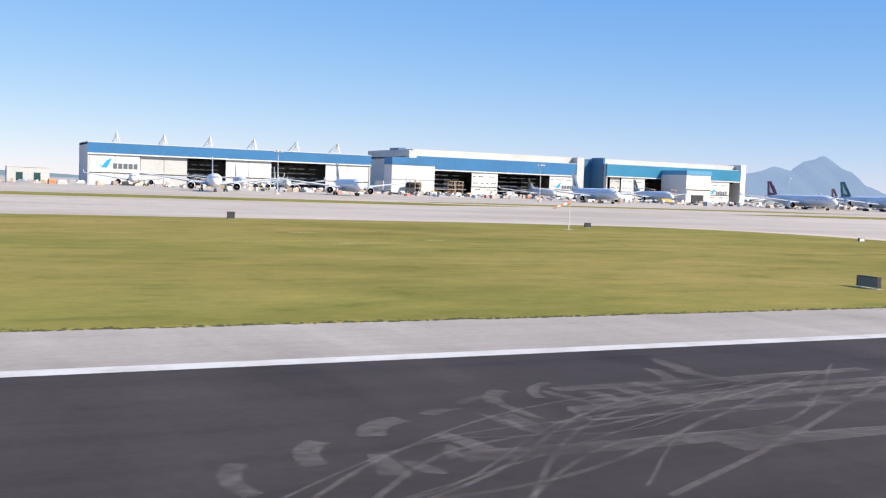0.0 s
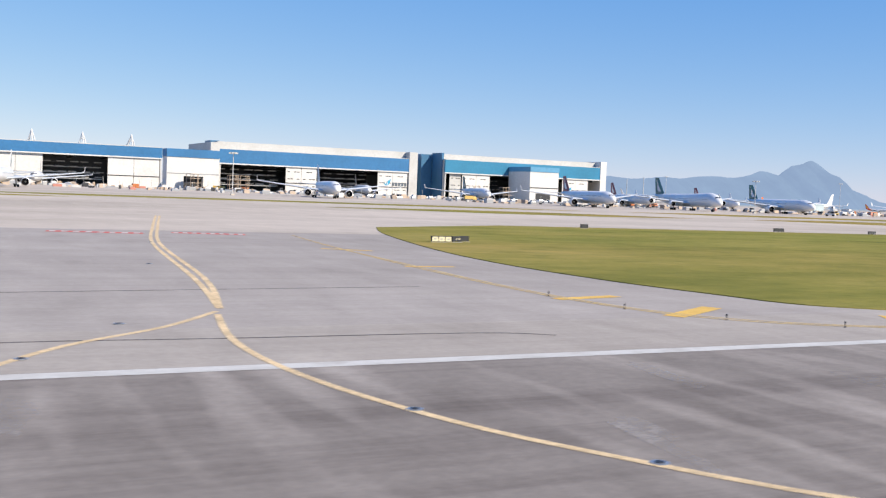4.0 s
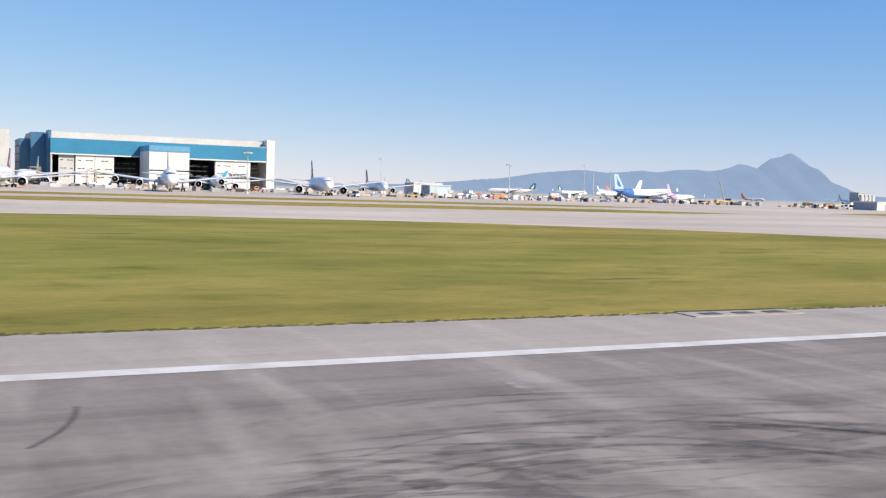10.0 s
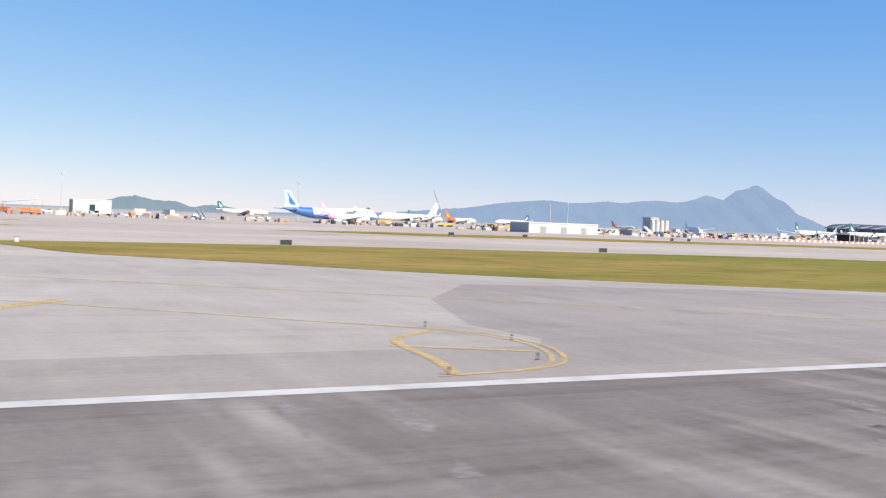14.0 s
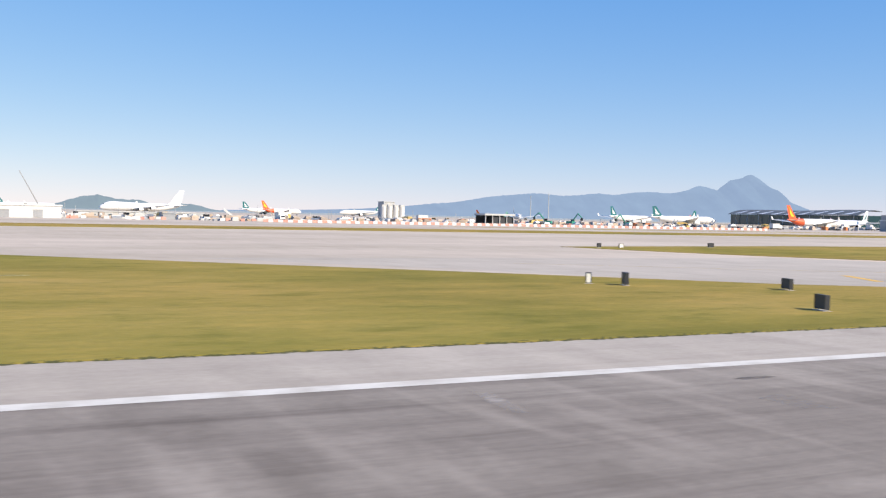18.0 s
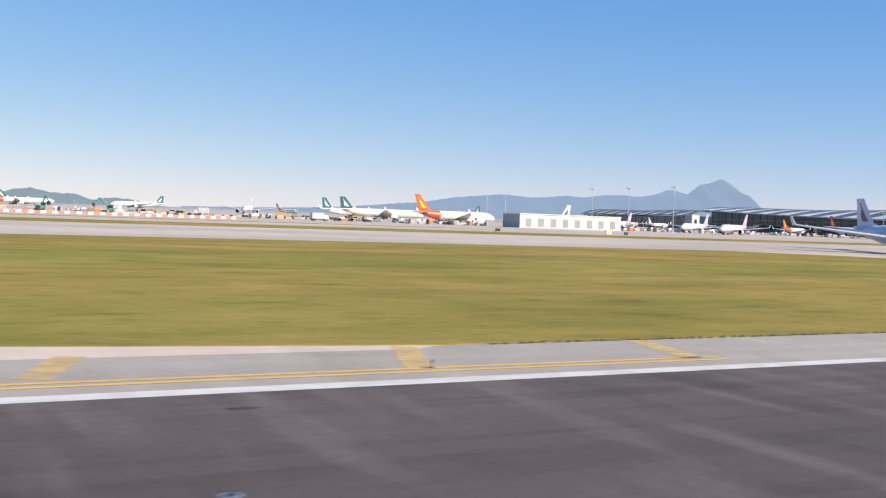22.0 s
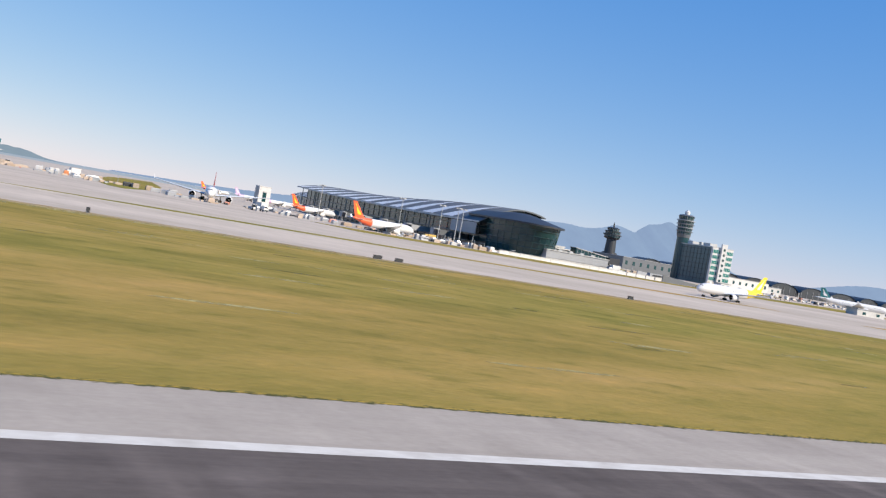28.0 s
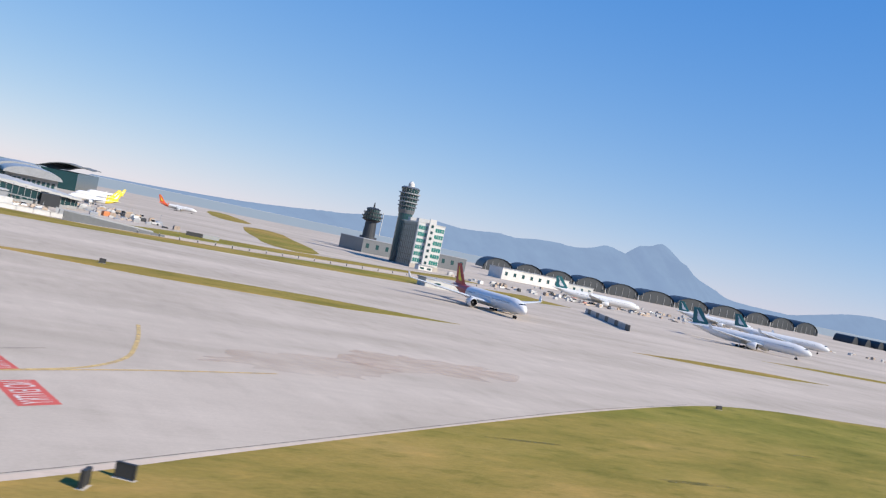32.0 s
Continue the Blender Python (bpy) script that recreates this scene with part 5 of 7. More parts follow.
def airliner(label, L, R, span, fin_top, engines=2, body="white", tail="green", rear=None, emblem="white", hump=False, belly=None, titles=None):
    """Nose at the origin, pointing along -y; stands on z = 0."""
    zc = R * 1.62 if L > 50 else R * 1.75
    a = thing("airliner", label, "aircraft")
    rings, ys = [], [0.0, 0.004, 0.012, 0.025, 0.05, 0.08, 0.12, 0.16, 0.3, 0.5, 0.66, 0.72, 0.78, 0.84, 0.9, 0.95, 1.0]
    for q in ys:
        y = q * L
        r, z = section(L, R, zc, y)
        r = max(r, 0.05)
        ring = []
        for i in range(20):
            u = 2 * math.pi * i / 20
            up = 1.0
            if hump and math.cos(u) > 0.2:
                k = max(0.0, 1 - max(0, q - 0.24) / 0.12) if q > 0.24 else min(1.0, q / 0.06)
                up = 1 + 0.34 * k * (math.cos(u) - 0.2)
            ring.append((r * math.sin(u), y, z + r * math.cos(u) * up))
        rings.append(ring)
    s = Shape().loft(rings)
    rear_from = 0.72 if rear else 2
    k = 0
    for i in range(len(ys) - 1):
        for j in range(20):
            low = belly and 6 <= j <= 13
            s.m[k] = 1 if (ys[i] >= rear_from) else (2 if low else 0)
            k += 1
    if rear:
        s.m[-1] = 1
    fus = part("fuselage", s, [LIV[body], LIV[rear or body], LIV[belly or body]], a, smooth=True)
    # cockpit glass and cabin windows
    r, z = section(L, R, zc, 0.033 * L)
    low, high = [], []
    for i in range(-6, 7):
        u, k = 0.15 * i, abs(i) / 6
        for q, edge in ((0.026 + 0.016 * k, low), (0.040 + 0.018 * k - 0.004 * (abs(i) == 6), high)):
            rr, zz = section(L, R, zc, q * L)
            up = 1 + (0.34 * min(1, q / 0.06) * max(0, math.cos(u) - 0.2) if hump else 0)
            edge.append((rr * 1.012 * math.sin(u), q * L, zz + rr * 1.012 * math.cos(u) * up))
    for i in range(1, 11, 2):
        def mix(p, q, k):
            return tuple(a0 + (b0 - a0) * k for a0, b0 in zip(p, q))
        e0, e1 = 0.08, 0.92
        lo = [mix(low[i], low[i + 1], e0), low[i + 1], mix(low[i + 1], low[min(12, i + 2)], e1 - 0.1)]
        hi = [mix(high[i], high[i + 1], e0), high[i + 1], mix(high[i + 1], high[min(12, i + 2)], e1 - 0.1)]
        lo = [mix(p, q, 0.22) for p, q in zip(lo, hi)]
        part("windscreen", Shape().loft([lo, hi], caps=False, closed=False), M_WINDOW, fus)
    for sx in (-1, 1):
        w = Shape()
        n = int(L * 0.62 / 1.1)
        for i in range(n):
            y = L * 0.13 + i * 1.1
            if abs(y - 0.30 * L) < 1 or abs(y - 0.55 * L) < 1:
                continue
            x = sx * R * 1.003
            z0 = zc + 0.18 * R
            pts = [(x, y, z0), (x, y + 0.24, z0), (x * 0.99, y + 0.24, z0 + 0.34), (x * 0.99, y, z0 + 0.34)]
            w.poly(pts)
        part("cabin_glazing", w, M_WINDOW, fus)["kind"] = "stuff"
    if titles:
        for sx in (-1, 1):
            n, size, at = titles[1], titles[2], titles[3]
            for i in range(n):
                y = at * L + i * size * 0.85
                zz = zc + 0.32 * R
                bar = Shape()
                for q in range(4):
                    up = [zz - zc + size * 0.5 * (q + e) / 4 for e in (0, 1)]
                    side = [sx * math.sqrt((R * 1.012) ** 2 - u * u) for u in up]
                    bar.quad((side[0], y, zc + up[0]), (side[0], y + size * 0.42, zc + up[0]), (side[1], y + size * 0.42, zc + up[1]), (side[1], y, zc + up[1]))
                part("title_bar", bar, LIV[titles[0]], fus)
    # wings, tailplane, fin
    def blade(root, tip, thick):
        """root and tip: (leading edge point, chord) in space; returns a lofted wing."""
        rs = []
        for (p, c), th in ((root, thick), (tip, thick * 0.35)):
            x, y, z = p
            rs.append([(x, y, z), (x, y + 0.12 * c, z + th * 0.5), (x, y + 0.45 * c, z + th * 0.6), (x, y + c, z), (x, y + 0.45 * c, z - th * 0.35), (x, y + 0.12 * c, z - th * 0.4)])
        return Shape().loft(rs)
    wz = zc - 0.55 * R
    half = span / 2
    for sx in (-1, 1):
        w = blade(((sx * R * 0.5, 0.34 * L, wz), 0.20 * L), ((sx * half, 0.34 * L + half * 0.60, wz + half * 0.12), 0.035 * L), R * 0.42)
        wing = part("wing", w, LIV["grey"], a, "pale grey swept wing", smooth=False)
        part("winglet", Shape().loft([[(sx * half, 0.34 * L + half * 0.60 + d, wz + half * 0.12) for d in (0, 0.035 * L)] + [(sx * (half + 0.15), 0.34 * L + half * 0.60 + d, wz + half * 0.12) for d in (0.035 * L, 0)],
                                      [(sx * (half + 0.5), 0.34 * L + half * 0.60 + d, wz + half * 0.12 + R * 0.8) for d in (0.025 * L, 0.042 * L)] + [(sx * (half + 0.6), 0.34 * L + half * 0.60 + d, wz + half * 0.12 + R * 0.8) for d in (0.042 * L, 0.025 * L)]]), LIV[body], wing)
        t = blade(((sx * R * 0.3, 0.86 * L, zc + 0.45 * R), 0.095 * L), ((sx * span * 0.165, 0.86 * L + span * 0.10, zc + 0.65 * R), 0.035 * L), R * 0.2)
        part("tailplane", t, LIV["grey"], a)
        spots = [0.31] if engines == 2 else [0.36, 0.66]
        for e in spots:
            ex = sx * half * e
            ey = 0.34 * L + half * e * 0.60 - 0.055 * L
            er = R * (0.58 if engines == 2 else 0.42)
            ez = wz + half * e * 0.12 - er * 1.15
            el = er * 3.0
            prof = [(0.0, 0.86), (0.04, 0.97), (0.14, 1.05), (0.45, 1.05), (0.75, 0.86), (0.98, 0.66)]
            rs = [[(ex + er * k * math.sin(2 * math.pi * i / 14), ey + q * el, ez + er * k * math.cos(2 * math.pi * i / 14)) for i in range(14)] for q, k in prof]
            eng = part("engine", Shape().loft(rs, caps=False), M_NACELLE, a, smooth=True)
            inner = [[(ex + er * k * math.sin(2 * math.pi * i / 14), ey + q * el, ez + er * k * math.cos(2 * math.pi * i / 14)) for i in range(14)] for q, k in ((0.0, 0.855), (0.16, 0.80), (0.17, 0.22))]
            part("intake", Shape().loft(inner, caps=False), M_INTAKE, eng, "dark engine intake")
            part("spinner", Shape().loft([[(ex + er * k * math.sin(2 * math.pi * i / 10), ey + q * el, ez + er * k * math.cos(2 * math.pi * i / 10)) for i in range(10)] for q, k in ((0.06, 0.03), (0.17, 0.23))]), M_STEEL, eng)
            part("exhaust", Shape().loft([[(ex + er * k * math.sin(2 * math.pi * i / 10), ey + q * el, ez + er * k * math.cos(2 * math.pi * i / 10)) for i in range(10)] for q, k in ((0.9, 0.5), (1.18, 0.2))]), M_STEEL, eng)
            part("pylon", Shape().loft([[(ex - 0.15, ey + el * 0.25, ez + er), (ex + 0.15, ey + el * 0.25, ez + er), (ex + 0.15, ey + el * 1.1, ez + er * 0.5), (ex - 0.15, ey + el * 1.1, ez + er * 0.5)],
                                        [(ex - 0.15, ey + el * 0.75, ez + er * 1.5), (ex + 0.15, ey + el * 0.75, ez + er * 1.5), (ex + 0.15, ey + el * 1.3, ez + er * 1.5), (ex - 0.15, ey + el * 1.3, ez + er * 1.5)]]), LIV["grey"], eng)
    fz = zc + 0.72 * R
    ftip = fin_top
    ch0, ch1 = 0.150 * L, 0.060 * L
    y0, y1 = 0.815 * L, 0.815 * L + (ftip - fz) * 0.82
    fin = Shape().loft([[(-0.28, y0 + 0.3 * ch0, fz), (0, y0, fz), (0.28, y0 + 0.3 * ch0, fz), (0, y0 + ch0, fz)],
                        [(-0.12, y1 + 0.3 * ch1, ftip), (0, y1, ftip), (0.12, y1 + 0.3 * ch1, ftip), (0, y1 + ch1, ftip)]])
    f = part("fin", fin, LIV[tail], a, "coloured tail fin")
    part("dorsal_fillet", Shape().loft([[(-0.2, y0 - 0.05 * L, fz - 0.1 * R), (0.2, y0 - 0.05 * L, fz - 0.1 * R), (0.2, y0 + 0.02 * L, fz), (-0.2, y0 + 0.02 * L, fz)],
                                        [(-0.05, y0 + 0.01 * L, fz + 0.35 * R), (0.05, y0 + 0.01 * L, fz + 0.35 * R), (0.05, y0 + 0.03 * L, fz + 0.35 * R), (-0.05, y0 + 0.03 * L, fz + 0.35 * R)]]), LIV[rear or body], f)
    if emblem:
        for sx in (-1, 1):
            def onfin(u, v):
                yy = (y0 + u * ch0) * (1 - v) + (y1 + u * ch1) * v
                th = 0.30 * (1 - v) + 0.14 * v
                return (sx * (th + 0.02) * (1 - abs(u - 0.3) * 0.9) + sx * 0.03, yy, fz + (ftip - fz) * v)
            e = Shape()
            for i in range(5):
                v0, v1 = 0.20 + 0.13 * i, 0.33 + 0.13 * i
                e.quad(onfin(0.24 + 0.06 * i, v0), onfin(0.60 + 0.06 * math.sin(i * 1.3), v0), onfin(0.66 + 0.06 * math.sin(i * 1.3 + 1), v1), onfin(0.30 + 0.06 * i, v1))
            part("emblem", e, LIV[emblem], f)
    # landing gear
    wr = R * 0.21
    def wheel(x, y, parent):
        part("wheel", Shape().tube((x - 0.2, y, wr), (x + 0.2, y, wr), wr, sides=12), M_RUBBER, parent)
    gear = part("nose_gear", Shape().tube((0, 0.11 * L, wr), (0, 0.115 * L, zc - R * 0.7), 0.12 + R * 0.02), M_STEEL, a)
    wheel(-0.35, 0.11 * L, gear)
    wheel(0.35, 0.11 * L, gear)
    for sx in (-1, 1):
        x = sx * R * 1.75
        gear = part("main_gear", Shape().tube((x, 0.53 * L, wr), (x * 0.95, 0.52 * L, wz + 0.2), 0.18 + R * 0.03), M_STEEL, a)
        for dy in ((-1.1, 1.1) if L > 50 else (0,)):
            for dx in (-0.55, 0.55):
                wheel(x + dx, 0.53 * L + dy, gear)
    return a



G = "parked airliners"
WIDE, LONG, NARROW = (58, 2.7, 56), (66, 2.95, 60), (38, 2.0, 35)
JUMBO = (70, 3.2, 62)
white = put(airliner("white wide-body airliner parked nose-out before the hangar", *WIDE, 14.4, tail="white", emblem="green"), (152, 386, 0), -10)
for x, y, t in ((91, 376, -12), (278.5, 386.5, -11)):
    again(white, (x, y), t, group=G)
for x, y, t in ((92, 562, -12), (147, 545, -10), (181, 573, -8), (380, 602, -12)):
    again(white, (x, y), t, "white wide-body airliner standing at the hangar doors", G)
cx = put(airliner("white wide-body airliner with dark green tail on the apron", *LONG, 15.4, tail="green"), (534, 383.5, 0), -12.8)
again(cx, (432, 540), -13, group=G)
for x, y, t in ((1446, 670, 87), (1462, 775, 107), (1565, 890, -78), (1268, 1272, 105), (1322, 1222, -79)):
    again(cx, (x, y), t, "white airliner with dark green tail far across the apron", G)
again(white, (1370, 863), -25, "small distant white airliner facing the runway", G)
again(cx, (977, 1155), 100, "small distant white airliner with dark green tail", G)
again(cx, (1045, 1178), -117, "small distant white airliner with dark green tail", G)
mar = put(airliner("white wide-body airliner with maroon tail on the apron", *LONG, 15.0, tail="maroon"), (409, 381, 0), -11.5)
for x, y, t in ((518, 493, -12), (625, 538, -12)):
    again(mar, (x, y), t, group=G)
jumbo = put(airliner("white four-engined jumbo airliner parked before the hangar", *JUMBO, 16.8, engines=4, tail="green", hump=True, emblem="grey"), (472, 382, 0), -10.5)
plain = put(airliner("plain white four-engined jumbo freighter on the apron", *JUMBO, 19.2, engines=4, tail="white", emblem=None, hump=True), (968, 822, 0), -76)
put(airliner("white and deep blue jumbo freighter with striped tail", *JUMBO, 17.4, engines=4, tail="pale", rear="blue", belly="blue", emblem="blue", hump=True, titles=("blue", 8, 2.6, 0.14)), (853, 565, 0), 108)
pink = put(airliner("white single-aisle airliner with pink striped tail", *NARROW, 11.4, tail="pink", rear="pink", emblem="white"), (824, 509, 0), 115)
for x, y, t in ((1492, 412, -65), (1500, 452, -65), (1516, 545, -65), (1895, 930, 105), (1881, 968, 105)):
    again(pink, (x, y), t, group=G)
again(white, (1440, 540), -75, "white wide-body airliner on the far stands", G)
hk = put(airliner("white wide-body airliner with orange-red tail and rear body", 52, 2.75, 54, 15.8, tail="orange", rear="orange", emblem="yellow"), (1408, 505, 0), 94)
again(hk, (1518, 304), -63, "white wide-body airliner with orange-red tail taxiing", G)
for x, y, t in ((1235, 1120, 105),):
    again(hk, (x, y), t, group=G)
hx = put(airliner("white wide-body airliner with dark red tail on the taxiway", *WIDE, 14.6, tail="red", rear="red", emblem="yellow"), (2030, 292, 0), -3)
hks = put(airliner("white single-aisle airliner with orange-red tail at the concourse", *NARROW, 12.2, tail="orange", rear="orange", emblem="yellow"), (1765, 432, 0), 105)
for x, y, t in ((1536, 1186, 24), (1822, 659, 105), (1920, 1215, 100), (2100, 980, 60)):
    again(hks, (x, y), t, group=G)
put(airliner("pale grey wide-body airliner with maroon title turning on the taxiway", 64, 2.95, 60, 15.2, body="grey", tail="grey", emblem="maroon", titles=("maroon", 5, 3.6, 0.15)), (1333, 150, 0), -20)
again(hx, (1674, 462), -18, "white airliner with dark red tail facing the runway", G)
ceb = put(airliner("white single-aisle airliner with yellow tail on the taxiway", 32, 1.85, 30, 10.6, tail="yellow", rear="yellow", emblem="white"), (1792, 267, 0), -90)
for x, y, t in ((1934, 668, -85), (1957, 790, -85), (1988, 925, -85)):
    again(ceb, (x, y), t, "white single-aisle airliner with yellow tail parked beyond the concourse", G)
for x, y, t in ((2242, 352, 25), (2395, 470, 35), (2330, 590, 60), (2480, 620, 40)):
    again(cx, (x, y), t, group=G)

# ---- control tower, concourse, terminal vaults ----
o = thing("tower_office", "office block with dark west face and green window bands", "building", (2168.5, 653, 0), -14)
part("wall", Shape().box(0, 20, 1.6, 60, 0, 32.4), M_GLASS_OFFICE, o, "dark teal glazed wall")
for k in range(7):
    part("floor_line", Shape().box(-0.15, -0.01, 1.6, 60, 4 + 4.3 * k, 4.35 + 4.3 * k), M_DARK, o)
for k in range(9):
    part("mullion", Shape().box(-0.2, -0.01, 5 + 6.2 * k, 5.25 + 6.2 * k, 2, 31.5), M_DARK, o)
part("front", Shape().box(0.2, 20, -1.2, 1.58, 0, 32.4), M_WHITE, o)
part("pillar", Shape().box(7.6, 12.6, -3.4, -1.22, 0, 36.4), M_WHITE, o)
part("plinth", Shape().box(-0.6, 20.6, -2.2, -1.22, 0, 3), M_CONCRETE, o)
for k in range(6):
    for x0 in (0.6, 13.0):
        wb = part("window_band", Shape().box(x0, x0 + 6.6, -1.4, -1.21, 4.4 + 4.7 * k, 7.2 + 4.7 * k), M_GLASS_GREEN, o)
        for i in range(4):
            part("mullion", Shape().box(x0 + 1.65 * i, x0 + 1.65 * i + 0.16, -1.5, -1.41, 4.4 + 4.7 * k, 7.2 + 4.7 * k), M_WHITE, wb)
for k in range(7):
    part("small_window", Shape().box(9.2, 11, -3.55, -3.41, 4 + 4.4 * k, 6 + 4.4 * k), M_GLASS_DARK, o)
part("parapet", Shape().box(-0.3, 20.3, -1.3, 60.3, 32.4, 33.2), M_OFFWHITE, o)
for x0, y0, w, d, h in ((2, 8, 7, 8, 2.5), (9, 22, 8, 10, 3), (3, 40, 6, 9, 2.8), (14, 44, 4, 6, 3.4)):
    part("roof_plant", Shape().box(x0, x0 + w, y0, y0 + d, 33.2, 33.2 + h), M_OFFWHITE, o)


def control_tower(label, x, y, profile, mats):
    t = thing("control_tower", label, "tower", (x, y, 0))
    n = 20
    for name, z0, r0, z1, r1, m in profile:
        p = part(name, Shape().loft([[(r * math.cos(2 * math.pi * i / n), r * math.sin(2 * math.pi * i / n), z) for i in range(n)] for z, r in ((z0, r0), (z1, r1))]), mats[m], t)
        if name == "cab":
            for i in range(n):
                a = 2 * math.pi * i / n
                part("mullion", Shape().tube((r0 * 1.01 * math.cos(a), r0 * 1.01 * math.sin(a), z0), (r1 * 1.01 * math.cos(a), r1 * 1.01 * math.sin(a), z1), 0.14, sides=4), M_GREY, p)
    return t


TM = [M_GREY, M_GLASS_DARK, M_WHITE, M_ROOF]
control_tower("tall grey control tower with stacked glazed decks", 2185, 709, [("shaft", 0, 5.6, 38, 5.6, 1), ("shaft", 38, 5.8, 41, 6.6, 3), ("cab", 41, 6.2, 43.4, 6.4, 1), ("deck", 43.4, 7.6, 44.1, 7.6, 3), ("cab", 44.1, 6.4, 46.6, 6.6, 1), ("deck", 46.6, 7.8, 47.3, 7.8, 0), ("cab", 47.3, 6.6, 49.8, 6.8, 1), ("deck", 49.8, 8.2, 50.6, 8.2, 3), ("cab", 50.6, 6.8, 53.2, 7.0, 1), ("deck", 53.2, 8.4, 54, 8.4, 0), ("cab", 54, 6.2, 57.6, 7.2, 1), ("roof", 57.6, 7.6, 58.8, 5.8, 3), ("dome", 58.8, 2.4, 61.4, 2.4, 2), ("dome", 61.4, 2.4, 63, 0.9, 2)], TM)
control_tower("shorter dark control tower with stepped decks", 2230, 866, [("shaft", 0, 10, 14, 8, 3), ("shaft", 14, 6, 28, 5.2, 3), ("deck", 28, 6, 30, 9.5, 3), ("cab", 30, 8, 32.5, 8.6, 1), ("deck", 32.5, 9.8, 33.5, 9.8, 3), ("cab", 33.5, 7.6, 36, 8, 1), ("deck", 36, 8.8, 36.8, 8.8, 3), ("cab", 36.8, 5.8, 39.6, 6.4, 1), ("roof", 39.6, 7, 41, 4, 3), ("mast", 41, 1, 46, 0.4, 3)], [M_GREY, M_GLASS_DARK, M_WHITE, M_ROOF_DARK])
for x0, x1, y0, y1, h, mat, text in ((2196, 2300, 800, 850, 13, M_ROOF, "low dark grey airport building"), (2240, 2300, 900, 930, 8, M_CONCRETE, "low concrete airport building"), (2290, 2330, 1000, 1040, 8, M_WHITE, "low white airport building"),
                                     (2165, 2176, 632, 638, 4.5, M_WHITE, "small white gatehouse by the office"), (2365, 2445, 840, 865, 12, M_WHITE, "long white service building"), (2450, 2500, 870, 890, 9, M_OFFWHITE, "long grey-white service building"), (2050, 2075, 404, 412, 5, M_OFFWHITE, "pale blast screen building beside the taxiway")):
    b = thing("service_building", text, "building")
    part("wall", Shape().box(x0, x1, y0, y1, 0, h), mat, b)
    part("roof", Shape().box(x0 - 0.4, x1 + 0.4, y0 - 0.4, y1 + 0.4, h, h + 0.5), M_GREY, b)
    n = max(2, int((x1 - x0) / 9))
    for i in range(n):
        xx = x0 + (x1 - x0) * (i + 0.5) / n
        part("window", Shape().box(xx - 1.5, xx + 1.5, y0 - 0.12, y0 - 0.01, h * 0.45, h * 0.75), M_GLASS_DARK, b)

# concourse with wavy roof
M_DOME_GLASS = worn("smoked_concourse_glass", (0.014, 0.052, 0.058), 0.22, amount=0.4, scale=0.04)
c = thing("concourse", "dark glazed airport concourse with long wavy metal roof", "terminal")
AX0, AX1 = Vector((1838, 452)), Vector((1877.6, 822.5))
ax = (AX1 - AX0)
side = Vector((ax.y, -ax.x)).normalized()


def on_axis(s, w):
    p = AX0 + ax * s + side * w
    return p.x, p.y


HALF, EAVE = 17, 21
wall_line = -HALF + 4
nose = [on_axis(0.02, -HALF + 1)] + [on_axis(-0.0815 * math.sin(math.pi * i / 16), -(HALF - 1) * math.cos(math.pi * i / 16)) for i in range(1, 16)] + [on_axis(0.02, HALF - 1)]
mid_nose = Vector(on_axis(0.02, 0))
nose_rings = []
for i in range(9):
    k = 0.84 + 0.17 * math.sin(math.pi / 2 * i / 8)
    nose_rings.append([(*(mid_nose + (Vector(p) - mid_nose) * k), 18.6 * i / 8) for p in nose])
part("glass_end", Shape().loft(nose_rings), M_DOME_GLASS, c, "rounded dark glass end wall leaning outwards", smooth=True)
for q in range(17):
    p = Vector(on_axis(-0.082 * math.sin(math.pi * q / 16), -(HALF - 0.9) * math.cos(math.pi * q / 16))) - mid_nose
    a, b = mid_nose + p * 0.845, mid_nose + p * 1.012
    part("mullion", Shape().tube((*a, 0), (*(mid_nose + p * 0.965), 9), 0.1, sides=4).tube((*(mid_nose + p * 0.965), 9), (*b, 18.4), 0.1, sides=4), M_GLASS_OFFICE, c)
for q in range(5):
    k = 0.848 + 0.17 * math.sin(math.pi / 2 * (q + 1) / 6)
    z = 18.6 * (q + 1) / 6
    part("transom", Shape().loft([[(*(mid_nose + (Vector(p) - mid_nose) * (k + d)), z + e) for p in nose] for d, e in ((0.0, 0), (0.008, 0.05), (0.008, 0.2), (0.0, 0.25))], True), M_GLASS_OFFICE, c)
for q in range(3):
    out2 = [on_axis(0.03, wall_line - 0.5), on_axis(1, wall_line - 0.5), on_axis(1, wall_line - 0.05), on_axis(0.03, wall_line - 0.05)]
    part("floor_band", Shape().slab(list(reversed(out2)), 4 + 4.4 * q, 4.5 + 4.4 * q), M_ROOF, c)
M_ROOF_SHEET = worn("matt_grey_roof_sheet", (0.135, 0.15, 0.16), 0.75, amount=0.3, scale=0.05)
M_SKYLIGHT = worn("pale_skylight_panel", (0.72, 0.74, 0.74), 0.6, amount=0.2, scale=0.1)


def roof_height(s, w):
    """The roof falls from its ridge to the western eave, and waves along its length."""
    eave = 15.6 + 6.6 * max(0.0, s) ** 2
    ridge = 25.2 + 0.9 * math.sin(2.4 * math.pi * (s + 0.03)) + 0.4 * s
    up = min(1.0, max(0.0, (w + EAVE) / (EAVE + 5)))
    return eave + (ridge - eave) * math.sin(math.pi / 2 * up) - (0.012 * (w - 5) ** 2 if w > 5 else 0)


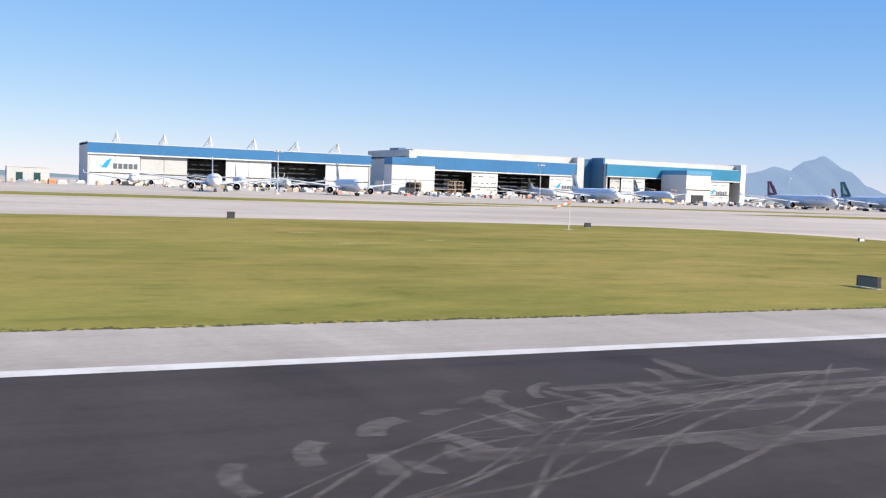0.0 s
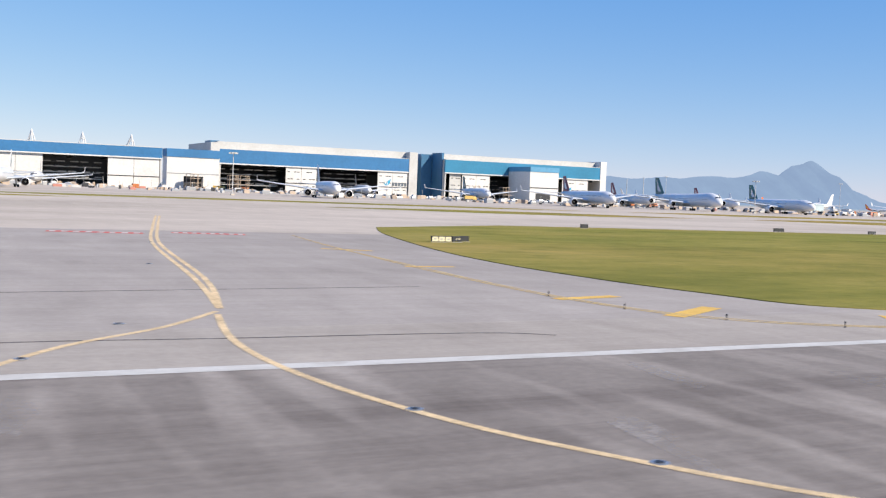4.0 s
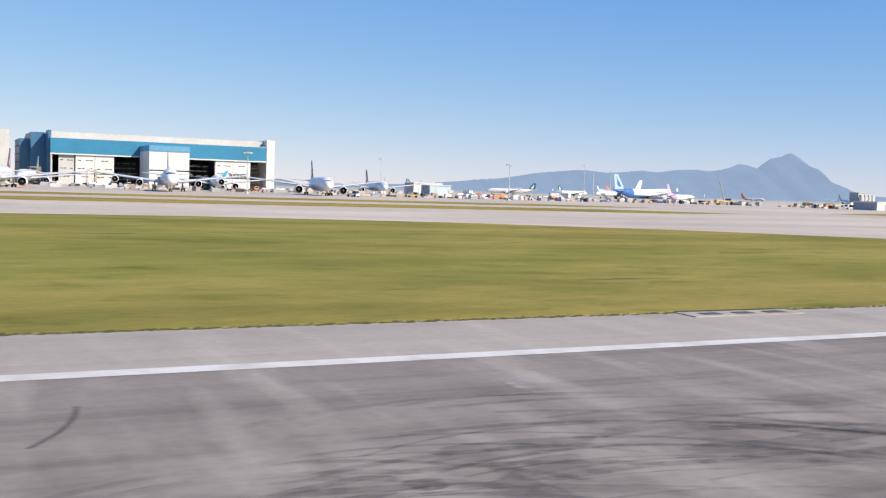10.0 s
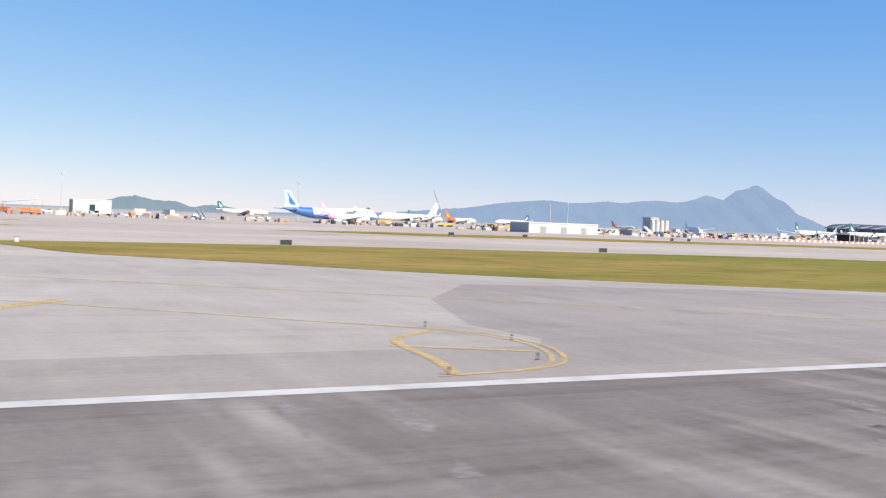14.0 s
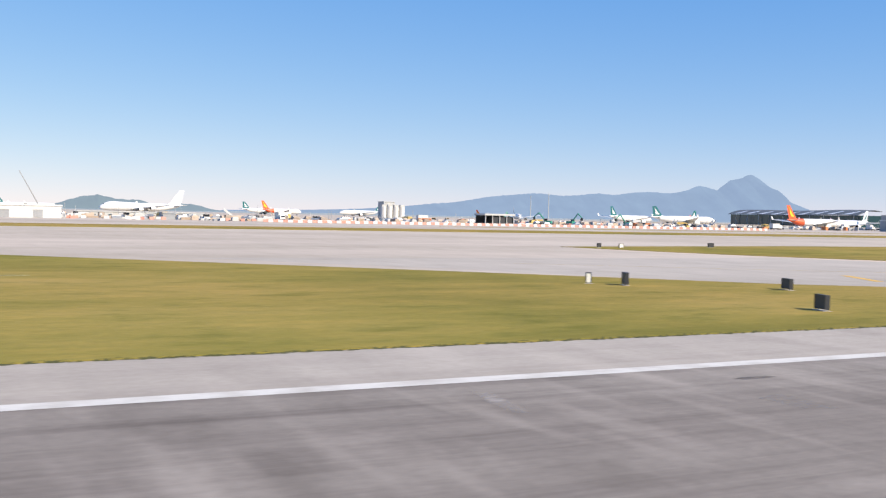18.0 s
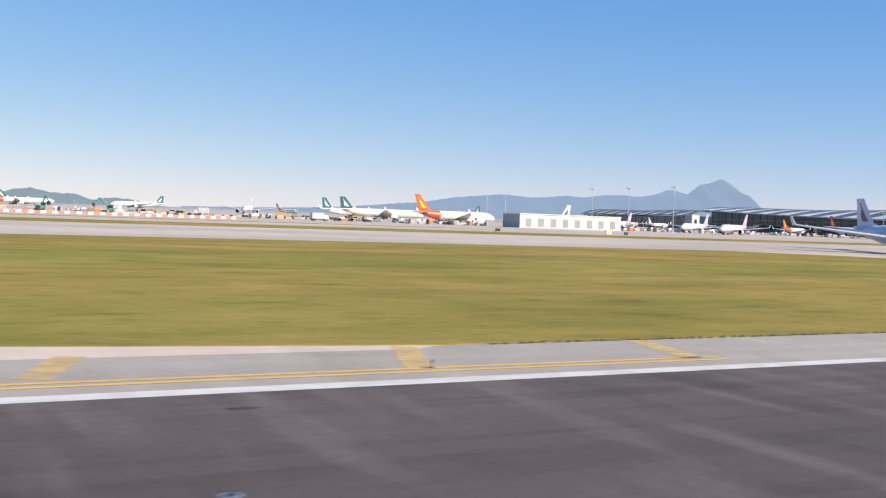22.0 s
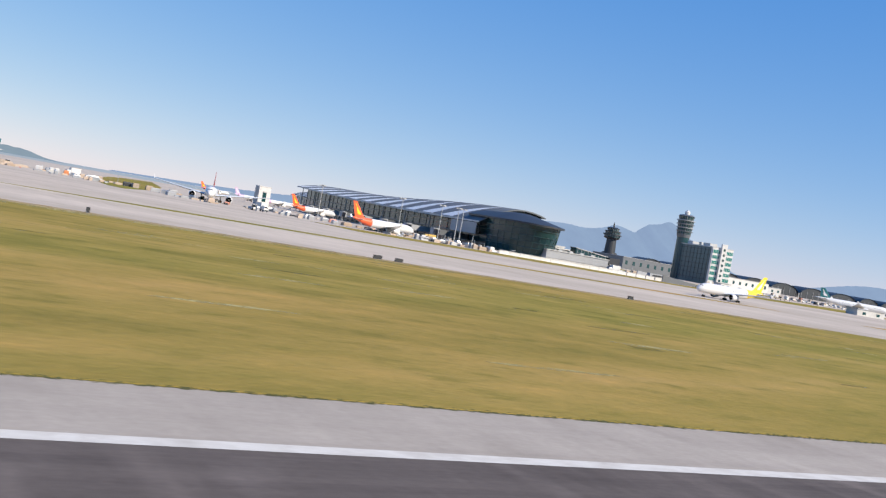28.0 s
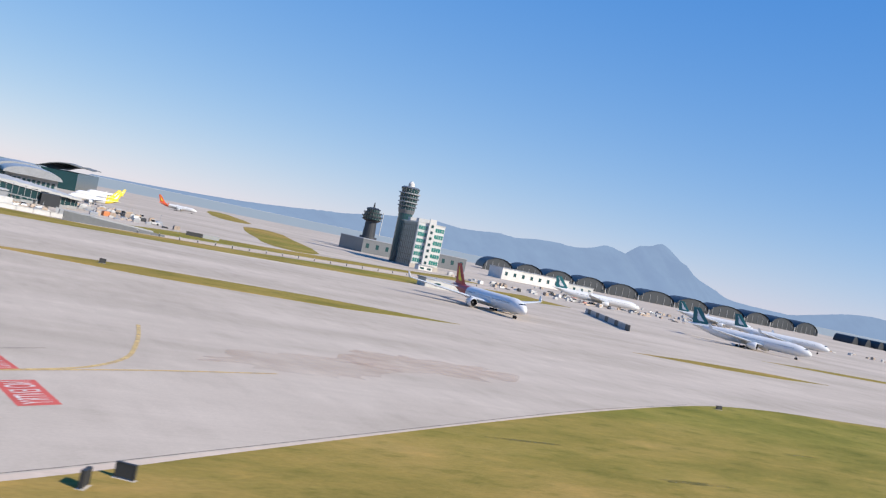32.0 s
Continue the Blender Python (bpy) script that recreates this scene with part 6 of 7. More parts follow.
rings = []
for i in range(25):
    s_at = 0.03 + 0.97 * i / 24
    pts = [(*on_axis(s_at, w), roof_height(s_at, w) - 0.75) for w in (wall_line, wall_line / 2, 5, HALF)]
    rings.append([(x, y, 0) for x, y, z in pts] + list(reversed(pts)))
part("glass_wall", Shape().loft(rings), M_DOME_GLASS, c, "dark curtain-glass wall")
for i in range(34):
    s_at = 0.03 + 0.97 * i / 33
    x, y = on_axis(s_at, wall_line - 0.15)
    part("mullion", Shape().box(x - 0.12, x + 0.12, y - 0.12, y + 0.12, 0, roof_height(s_at, wall_line) - 0.9), M_DARK, c)
rings = []
for i in range(37):
    s_at = 0.02 + 1.0 * i / 36
    line = [-EAVE + (EAVE + HALF + 1) * k / 16 for k in range(17)]
    top = [(*on_axis(s_at, w), roof_height(s_at, w)) for w in line]
    rings.append(top + [(x, y, z - 0.7) for x, y, z in reversed(top)])
part("roof", Shape().loft(rings), M_ROOF_SHEET, c, "wavy grey metal roof", smooth=True)
for i in range(12):
    s_at = 0.12 + i * 0.078
    strip = Shape()
    for k in range(8):
        w0, w1 = -EAVE + 0.4 + 2.4 * k, -EAVE + 0.4 + 2.4 * (k + 1)
        f0, f1 = 0.046 * (1 - 0.9 * k / 8), 0.046 * (1 - 0.9 * (k + 1) / 8)
        d0, d1 = -0.0075 * k, -0.0075 * (k + 1)
        strip.quad(*[(*on_axis(s_at + q, w), roof_height(s_at + q, w) + 0.14) for q, w in ((d0, w0), (d0 + f0, w0), (d1 + f1, w1), (d1, w1))])
    part("skylight", strip, M_SKYLIGHT, c, "pale slanted skylight strip")
eave = Shape()
for i in range(24):
    s0, s1 = 0.02 + i / 24, 0.02 + (i + 1) / 24
    a, b = (*on_axis(s0, -EAVE - 0.05), roof_height(s0, -EAVE)), (*on_axis(s1, -EAVE - 0.05), roof_height(s1, -EAVE))
    eave.quad((a[0], a[1], a[2] - 0.75), (b[0], b[1], b[2] - 0.75), (b[0], b[1], b[2] + 0.1), (a[0], a[1], a[2] + 0.1))
part("eave_trim", eave, M_OFFWHITE, c, "pale roof edge")


def end_dome():
    """Domed roof whose plan follows the rounded glass end."""
    rings = []
    for i in range(17):
        s = -0.0876 + 0.163 * i / 16
        wide = (HALF + 1.2) * math.sqrt(max(0.03, 1 - (min(0, s) / 0.09) ** 2))
        zc = 16.8 + 1.4 * math.sin(math.pi / 2 * min(1, i / 11))
        top = [(*on_axis(s, -wide + 2 * wide * k / 12), zc + 5.4 * min(1, 0.35 + i / 12) * math.cos((-wide + 2 * wide * k / 12) / (HALF + 2.4) * 1.5)) for k in range(13)]
        rings.append(top + [(x, y, z - 0.9) for x, y, z in reversed(top)])
    return Shape().loft(rings)


part("end_roof", end_dome(), M_ROOF_DARK, c, "domed dark roof over the glass end", smooth=True)
for i in range(9):
    x, y = on_axis(0.10 + i * 0.11, -EAVE + 1.5)
    part("column", Shape().tube((x, y, 0), (x, y, roof_height(0.10 + i * 0.11, -EAVE + 1.5) - 0.5), 0.4, 0.35), M_ROOF, c)
pa, pb = on_axis(0.03, -EAVE + 0.5), on_axis(0.12, -EAVE + 0.5)
part("screen_panel", Shape().slab([pa, (pa[0] + 0.4, pa[1]), (pb[0] + 0.4, pb[1]), pb], 8.6, 14.6), M_GREY, c, "light grey louvred screen panel")
for i in range(8):
    s_at = 0.10 + i * 0.11
    a, b = on_axis(s_at, wall_line), on_axis(s_at - 0.03, -HALF - 20)
    br = thing("jet_bridge", "grey and white boarding bridge beside the concourse", "boarding bridge")
    d = (Vector(b) - Vector(a)).normalized()
    nn = Vector((-d.y, d.x)) * 1.8
    part("tunnel", Shape().slab([tuple(Vector(a) - nn), tuple(Vector(b) - nn), tuple(Vector(b) + nn), tuple(Vector(a) + nn)], 4.6, 7.6), M_GREY if i % 2 else M_ROOF, br)
    part("rotunda", Shape().tube((*b, 4.2), (*b, 8), 2.6, sides=12), M_GREY, br)
    part("leg", Shape().tube((*b, 0), (*b, 4.2), 0.6), M_STEEL, br)
    e = Vector(b) + d * 6 + Vector((3, -6))
    part("cab", Shape().slab([tuple(Vector(b) - nn * 0.8), tuple(e - nn * 0.8), tuple(e + nn * 0.8), tuple(Vector(b) + nn * 0.8)], 4.3, 7.3), M_DARK, br)
fc = thing("concourse", "far dark concourse with grey metal roof and pale skylights", "terminal")
B0, B1 = Vector((1966, 950)), Vector((2041, 1274))
bx = B1 - B0
bs = Vector((bx.y, -bx.x)).normalized()


def far_axis(s, w):
    p = B0 + bx * s + bs * w
    return p.x, p.y


def far_roof(s, w):
    return 17.5 + 7.0 * math.sin(math.pi / 2 * (w + 20) / 26) + 0.7 * math.sin(9 * s)


part("glass_wall", Shape().loft([[(*far_axis(s, w), z) for w, z in ((-15, 0), (16, 0), (16, 17.0), (-15, 17.0))] for s in (0.0, 0.5, 1.0)]), M_DOME_GLASS, fc, "dark curtain-glass wall")
part("roof", Shape().loft([[(*far_axis(k / 12, w), far_roof(k / 12, w)) for w in (-20, -14, -8, -2, 6, 17)] + [(*far_axis(k / 12, w), far_roof(k / 12, w) - 0.7) for w in (17, 6, -2, -8, -14, -20)] for k in range(13)]), M_ROOF_SHEET, fc, "grey metal roof")
for k in range(9):
    s0 = 0.06 + 0.105 * k
    part("skylight", Shape().quad(*[(*far_axis(s0 + q, w), far_roof(s0 + q, w) + 0.3) for q, w in ((0, -19.8), (0.045, -19.8), (-0.02, -8), (-0.035, -8))]), M_SKYLIGHT, fc, "pale slanted skylight strip")
for k in range(16):
    x, y = far_axis(0.02 + 0.064 * k, -15.1)
    part("mullion", Shape().box(x - 0.15, x + 0.15, y - 0.15, y + 0.15, 0, 16.9), M_ROOF, fc)
for k in range(10):
    x, y = far_axis(0.03 + 0.1 * k, -18.5)
    part("column", Shape().tube((x, y, 0), (x, y, 17), 0.4), M_OFFWHITE, fc)
# low service wing before the glass end, white below and grey above
b = thing("pier_building", "low grey and white service wing before the concourse end", "building")
part("wall", Shape().box(1836, 1875, 422, 434, 0, 3.4), M_WHITE, b)
part("upper_wall", Shape().box(1835.7, 1875.3, 421.7, 434.3, 3.4, 7.2), M_GREY, b)
part("parapet", Shape().box(1835.3, 1875.7, 421.3, 434.7, 7.2, 7.6), M_OFFWHITE, b)
for i in range(6):
    part("window", Shape().box(1855 + 2.4 * i, 1856.1 + 2.4 * i, 421.85, 421.97, 1.2, 2.8), M_GLASS_DARK, b)
part("door", Shape().box(1838, 1840.4, 421.8, 421.97, 0.2, 2.8), M_DARK, b)
for i in range(5):
    part("roof_unit", Shape().box(1839 + 7 * i, 1841.2 + 7 * i, 426, 428, 7.6, 8.4), M_STEEL, b)
b = thing("pier_building", "low white link roof beside the concourse end", "building")
part("wall", Shape().box(1858, 1872, 452, 466, 0, 8.6), M_GREY, b)
part("roof", Shape().box(1857.5, 1886, 451.5, 466.5, 8.6, 9.1), M_WHITE, b)
# glazed boarding bridge on legs
b = thing("glazed_bridge", "dark glazed boarding bridge on steel legs", "boarding bridge")
part("tunnel", Shape().loft([[(1868, y, 6.6), (1868, y, 10.6), (1889, y, 8.6), (1889, y, 5.4)] for y in (441, 446)]), M_DOME_GLASS, b)
part("roof", Shape().loft([[(1867.7, y, 10.62), (1867.7, y, 10.95), (1889.4, y, 8.95), (1889.4, y, 8.62)] for y in (440.5, 446.5)]), M_OFFWHITE, b)
part("sill", Shape().loft([[(1867.7, y, 6.2), (1867.7, y, 6.58), (1889.4, y, 5.38), (1889.4, y, 5.0)] for y in (440.5, 446.5)]), M_GREY, b)
for i in range(9):
    x = 1869 + 2.4 * i
    part("mullion", Shape().box(x - 0.1, x + 0.1, 440.8, 440.97, 6.5 - 0.057 * (x - 1868), 10.5 - 0.095 * (x - 1868)), M_GREY, b)
for x in (1870, 1879, 1888):
    for y in (441.6, 445.4):
        part("leg", Shape().tube((x, y, 0), (x, y, 5.6), 0.3), M_STEEL, b)
part("cab", Shape().box(1889.6, 1897, 439, 447, 3.6, 8.6), M_DARK, b)
part("cab_leg", Shape().tube((1893, 443.5, 0), (1893, 443.5, 3.6), 0.7), M_STEEL, b)
part("stair", Shape().loft([[(1897.1, y, 4.0), (1897.1, y, 5.0), (1903, y, 1.2), (1903, y, 0.2)] for y in (441, 443)]), M_STEEL, b)
# terraced gate wing: long pale roof edges over dark glazing
gb = thing("gate_building", "terraced gate wing with pale roof edges over dark glazing", "building")
for i in range(7):
    x0, x1, h = 1876 + 6 * i, 1882 + 6 * i, 10.4 - 0.6 * i
    y0, y1 = 474 + 9 * i, 650 - 4 * i
    w = part("wall", Shape().box(x0, x1, y0, y1, 0.0, h - 1.6), M_DOME_GLASS, gb)
    part("roof", Shape().box(x0 - 0.3, x1 + 1.4, y0 - 2.0, y1 + 1, h - 1.0, h), M_OFFWHITE, gb, "pale metal roof edge")
    part("plinth", Shape().box(x0 - 0.1, x1 + 0.1, y0 - 0.3, y0 - 0.02, 0.0, 2.6), M_GREY, w)
    part("eave", Shape().box(x0, x1 + 0.5, y0 - 0.6, y1, h - 1.58, h - 1.02), M_DARK, w)
    for k in range(3):
        part("mullion", Shape().box(x0 + 0.8 + 2.0 * k, x0 + 1.0 + 2.0 * k, y0 - 0.2, y0 - 0.02, 2.7, h - 1.7), M_GREY, w)
# silver barrel roofs over the far side of the concourse
M_SILVER = worn("silver_roof_sheet", (0.42, 0.43, 0.44), 0.34, 0.35, amount=0.3, scale=0.05)
hall = thing("gate_hall", "long gate hall under silver barrel roofs", "building")
part("wall", Shape().box(1896, 1926, 660, 830, 0, 11), M_GREY, hall)
for y0, y1, lift in ((656, 712, 0.0), (714, 772, 1.6), (774, 834, 0.4)):
    arc_ring = [(1911 - 17 * math.cos(math.pi * k / 14), 11 + lift + 5.2 * math.sin(math.pi * k / 14)) for k in range(15)]
    part("barrel_roof", Shape().loft([[(x, y0 + (y1 - y0) * q / 6, z + 0.9 * math.sin(math.pi * q / 6)) for x, z in arc_ring] for q in range(7)]), M_SILVER, hall, "silver barrel roof", smooth=True)
for i in range(10):
    part("window", Shape().box(1897.5 + 2.8 * i, 1899.3 + 2.8 * i, 659.8, 659.97, 3, 9), M_GLASS_DARK, hall)
# white perimeter wall, sunken road and its portal
pw = thing("perimeter_wall", "long low white concrete wall along the service road", "wall")
for i in range(18):
    x = 1800 + 6 * i
    y = 409 + (0 if x < 1870 else -0.06 * (x - 1870))
    part("panel", Shape().box(x, x + 5.85, y, y + 0.5, 1.0, 2.9), M_WHITE, pw)
    part("coping", Shape().box(x - 0.05, x + 5.9, y - 0.12, y + 0.62, 2.9, 3.1), M_OFFWHITE, pw)
road = curve([(1908, 408), (1940, 418), (1975, 435), (2015, 459), (2060, 483), (2110, 511), (2180, 546)], 4)
stripe("service_road", road, 13, 1.345, M_PINK, "pale concrete service road between grass strips")
up = thing("underpass_portal", "dark grey road underpass portal with sloping walls", "portal")
part("headwall", Shape().box(1893, 1906, 408.6, 411, 1.0, 4.6), M_GREY, up)
# dark panel on the solid headwall paints the tunnel mouth's shade
part("shade_panel", Shape().box(1895, 1904.5, 408.3, 408.56, 1.0, 4.0), M_DARK, up)
for y in (398.5, 418.5):
    part("side_wall", Shape().loft([[(1893, y, 1.0), (1893, y + 0.6, 1.0), (1893, y + 0.6, 4.8), (1893, y, 4.8)], [(1934, y + 12, 1.0), (1934, y + 12.6, 1.0), (1934, y + 12.6, 2.0), (1934, y + 12, 2.0)]]), M_GREY if y > 400 else M_ROOF, up)
bl = None
for i in range(22):
    x, y = road[min(len(road) - 1, 2 + i)]
    if bl is None:
        bl = thing("road_bollard", "small dark bollard beside the service road", "bollard", (x, y - 7.5, 0), group="road bollards")
        part("post", Shape().tube((0, 0, 0), (0, 0, 1.1), 0.22, 0.18), M_DARK, bl)
        part("cap", Shape().tube((0, 0, 1.1), (0, 0, 1.3), 0.3, 0.2), M_WHITE, bl)
    else:
        again(bl, (x, y - 7.5), 0, group="road bollards")
for x, y, t, n in ((2118, 342, 62.7, 14),):
    w = thing("blast_wall", "low dark grey blast wall along the service road", "wall", (x, y, 0), t)
    for i in range(n):
        part("panel", Shape().box(8 * i, 8 * i + 7.8, 0, 0.5, 0, 2.6), M_GREY if i % 3 else M_DARK, w)
# far terminal with a row of vaults
M_VAULT_GLASS = worn("smoked_vault_glass", (0.05, 0.055, 0.06), 0.35, amount=0.3, scale=0.05)
tv = thing("vaulted_terminal", "long dark terminal with a row of barrel-vaulted roofs", "terminal")
VX = [2570, 2621, 2673, 2729, 2788, 2852, 2925, 2997, 3076, 3135, 3193, 3250]
for i in range(len(VX) - 1):
    x0, x1 = VX[i] + 0.5, VX[i + 1] - 0.5
    mid, half = (x0 + x1) / 2, (x1 - x0) / 2
    front = [(mid - half * math.cos(math.pi * k / 12), 1215 + 0 * k, 4 + 16.5 * math.sin(math.pi * k / 12)) for k in range(13)]
    back = [(x + 22, y + 60, z) for x, y, z in front]
    s = Shape().loft([front, back], caps=False, closed=False)
    part("vault", s, M_ROOF_DARK, tv, "dark barrel-vault roof", smooth=True)
    g = part("glazed_end", Shape().poly([(p[0], p[1] + 2, p[2] - 0.4) for p in front] + [(front[-1][0], 1217, 0), (front[0][0], 1217, 0)]), M_VAULT_GLASS, tv)
    for k in range(5):
        xx = x0 + (x1 - x0) * (k + 0.5) / 5
        part("mullion", Shape().box(xx - 0.25, xx + 0.25, 1216.4, 1216.9, 0, 14), M_GREY, g)
    part("column", Shape().box(x1 - 3.5, x1 - 2.5, 1212, 1214, 0, 9), M_OFFWHITE, tv)
for i in range(7):
    x = 3265 + 17 * i
    part("small_vault", Shape().loft([[(x + 7 * math.cos(math.pi * k / 8), 1150 - 12 * i + d, 14 * math.sin(math.pi * k / 8)) for k in range(9)] for d in (0, 40)], True, False), M_ROOF_DARK, tv)

# hills in the distance, with their haze put in as a blue glow
def haze_glow_material(name, wood, air, share):
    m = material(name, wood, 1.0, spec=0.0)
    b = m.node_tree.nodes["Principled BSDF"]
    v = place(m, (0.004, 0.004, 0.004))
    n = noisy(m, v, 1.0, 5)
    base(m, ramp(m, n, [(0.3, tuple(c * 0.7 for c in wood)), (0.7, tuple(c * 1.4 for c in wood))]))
    # emission in the colour of the air paints haze over the slopes
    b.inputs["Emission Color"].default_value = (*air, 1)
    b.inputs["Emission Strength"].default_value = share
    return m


M_HILL = haze_glow_material("haze_glow_hillside", (0.022, 0.032, 0.034), (0.205, 0.278, 0.415), 1.0)
M_HILL_NEAR = haze_glow_material("haze_glow_near_hillside", (0.035, 0.050, 0.042), (0.175, 0.225, 0.295), 0.95)


def hills(label, ridge, depth, seed, mat, rough=1.0):
    """ridge: (x, y, height) along the crest."""
    crest = curve(ridge, 16)
    n = len(crest)
    s = Shape()
    for j in range(15):
        f = j / 14 * 2 - 1
        for i, (x, y, z) in enumerate(crest):
            k = (1 - abs(f)) ** 0.85
            wob = noise.noise((x * 0.0035, f * 3 + seed, seed)) * 0.30 + noise.noise((x * 0.011, f * 7, seed)) * 0.13
            lump = noise.noise((x * 0.02, seed, 2.0)) * 6 * rough + noise.noise((x * 0.06, seed, 5.0)) * 2.5 * rough
            zz = max(z * k * (1 + wob * (1 - k) * 2.2) + lump * k * min(1, z / 60), -2)
            s.v.append((x, y + f * depth * (0.4 + z / 380), zz - 3 * (1 - k)))
    for j in range(14):
        for i in range(n - 1):
            a0 = j * n + i
            s.f.append((a0, a0 + 1, a0 + 1 + n, a0 + n))
            s.m.append(0)
    return thing("mountain_range", label, "mountain", kind="structure", shape=s, mats=mat, smooth=True)


RIDGE = [(3500, 8), (4200, 23), (4900, 50), (5400, 88), (5750, 124), (6050, 150), (6450, 215), (6750, 246), (7080, 272), (7380, 256), (7620, 266), (7900, 294), (8150, 286), (8400, 318), (8700, 335), (8950, 328),
         (9200, 365), (9420, 430), (9620, 405), (9740, 395), (9900, 508), (10080, 545), (10250, 600), (10400, 552), (10530, 482), (10760, 360), (10980, 265), (11250, 190), (11500, 112), (11900, 84), (12600, 74)]
RANGE_Y = 9819


def crest(x, z):
    """A crest point; the eastern tail of the range bends nearer."""
    k = 1 if x < 10900 else 1 - (x - 10900) * 0.00003
    return (1700 + (x - 1700) * k, RANGE_Y * k, z * k)


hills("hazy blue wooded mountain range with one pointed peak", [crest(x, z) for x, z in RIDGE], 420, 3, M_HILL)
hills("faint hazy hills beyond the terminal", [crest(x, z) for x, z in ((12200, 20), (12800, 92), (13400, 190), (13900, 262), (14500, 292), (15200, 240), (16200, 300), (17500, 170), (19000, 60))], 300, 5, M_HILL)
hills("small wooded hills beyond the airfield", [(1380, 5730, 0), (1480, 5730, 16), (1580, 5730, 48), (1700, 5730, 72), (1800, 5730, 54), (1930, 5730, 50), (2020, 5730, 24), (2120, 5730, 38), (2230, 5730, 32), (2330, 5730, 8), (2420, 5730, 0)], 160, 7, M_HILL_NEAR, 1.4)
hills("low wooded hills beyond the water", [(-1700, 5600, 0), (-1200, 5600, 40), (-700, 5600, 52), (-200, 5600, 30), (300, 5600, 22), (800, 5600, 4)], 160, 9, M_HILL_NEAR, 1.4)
for x, z in ((5990, 250), (6230, 285)):
    cx0, cy0, cz0 = crest(x + 1000, z)
    ch = thing("chimney", "tall pale power-station chimney far off", "chimney", (876 + (cx0 - 876) * 0.65, 6400, -4.3))
    part("shaft", Shape().tube((0, 0, 0), (0, 0, cz0 * 0.65), 3.6, 2.8, 12), M_OFFWHITE, ch)

# ---- buildings, vehicles and clutter of the apron belt ----
M_PALE = worn("pale_blue_grey_sheet", (0.50, 0.60, 0.62), 0.6, amount=0.3, scale=0.1)


def shed(label, x0, x1, y0, y1, h, wall, openings=0, shaded_side=True, glass=None):
    b = thing("airfield_building", label, "building")
    part("wall", Shape().box(x0, x1, y0, y1, 0, h), wall, b)
    part("parapet", Shape().box(x0 - 0.25, x1 + 0.25, y0 - 0.25, y1 + 0.25, h, h + 0.5), wall, b)
    # grey sheet over the west wall paints that side's shade
    if shaded_side:
        part("side_wall", Shape().box(x0 - 0.15, x0 - 0.01, y0 + 0.2, y1 - 0.2, 0, h - 0.2), M_GREY, b)
    for i in range(openings):
        xx = x0 + (x1 - x0) * (i + 0.7) / (openings + 0.4)
        w = part("window", Shape().box(xx - 1.6, xx + 1.6, y0 - 0.1, y0 - 0.01, h * 0.25, h * 0.72), glass or M_GLASS_DARK, b)
        part("frame", Shape().box(xx - 1.8, xx + 1.8, y0 - 0.2, y0 - 0.101, h * 0.72, h * 0.78), M_OFFWHITE, w)
    return b


shed("low white airfield building with two doorways", 851, 889, 392, 408, 5.6, M_WHITE, 3, True, M_GREY)
shed("long white airfield building with a row of openings", 1378, 1440, 430, 446, 8.0, M_WHITE, 8, True, M_GREY)
shed("small white cabin building on the apron", 620, 632, 470, 480, 7, M_PALE, 0)
shed("small grey box building on the apron", 931, 936, 420, 427, 3.6, M_GREY, 0)
shed("long low grey-white storage row", 905, 960, 470, 478, 3.6, M_OFFWHITE, 6)
shed("white walled plant building", 1131, 1139, 652, 662, 13.5, M_OFFWHITE, 3)
shed("white walled plant building", 1141, 1147, 654, 664, 10.5, M_OFFWHITE, 2)
shed("small white building near the hangar", 30, 50, 556, 566, 9, M_OFFWHITE, 2)
shed("white block building beyond the apron", 690, 712, 640, 655, 9, M_WHITE, 1)
shed("grey and white tower block beyond the stands", 1812, 1822, 796, 806, 16, M_WHITE, 1)
si = thing("silo_plant", "cluster of pale silos of a batching plant", "plant")
for i in range(4):
    part("silo", Shape().tube((1128 + 4.6 * i, 646, 3), (1128 + 4.6 * i, 646, 10.4), 2.0, sides=12).tube((1128 + 4.6 * i, 646, 3), (1128 + 4.6 * i, 646, -0.1), 2.0, 0.5, 12), M_WHITE, si)
    part("hood", Shape().box(1126.4 + 4.6 * i, 1129.6 + 4.6 * i, 644.6, 647.4, 10.4, 11.8), M_OFFWHITE, si)
ds = thing("open_shed", "open dark shed with flat pale roof on posts", "shed")
part("roof", Shape().box(1071, 1087, 404, 414, 5.8, 6.6), M_OFFWHITE, ds)
part("back_wall", Shape().box(1071.5, 1086.5, 413, 413.6, 0, 5.8), M_DARK, ds)
part("side_wall", Shape().box(1076, 1086.5, 405, 405.4, 0.4, 5.2), M_DARK, ds)
for i in range(5):
    part("post", Shape().tube((1071.6 + 3.7 * i, 404.6, 0), (1071.6 + 3.7 * i, 404.6, 5.8), 0.25), M_OFFWHITE, ds)


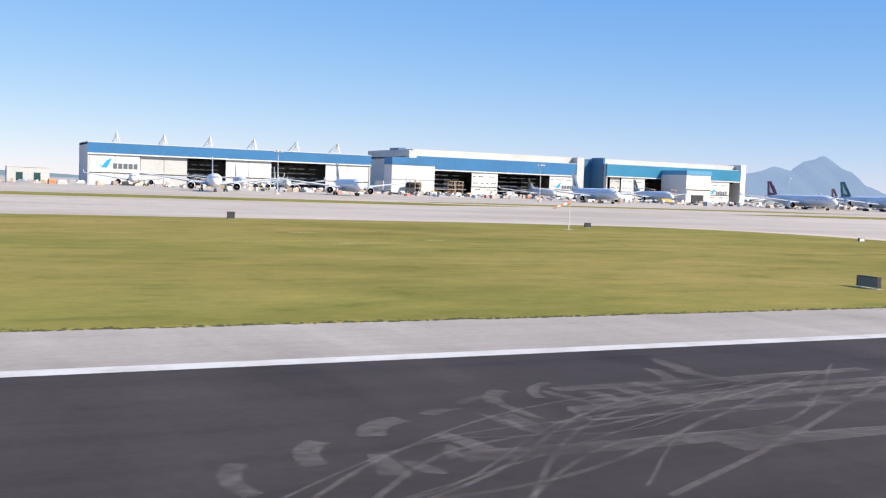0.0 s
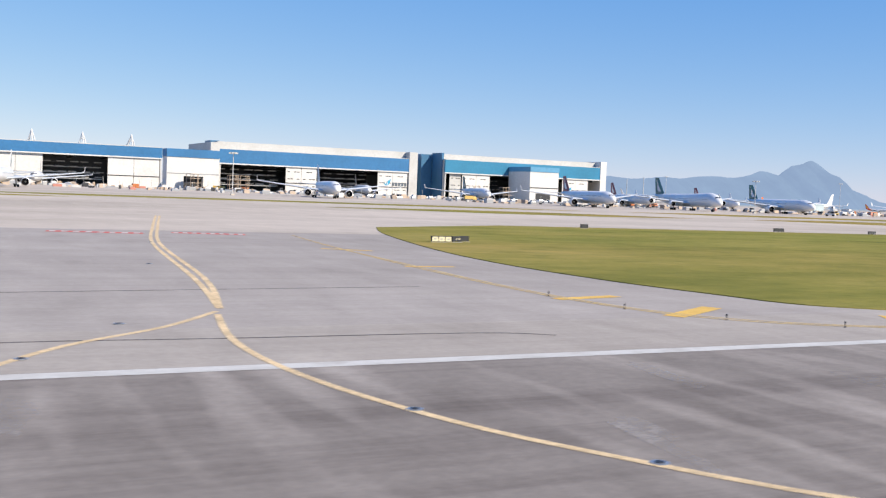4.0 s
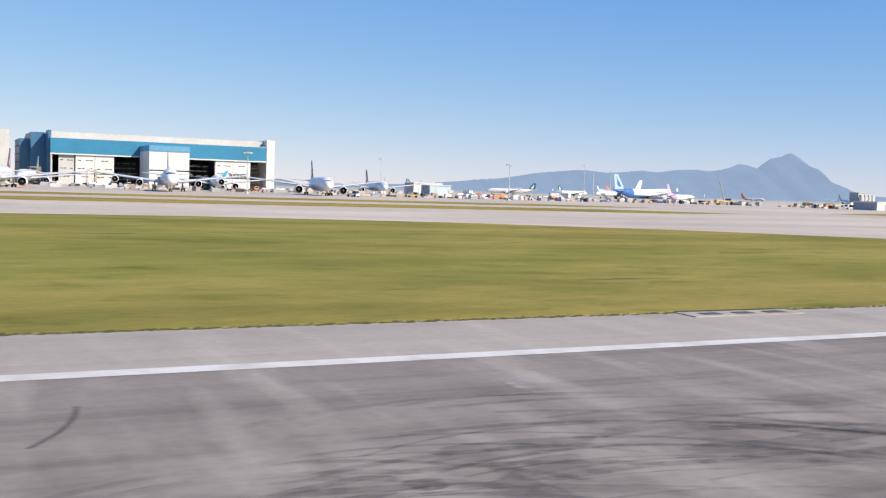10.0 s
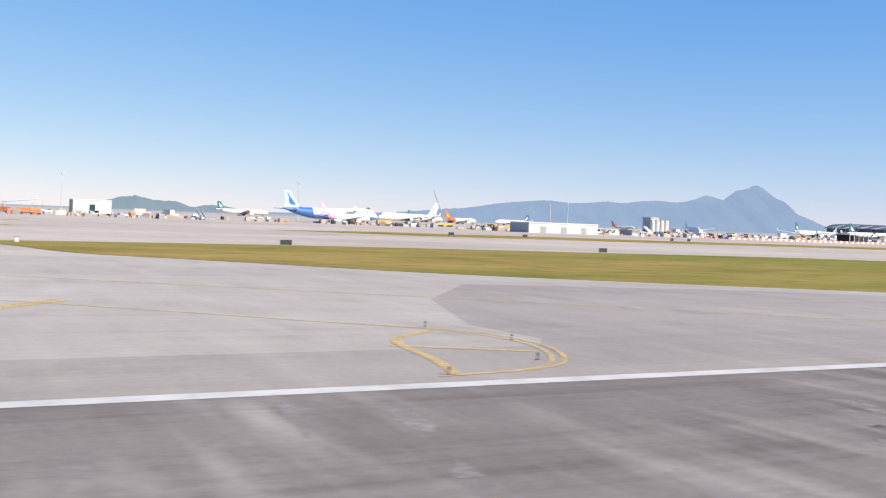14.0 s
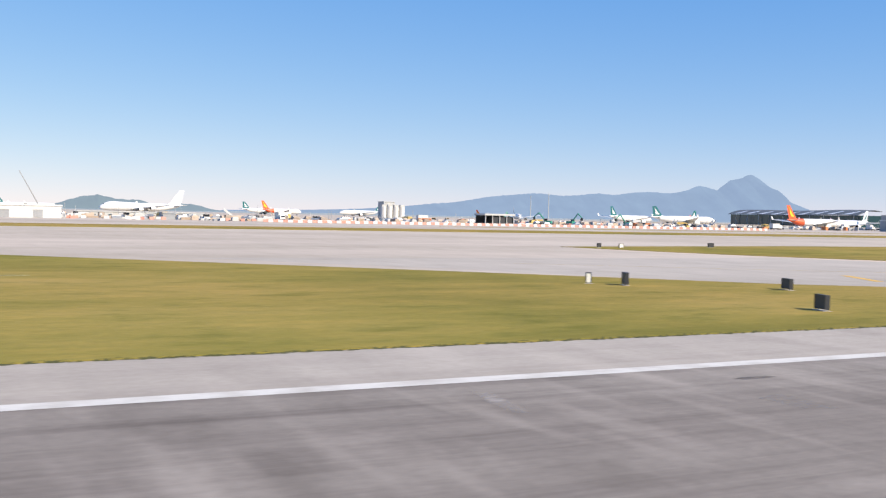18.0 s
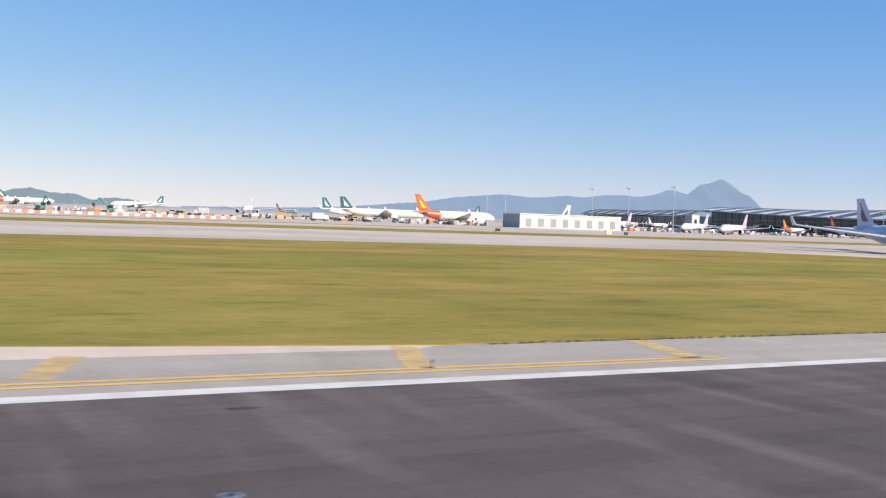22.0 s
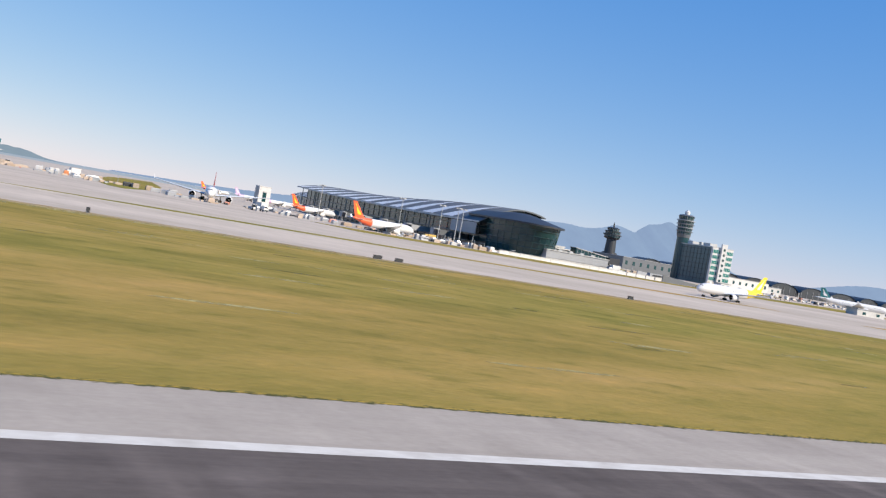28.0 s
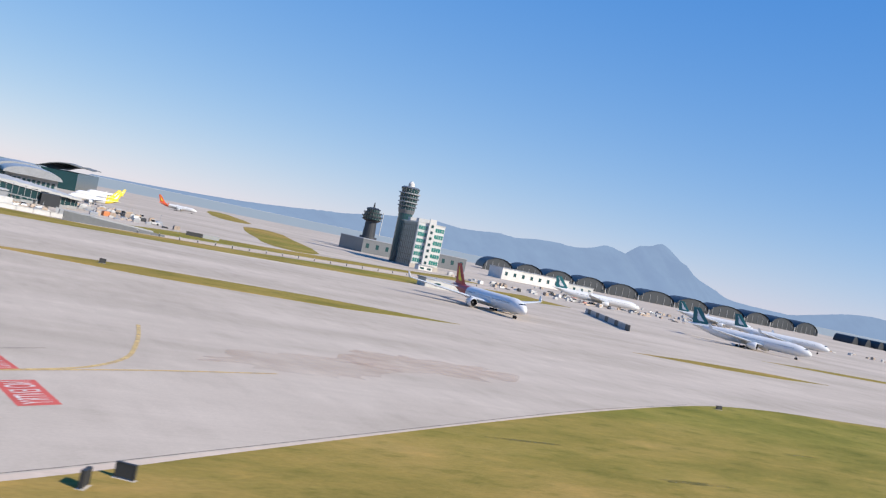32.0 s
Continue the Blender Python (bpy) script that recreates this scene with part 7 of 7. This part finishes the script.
def lorry(label, body, long=7.5, tall=3.0, cab=None):
    v = thing("lorry", label, "vehicle")
    part("chassis", Shape().box(-1.1, 1.1, 0, long, 0.6, 0.95), M_DARK, v)
    b = part("body", Shape().box(-1.25, 1.25, 2.4, long, 0.96, 0.96 + tall), body, v)
    part("trim", Shape().box(-1.27, 1.27, 2.38, long + 0.02, 0.97, 1.15), M_GREY, b)
    c = part("cab", Shape().loft([[(-1.15, 0, 0.8), (1.15, 0, 0.8), (1.15, 2.2, 0.8), (-1.15, 2.2, 0.8)], [(-1.15, 0.05, 1.7), (1.15, 0.05, 1.7), (1.15, 2.2, 1.7), (-1.15, 2.2, 1.7)], [(-1.0, 0.5, 2.7), (1.0, 0.5, 2.7), (1.0, 2.2, 2.7), (-1.0, 2.2, 2.7)]]), cab or M_WHITE, v)
    part("windscreen", Shape().poly([(-0.95, 0.05, 1.75), (0.95, 0.05, 1.75), (0.88, 0.44, 2.55), (-0.88, 0.44, 2.55)]), M_WINDOW, c)
    for y in (1.1, long - 1.3):
        for x in (-1.05, 1.05):
            w = part("wheel", Shape().tube((x - 0.14, y, 0.48), (x + 0.14, y, 0.48), 0.48, sides=12), M_RUBBER, v)
            part("hub", Shape().tube((x - 0.16, y, 0.48), (x + 0.16, y, 0.48), 0.2, sides=8), M_STEEL, w)
    return v


def tug(label, mat):
    v = thing("tow_tractor", label, "vehicle")
    part("body", Shape().box(-1.2, 1.2, 0, 5, 0.45, 1.4), mat, v)
    c = part("cab", Shape().box(-1.0, 1.0, 0.6, 2.2, 1.41, 2.4), M_WINDOW, v)
    part("roof", Shape().box(-1.1, 1.1, 0.5, 2.3, 2.41, 2.55), mat, c)
    for y in (0.9, 4.0):
        for x in (-1.15, 1.15):
            part("wheel", Shape().tube((x - 0.18, y, 0.5), (x + 0.18, y, 0.5), 0.5, sides=12), M_RUBBER, v)
    return v


def crate(label, mat, w, d, h):
    v = thing("cargo_container", label, "container")
    part("shell", Shape().loft([[(-w / 2, 0, 0.15), (w / 2, 0, 0.15), (w / 2, d, 0.15), (-w / 2, d, 0.15)], [(-w / 2, 0, h * 0.75), (w / 2, 0, h * 0.75), (w / 2, d, h * 0.75), (-w / 2, d, h * 0.75)], [(-w / 2 + 0.3, 0.1, h), (w / 2 - 0.3, 0.1, h), (w / 2 - 0.3, d - 0.1, h), (-w / 2 + 0.3, d - 0.1, h)]]), mat, v)
    part("pallet", Shape().box(-w / 2 - 0.05, w / 2 + 0.05, -0.05, d + 0.05, 0, 0.14), M_STEEL, v)
    part("door_line", Shape().box(-0.04, 0.04, -0.03, -0.005, 0.2, h * 0.72), M_DARK, v)
    return v


def steps(label):
    v = thing("boarding_steps", label, "steps")
    for i in range(10):
        part("tread", Shape().box(-1, 1, 0.45 * i, 0.45 * i + 0.5, 0.4 + 0.38 * i, 0.5 + 0.38 * i), M_STEEL, v)
    for sx in (-1.05, 1.05):
        part("side_rail", Shape().loft([[(sx - 0.04, 0, 0.4), (sx + 0.04, 0, 0.4), (sx + 0.04, 0, 1.5), (sx - 0.04, 0, 1.5)], [(sx - 0.04, 4.8, 4.2), (sx + 0.04, 4.8, 4.2), (sx + 0.04, 4.8, 5.3), (sx - 0.04, 4.8, 5.3)]]), M_WHITE, v)
    part("truck", Shape().box(-1.1, 1.1, 0.6, 5.2, 0.35, 1.1), M_WHITE, v)
    for y in (1.2, 4.4):
        for x in (-1, 1):
            part("wheel", Shape().tube((x - 0.15, y, 0.4), (x + 0.15, y, 0.4), 0.4, sides=10), M_RUBBER, v)
    return v


def excavator(label):
    v = thing("excavator", label, "vehicle")
    for x in (-1.3, 1.3):
        part("track", Shape().loft([[(x - 0.35, y, z) for y, z in ((0.3, 0), (4.2, 0), (4.6, 0.5), (4.2, 0.95), (0.3, 0.95), (-0.1, 0.5))], [(x + 0.35, y, z) for y, z in ((0.3, 0), (4.2, 0), (4.6, 0.5), (4.2, 0.95), (0.3, 0.95), (-0.1, 0.5))]]), M_DARK, v)
    part("body", Shape().box(-1.4, 1.4, 0.3, 4.2, 1.0, 2.4), M_GREEN, v)
    part("cab", Shape().box(-1.35, -0.2, 2.4, 4.1, 2.41, 3.5), M_WINDOW, v)
    part("boom", Shape().tube((0.3, 3.6, 2), (0.3, 7.4, 6.6), 0.4, 0.3, 6).tube((0.3, 7.4, 6.6), (0.3, 10.2, 4.2), 0.3, 0.22, 6), M_GREEN, v)
    part("bucket", Shape().loft([[(-0.3, 9.7, 4.2), (0.9, 9.7, 4.2), (0.9, 10.7, 4.2), (-0.3, 10.7, 4.2)], [(-0.3, 9.4, 2.9), (0.9, 9.4, 2.9), (0.9, 10.3, 2.7), (-0.3, 10.3, 2.7)]]), M_DARK, v)
    return v


KIT = [
    put(lorry("white catering lorry on the apron", M_WHITE), (700, 470, 0), 80), put(lorry("small orange service lorry on the apron", M_ORANGE, 6.5, 1.6, M_ORANGE), (640, 452, 0), 60), put(lorry("yellow service lorry on the apron", M_YELLOW, 7, 2.0, M_YELLOW), (283, 580, 0), 70),
    put(tug("white aircraft tow tractor", M_WHITE), (545, 380, 0), 30), put(tug("yellow aircraft tow tractor", M_YELLOW), (590, 420, 0), 70),
    put(crate("silver air-cargo container on a pallet", M_STEEL, 3.2, 1.6, 1.7), (655, 455, 0), 10), put(crate("cargo stack under an orange tarpaulin", M_ORANGE, 3.2, 2.4, 2.4), (650, 452, 0), 0), put(crate("white air-cargo container on a pallet", M_WHITE, 3.2, 2.4, 2.2), (660, 452, 0), 15), put(crate("brown wooden cargo crate", worn("crate_wood", (0.36, 0.29, 0.23), 0.8, amount=0.4, scale=0.5), 3.0, 2.4, 2.2), (700, 448, 0), 15),
    put(steps("white mobile boarding steps"), (720, 455, 0), 20), put(steps("white mobile boarding steps"), (420, 420, 0), 90),
]
rnd = random.Random(5)
# stretches of the belt where gear stands: x from, x to, y from, y to, how many
BELT = [(110, 290, 480, 570, 22), (300, 620, 440, 560, 46), (20, 75, 520, 560, 12), (85, 255, 560, 615, 34), (250, 290, 560, 582, 14), (290, 440, 540, 610, 46), (440, 600, 520, 600, 40), (560, 640, 430, 480, 26), (625, 700, 440, 480, 30), (700, 770, 470, 520, 14), (790, 850, 470, 520, 22), (850, 935, 415, 470, 44),
        (935, 1060, 400, 470, 70), (1060, 1220, 420, 520, 80), (1230, 1330, 460, 540, 24), (1330, 1380, 455, 500, 20), (1440, 1520, 450, 520, 34), (1520, 1650, 480, 560, 30), (1650, 1740, 430, 500, 16), (1745, 1812, 416, 452, 50), (1864, 1890, 413, 438, 34), (1922, 1962, 500, 620, 26), (2180, 2330, 560, 640, 20), (2330, 2620, 560, 760, 40)]
for x0, x1, y0, y1, n in BELT:
    for i in range(int(n * 0.45)):
        again(rnd.choices(KIT, [1.1, 0.25, 0.35, 1.6, 0.3, 5, 0.35, 2.4, 4, 0.3, 0.15])[0], (rnd.uniform(x0, x1), rnd.uniform(y0, y1)), rnd.choice([0, 90, 180, 270]) + rnd.uniform(-25, 25), group="apron gear")
M_SAND = worn("pale_sandy_gear", (0.50, 0.40, 0.31), 0.8, amount=0.4, scale=0.4)
M_TAN = worn("tan_canvas", (0.40, 0.31, 0.23), 0.85, amount=0.4, scale=0.4)
GEAR = [M_STEEL, M_SAND, M_TAN, M_OFFWHITE, M_GREY, M_DARK, M_ORANGE, M_BARRIER_RED]
loose = Shape()
for x0, x1, y0, y1, n in BELT:
    for i in range(n * 3):
        x, y = rnd.uniform(x0, x1), rnd.uniform(y0, y1)
        w, d, h = rnd.uniform(0.4, 2.2), rnd.uniform(0.4, 2.0), rnd.choice((rnd.uniform(0.4, 1.2), rnd.uniform(0.8, 2.4)))
        g, m = ground_rise(y), rnd.choices(range(8), [4, 5, 3, 4.5, 4.5, 3, 0.25, 0.6])[0]
        t = 0.25 * h
        loose.loft([[(x - w, y - d, g), (x + w, y - d, g), (x + w, y + d, g), (x - w, y + d, g)], [(x - w, y - d, g + h - t), (x + w, y - d, g + h - t), (x + w, y + d, g + h - t), (x - w, y + d, g + h - t)],
                    [(x - w * 0.7, y - d * 0.8, g + h), (x + w * 0.7, y - d * 0.8, g + h), (x + w * 0.7, y + d * 0.8, g + h), (x - w * 0.7, y + d * 0.8, g + h)]], mat=m)
        if rnd.random() < 0.12:
            loose.tube((x, y, g + h), (x + rnd.uniform(-0.5, 0.5), y, g + h + rnd.uniform(1.5, 4.5)), 0.12, 0.08, 5, mat=rnd.choice((3, 4)))
thing("apron_clutter", "scattered crates, carts and covered loads on the apron", "clutter", kind="stuff", shape=loose, mats=GEAR)
for x, y, t in ((1145, 462, 40), (1160, 470, 200), (1190, 452, 90), (1120, 475, 300)):
    if x == 1145:
        ex = put(excavator("green tracked excavator on the work site"), (x, y, 0), t)
    else:
        again(ex, (x, y), t, group="excavators")
put(lorry("white lorry crossing the apron", M_WHITE, 8, 2.6), (1276, 428, 0), 95)


def barrier(label, mat, at):
    b = thing("barrier", label, "barrier", at)
    part("body", Shape().loft([[(-0.95, -0.3, 0), (0.95, -0.3, 0), (0.95, 0.3, 0), (-0.95, 0.3, 0)], [(-0.95, -0.24, 0.35), (0.95, -0.24, 0.35), (0.95, 0.24, 0.35), (-0.95, 0.24, 0.35)], [(-0.9, -0.1, 1.05), (0.9, -0.1, 1.05), (0.9, 0.1, 1.05), (-0.9, 0.1, 1.05)]]), mat, b)
    return b


rb = barrier("red plastic water barrier in a long row", M_BARRIER_RED, (962, 382.5, 0))
wb = barrier("white plastic water barrier in a long row", M_BARRIER_WHITE, (964, 382.5, 0))
for i in range(128):
    again(rb if i % 2 == 0 else wb, (966 + 2.0 * i, 382.5 + 0.3 * math.sin(i * 0.4)), rnd.uniform(-4, 4), group="water barriers")
for i in range(60):
    again(rb if (i // 2) % 2 == 0 else wb, (880 + rnd.uniform(0, 240), 390 + rnd.uniform(0, 30)), rnd.uniform(-20, 20), group="water barriers")
# frames and docks before the hangars, crane, pits
dk = thing("maintenance_dock", "sand-coloured wheeled maintenance dock", "dock", (283, 572, 0))
for z in (1.5, 4, 6.5, 9):
    part("platform", Shape().box(0, 9 - z * 0.4, 0, 5, z, z + 0.25), M_SAND, dk)
for x in (0.2, 4.5, 5.2):
    for y in (0.2, 4.8):
        part("leg", Shape().tube((x, y, 0), (x, y, 9.2), 0.16, sides=6), M_TAN, dk)
for x, y, t in ((290, 575, 0), (262, 575, 20), (440, 575, 10), (470, 590, 0)):
    again(dk, (x, y), t, group="maintenance docks")
cr = thing("mobile_crane", "grey mobile crane with raised lattice jib", "crane", (900, 566, 0))
part("carrier", Shape().box(-6, 5, -1.4, 1.4, 0.7, 2.4), M_YELLOW, cr)
part("jib", Shape().tube((0, 0, 2.4), (-11, -4, 22), 0.5, 0.25, 4), M_GREY, cr)
part("cab", Shape().box(2, 5, -1.2, 1.2, 2.41, 3.8), M_WINDOW, cr)
for x in (-4.5, -2.5, 2, 4):
    for y in (-1.2, 1.2):
        part("wheel", Shape().tube((x, y - 0.25, 0.6), (x, y + 0.25, 0.6), 0.6, sides=10), M_RUBBER, cr)
for x0, x1, y in ((1958, 1974, 470),):
    w = thing("blast_wall", "low dark grey blast wall along the service road", "wall")
    for i in range(int((x1 - x0) / 8)):
        part("panel", Shape().box(x0 + 8 * i, x0 + 8 * i + 7.8, y, y + 0.4, 0, 3.2), M_GREY if i % 3 else M_DARK, w)
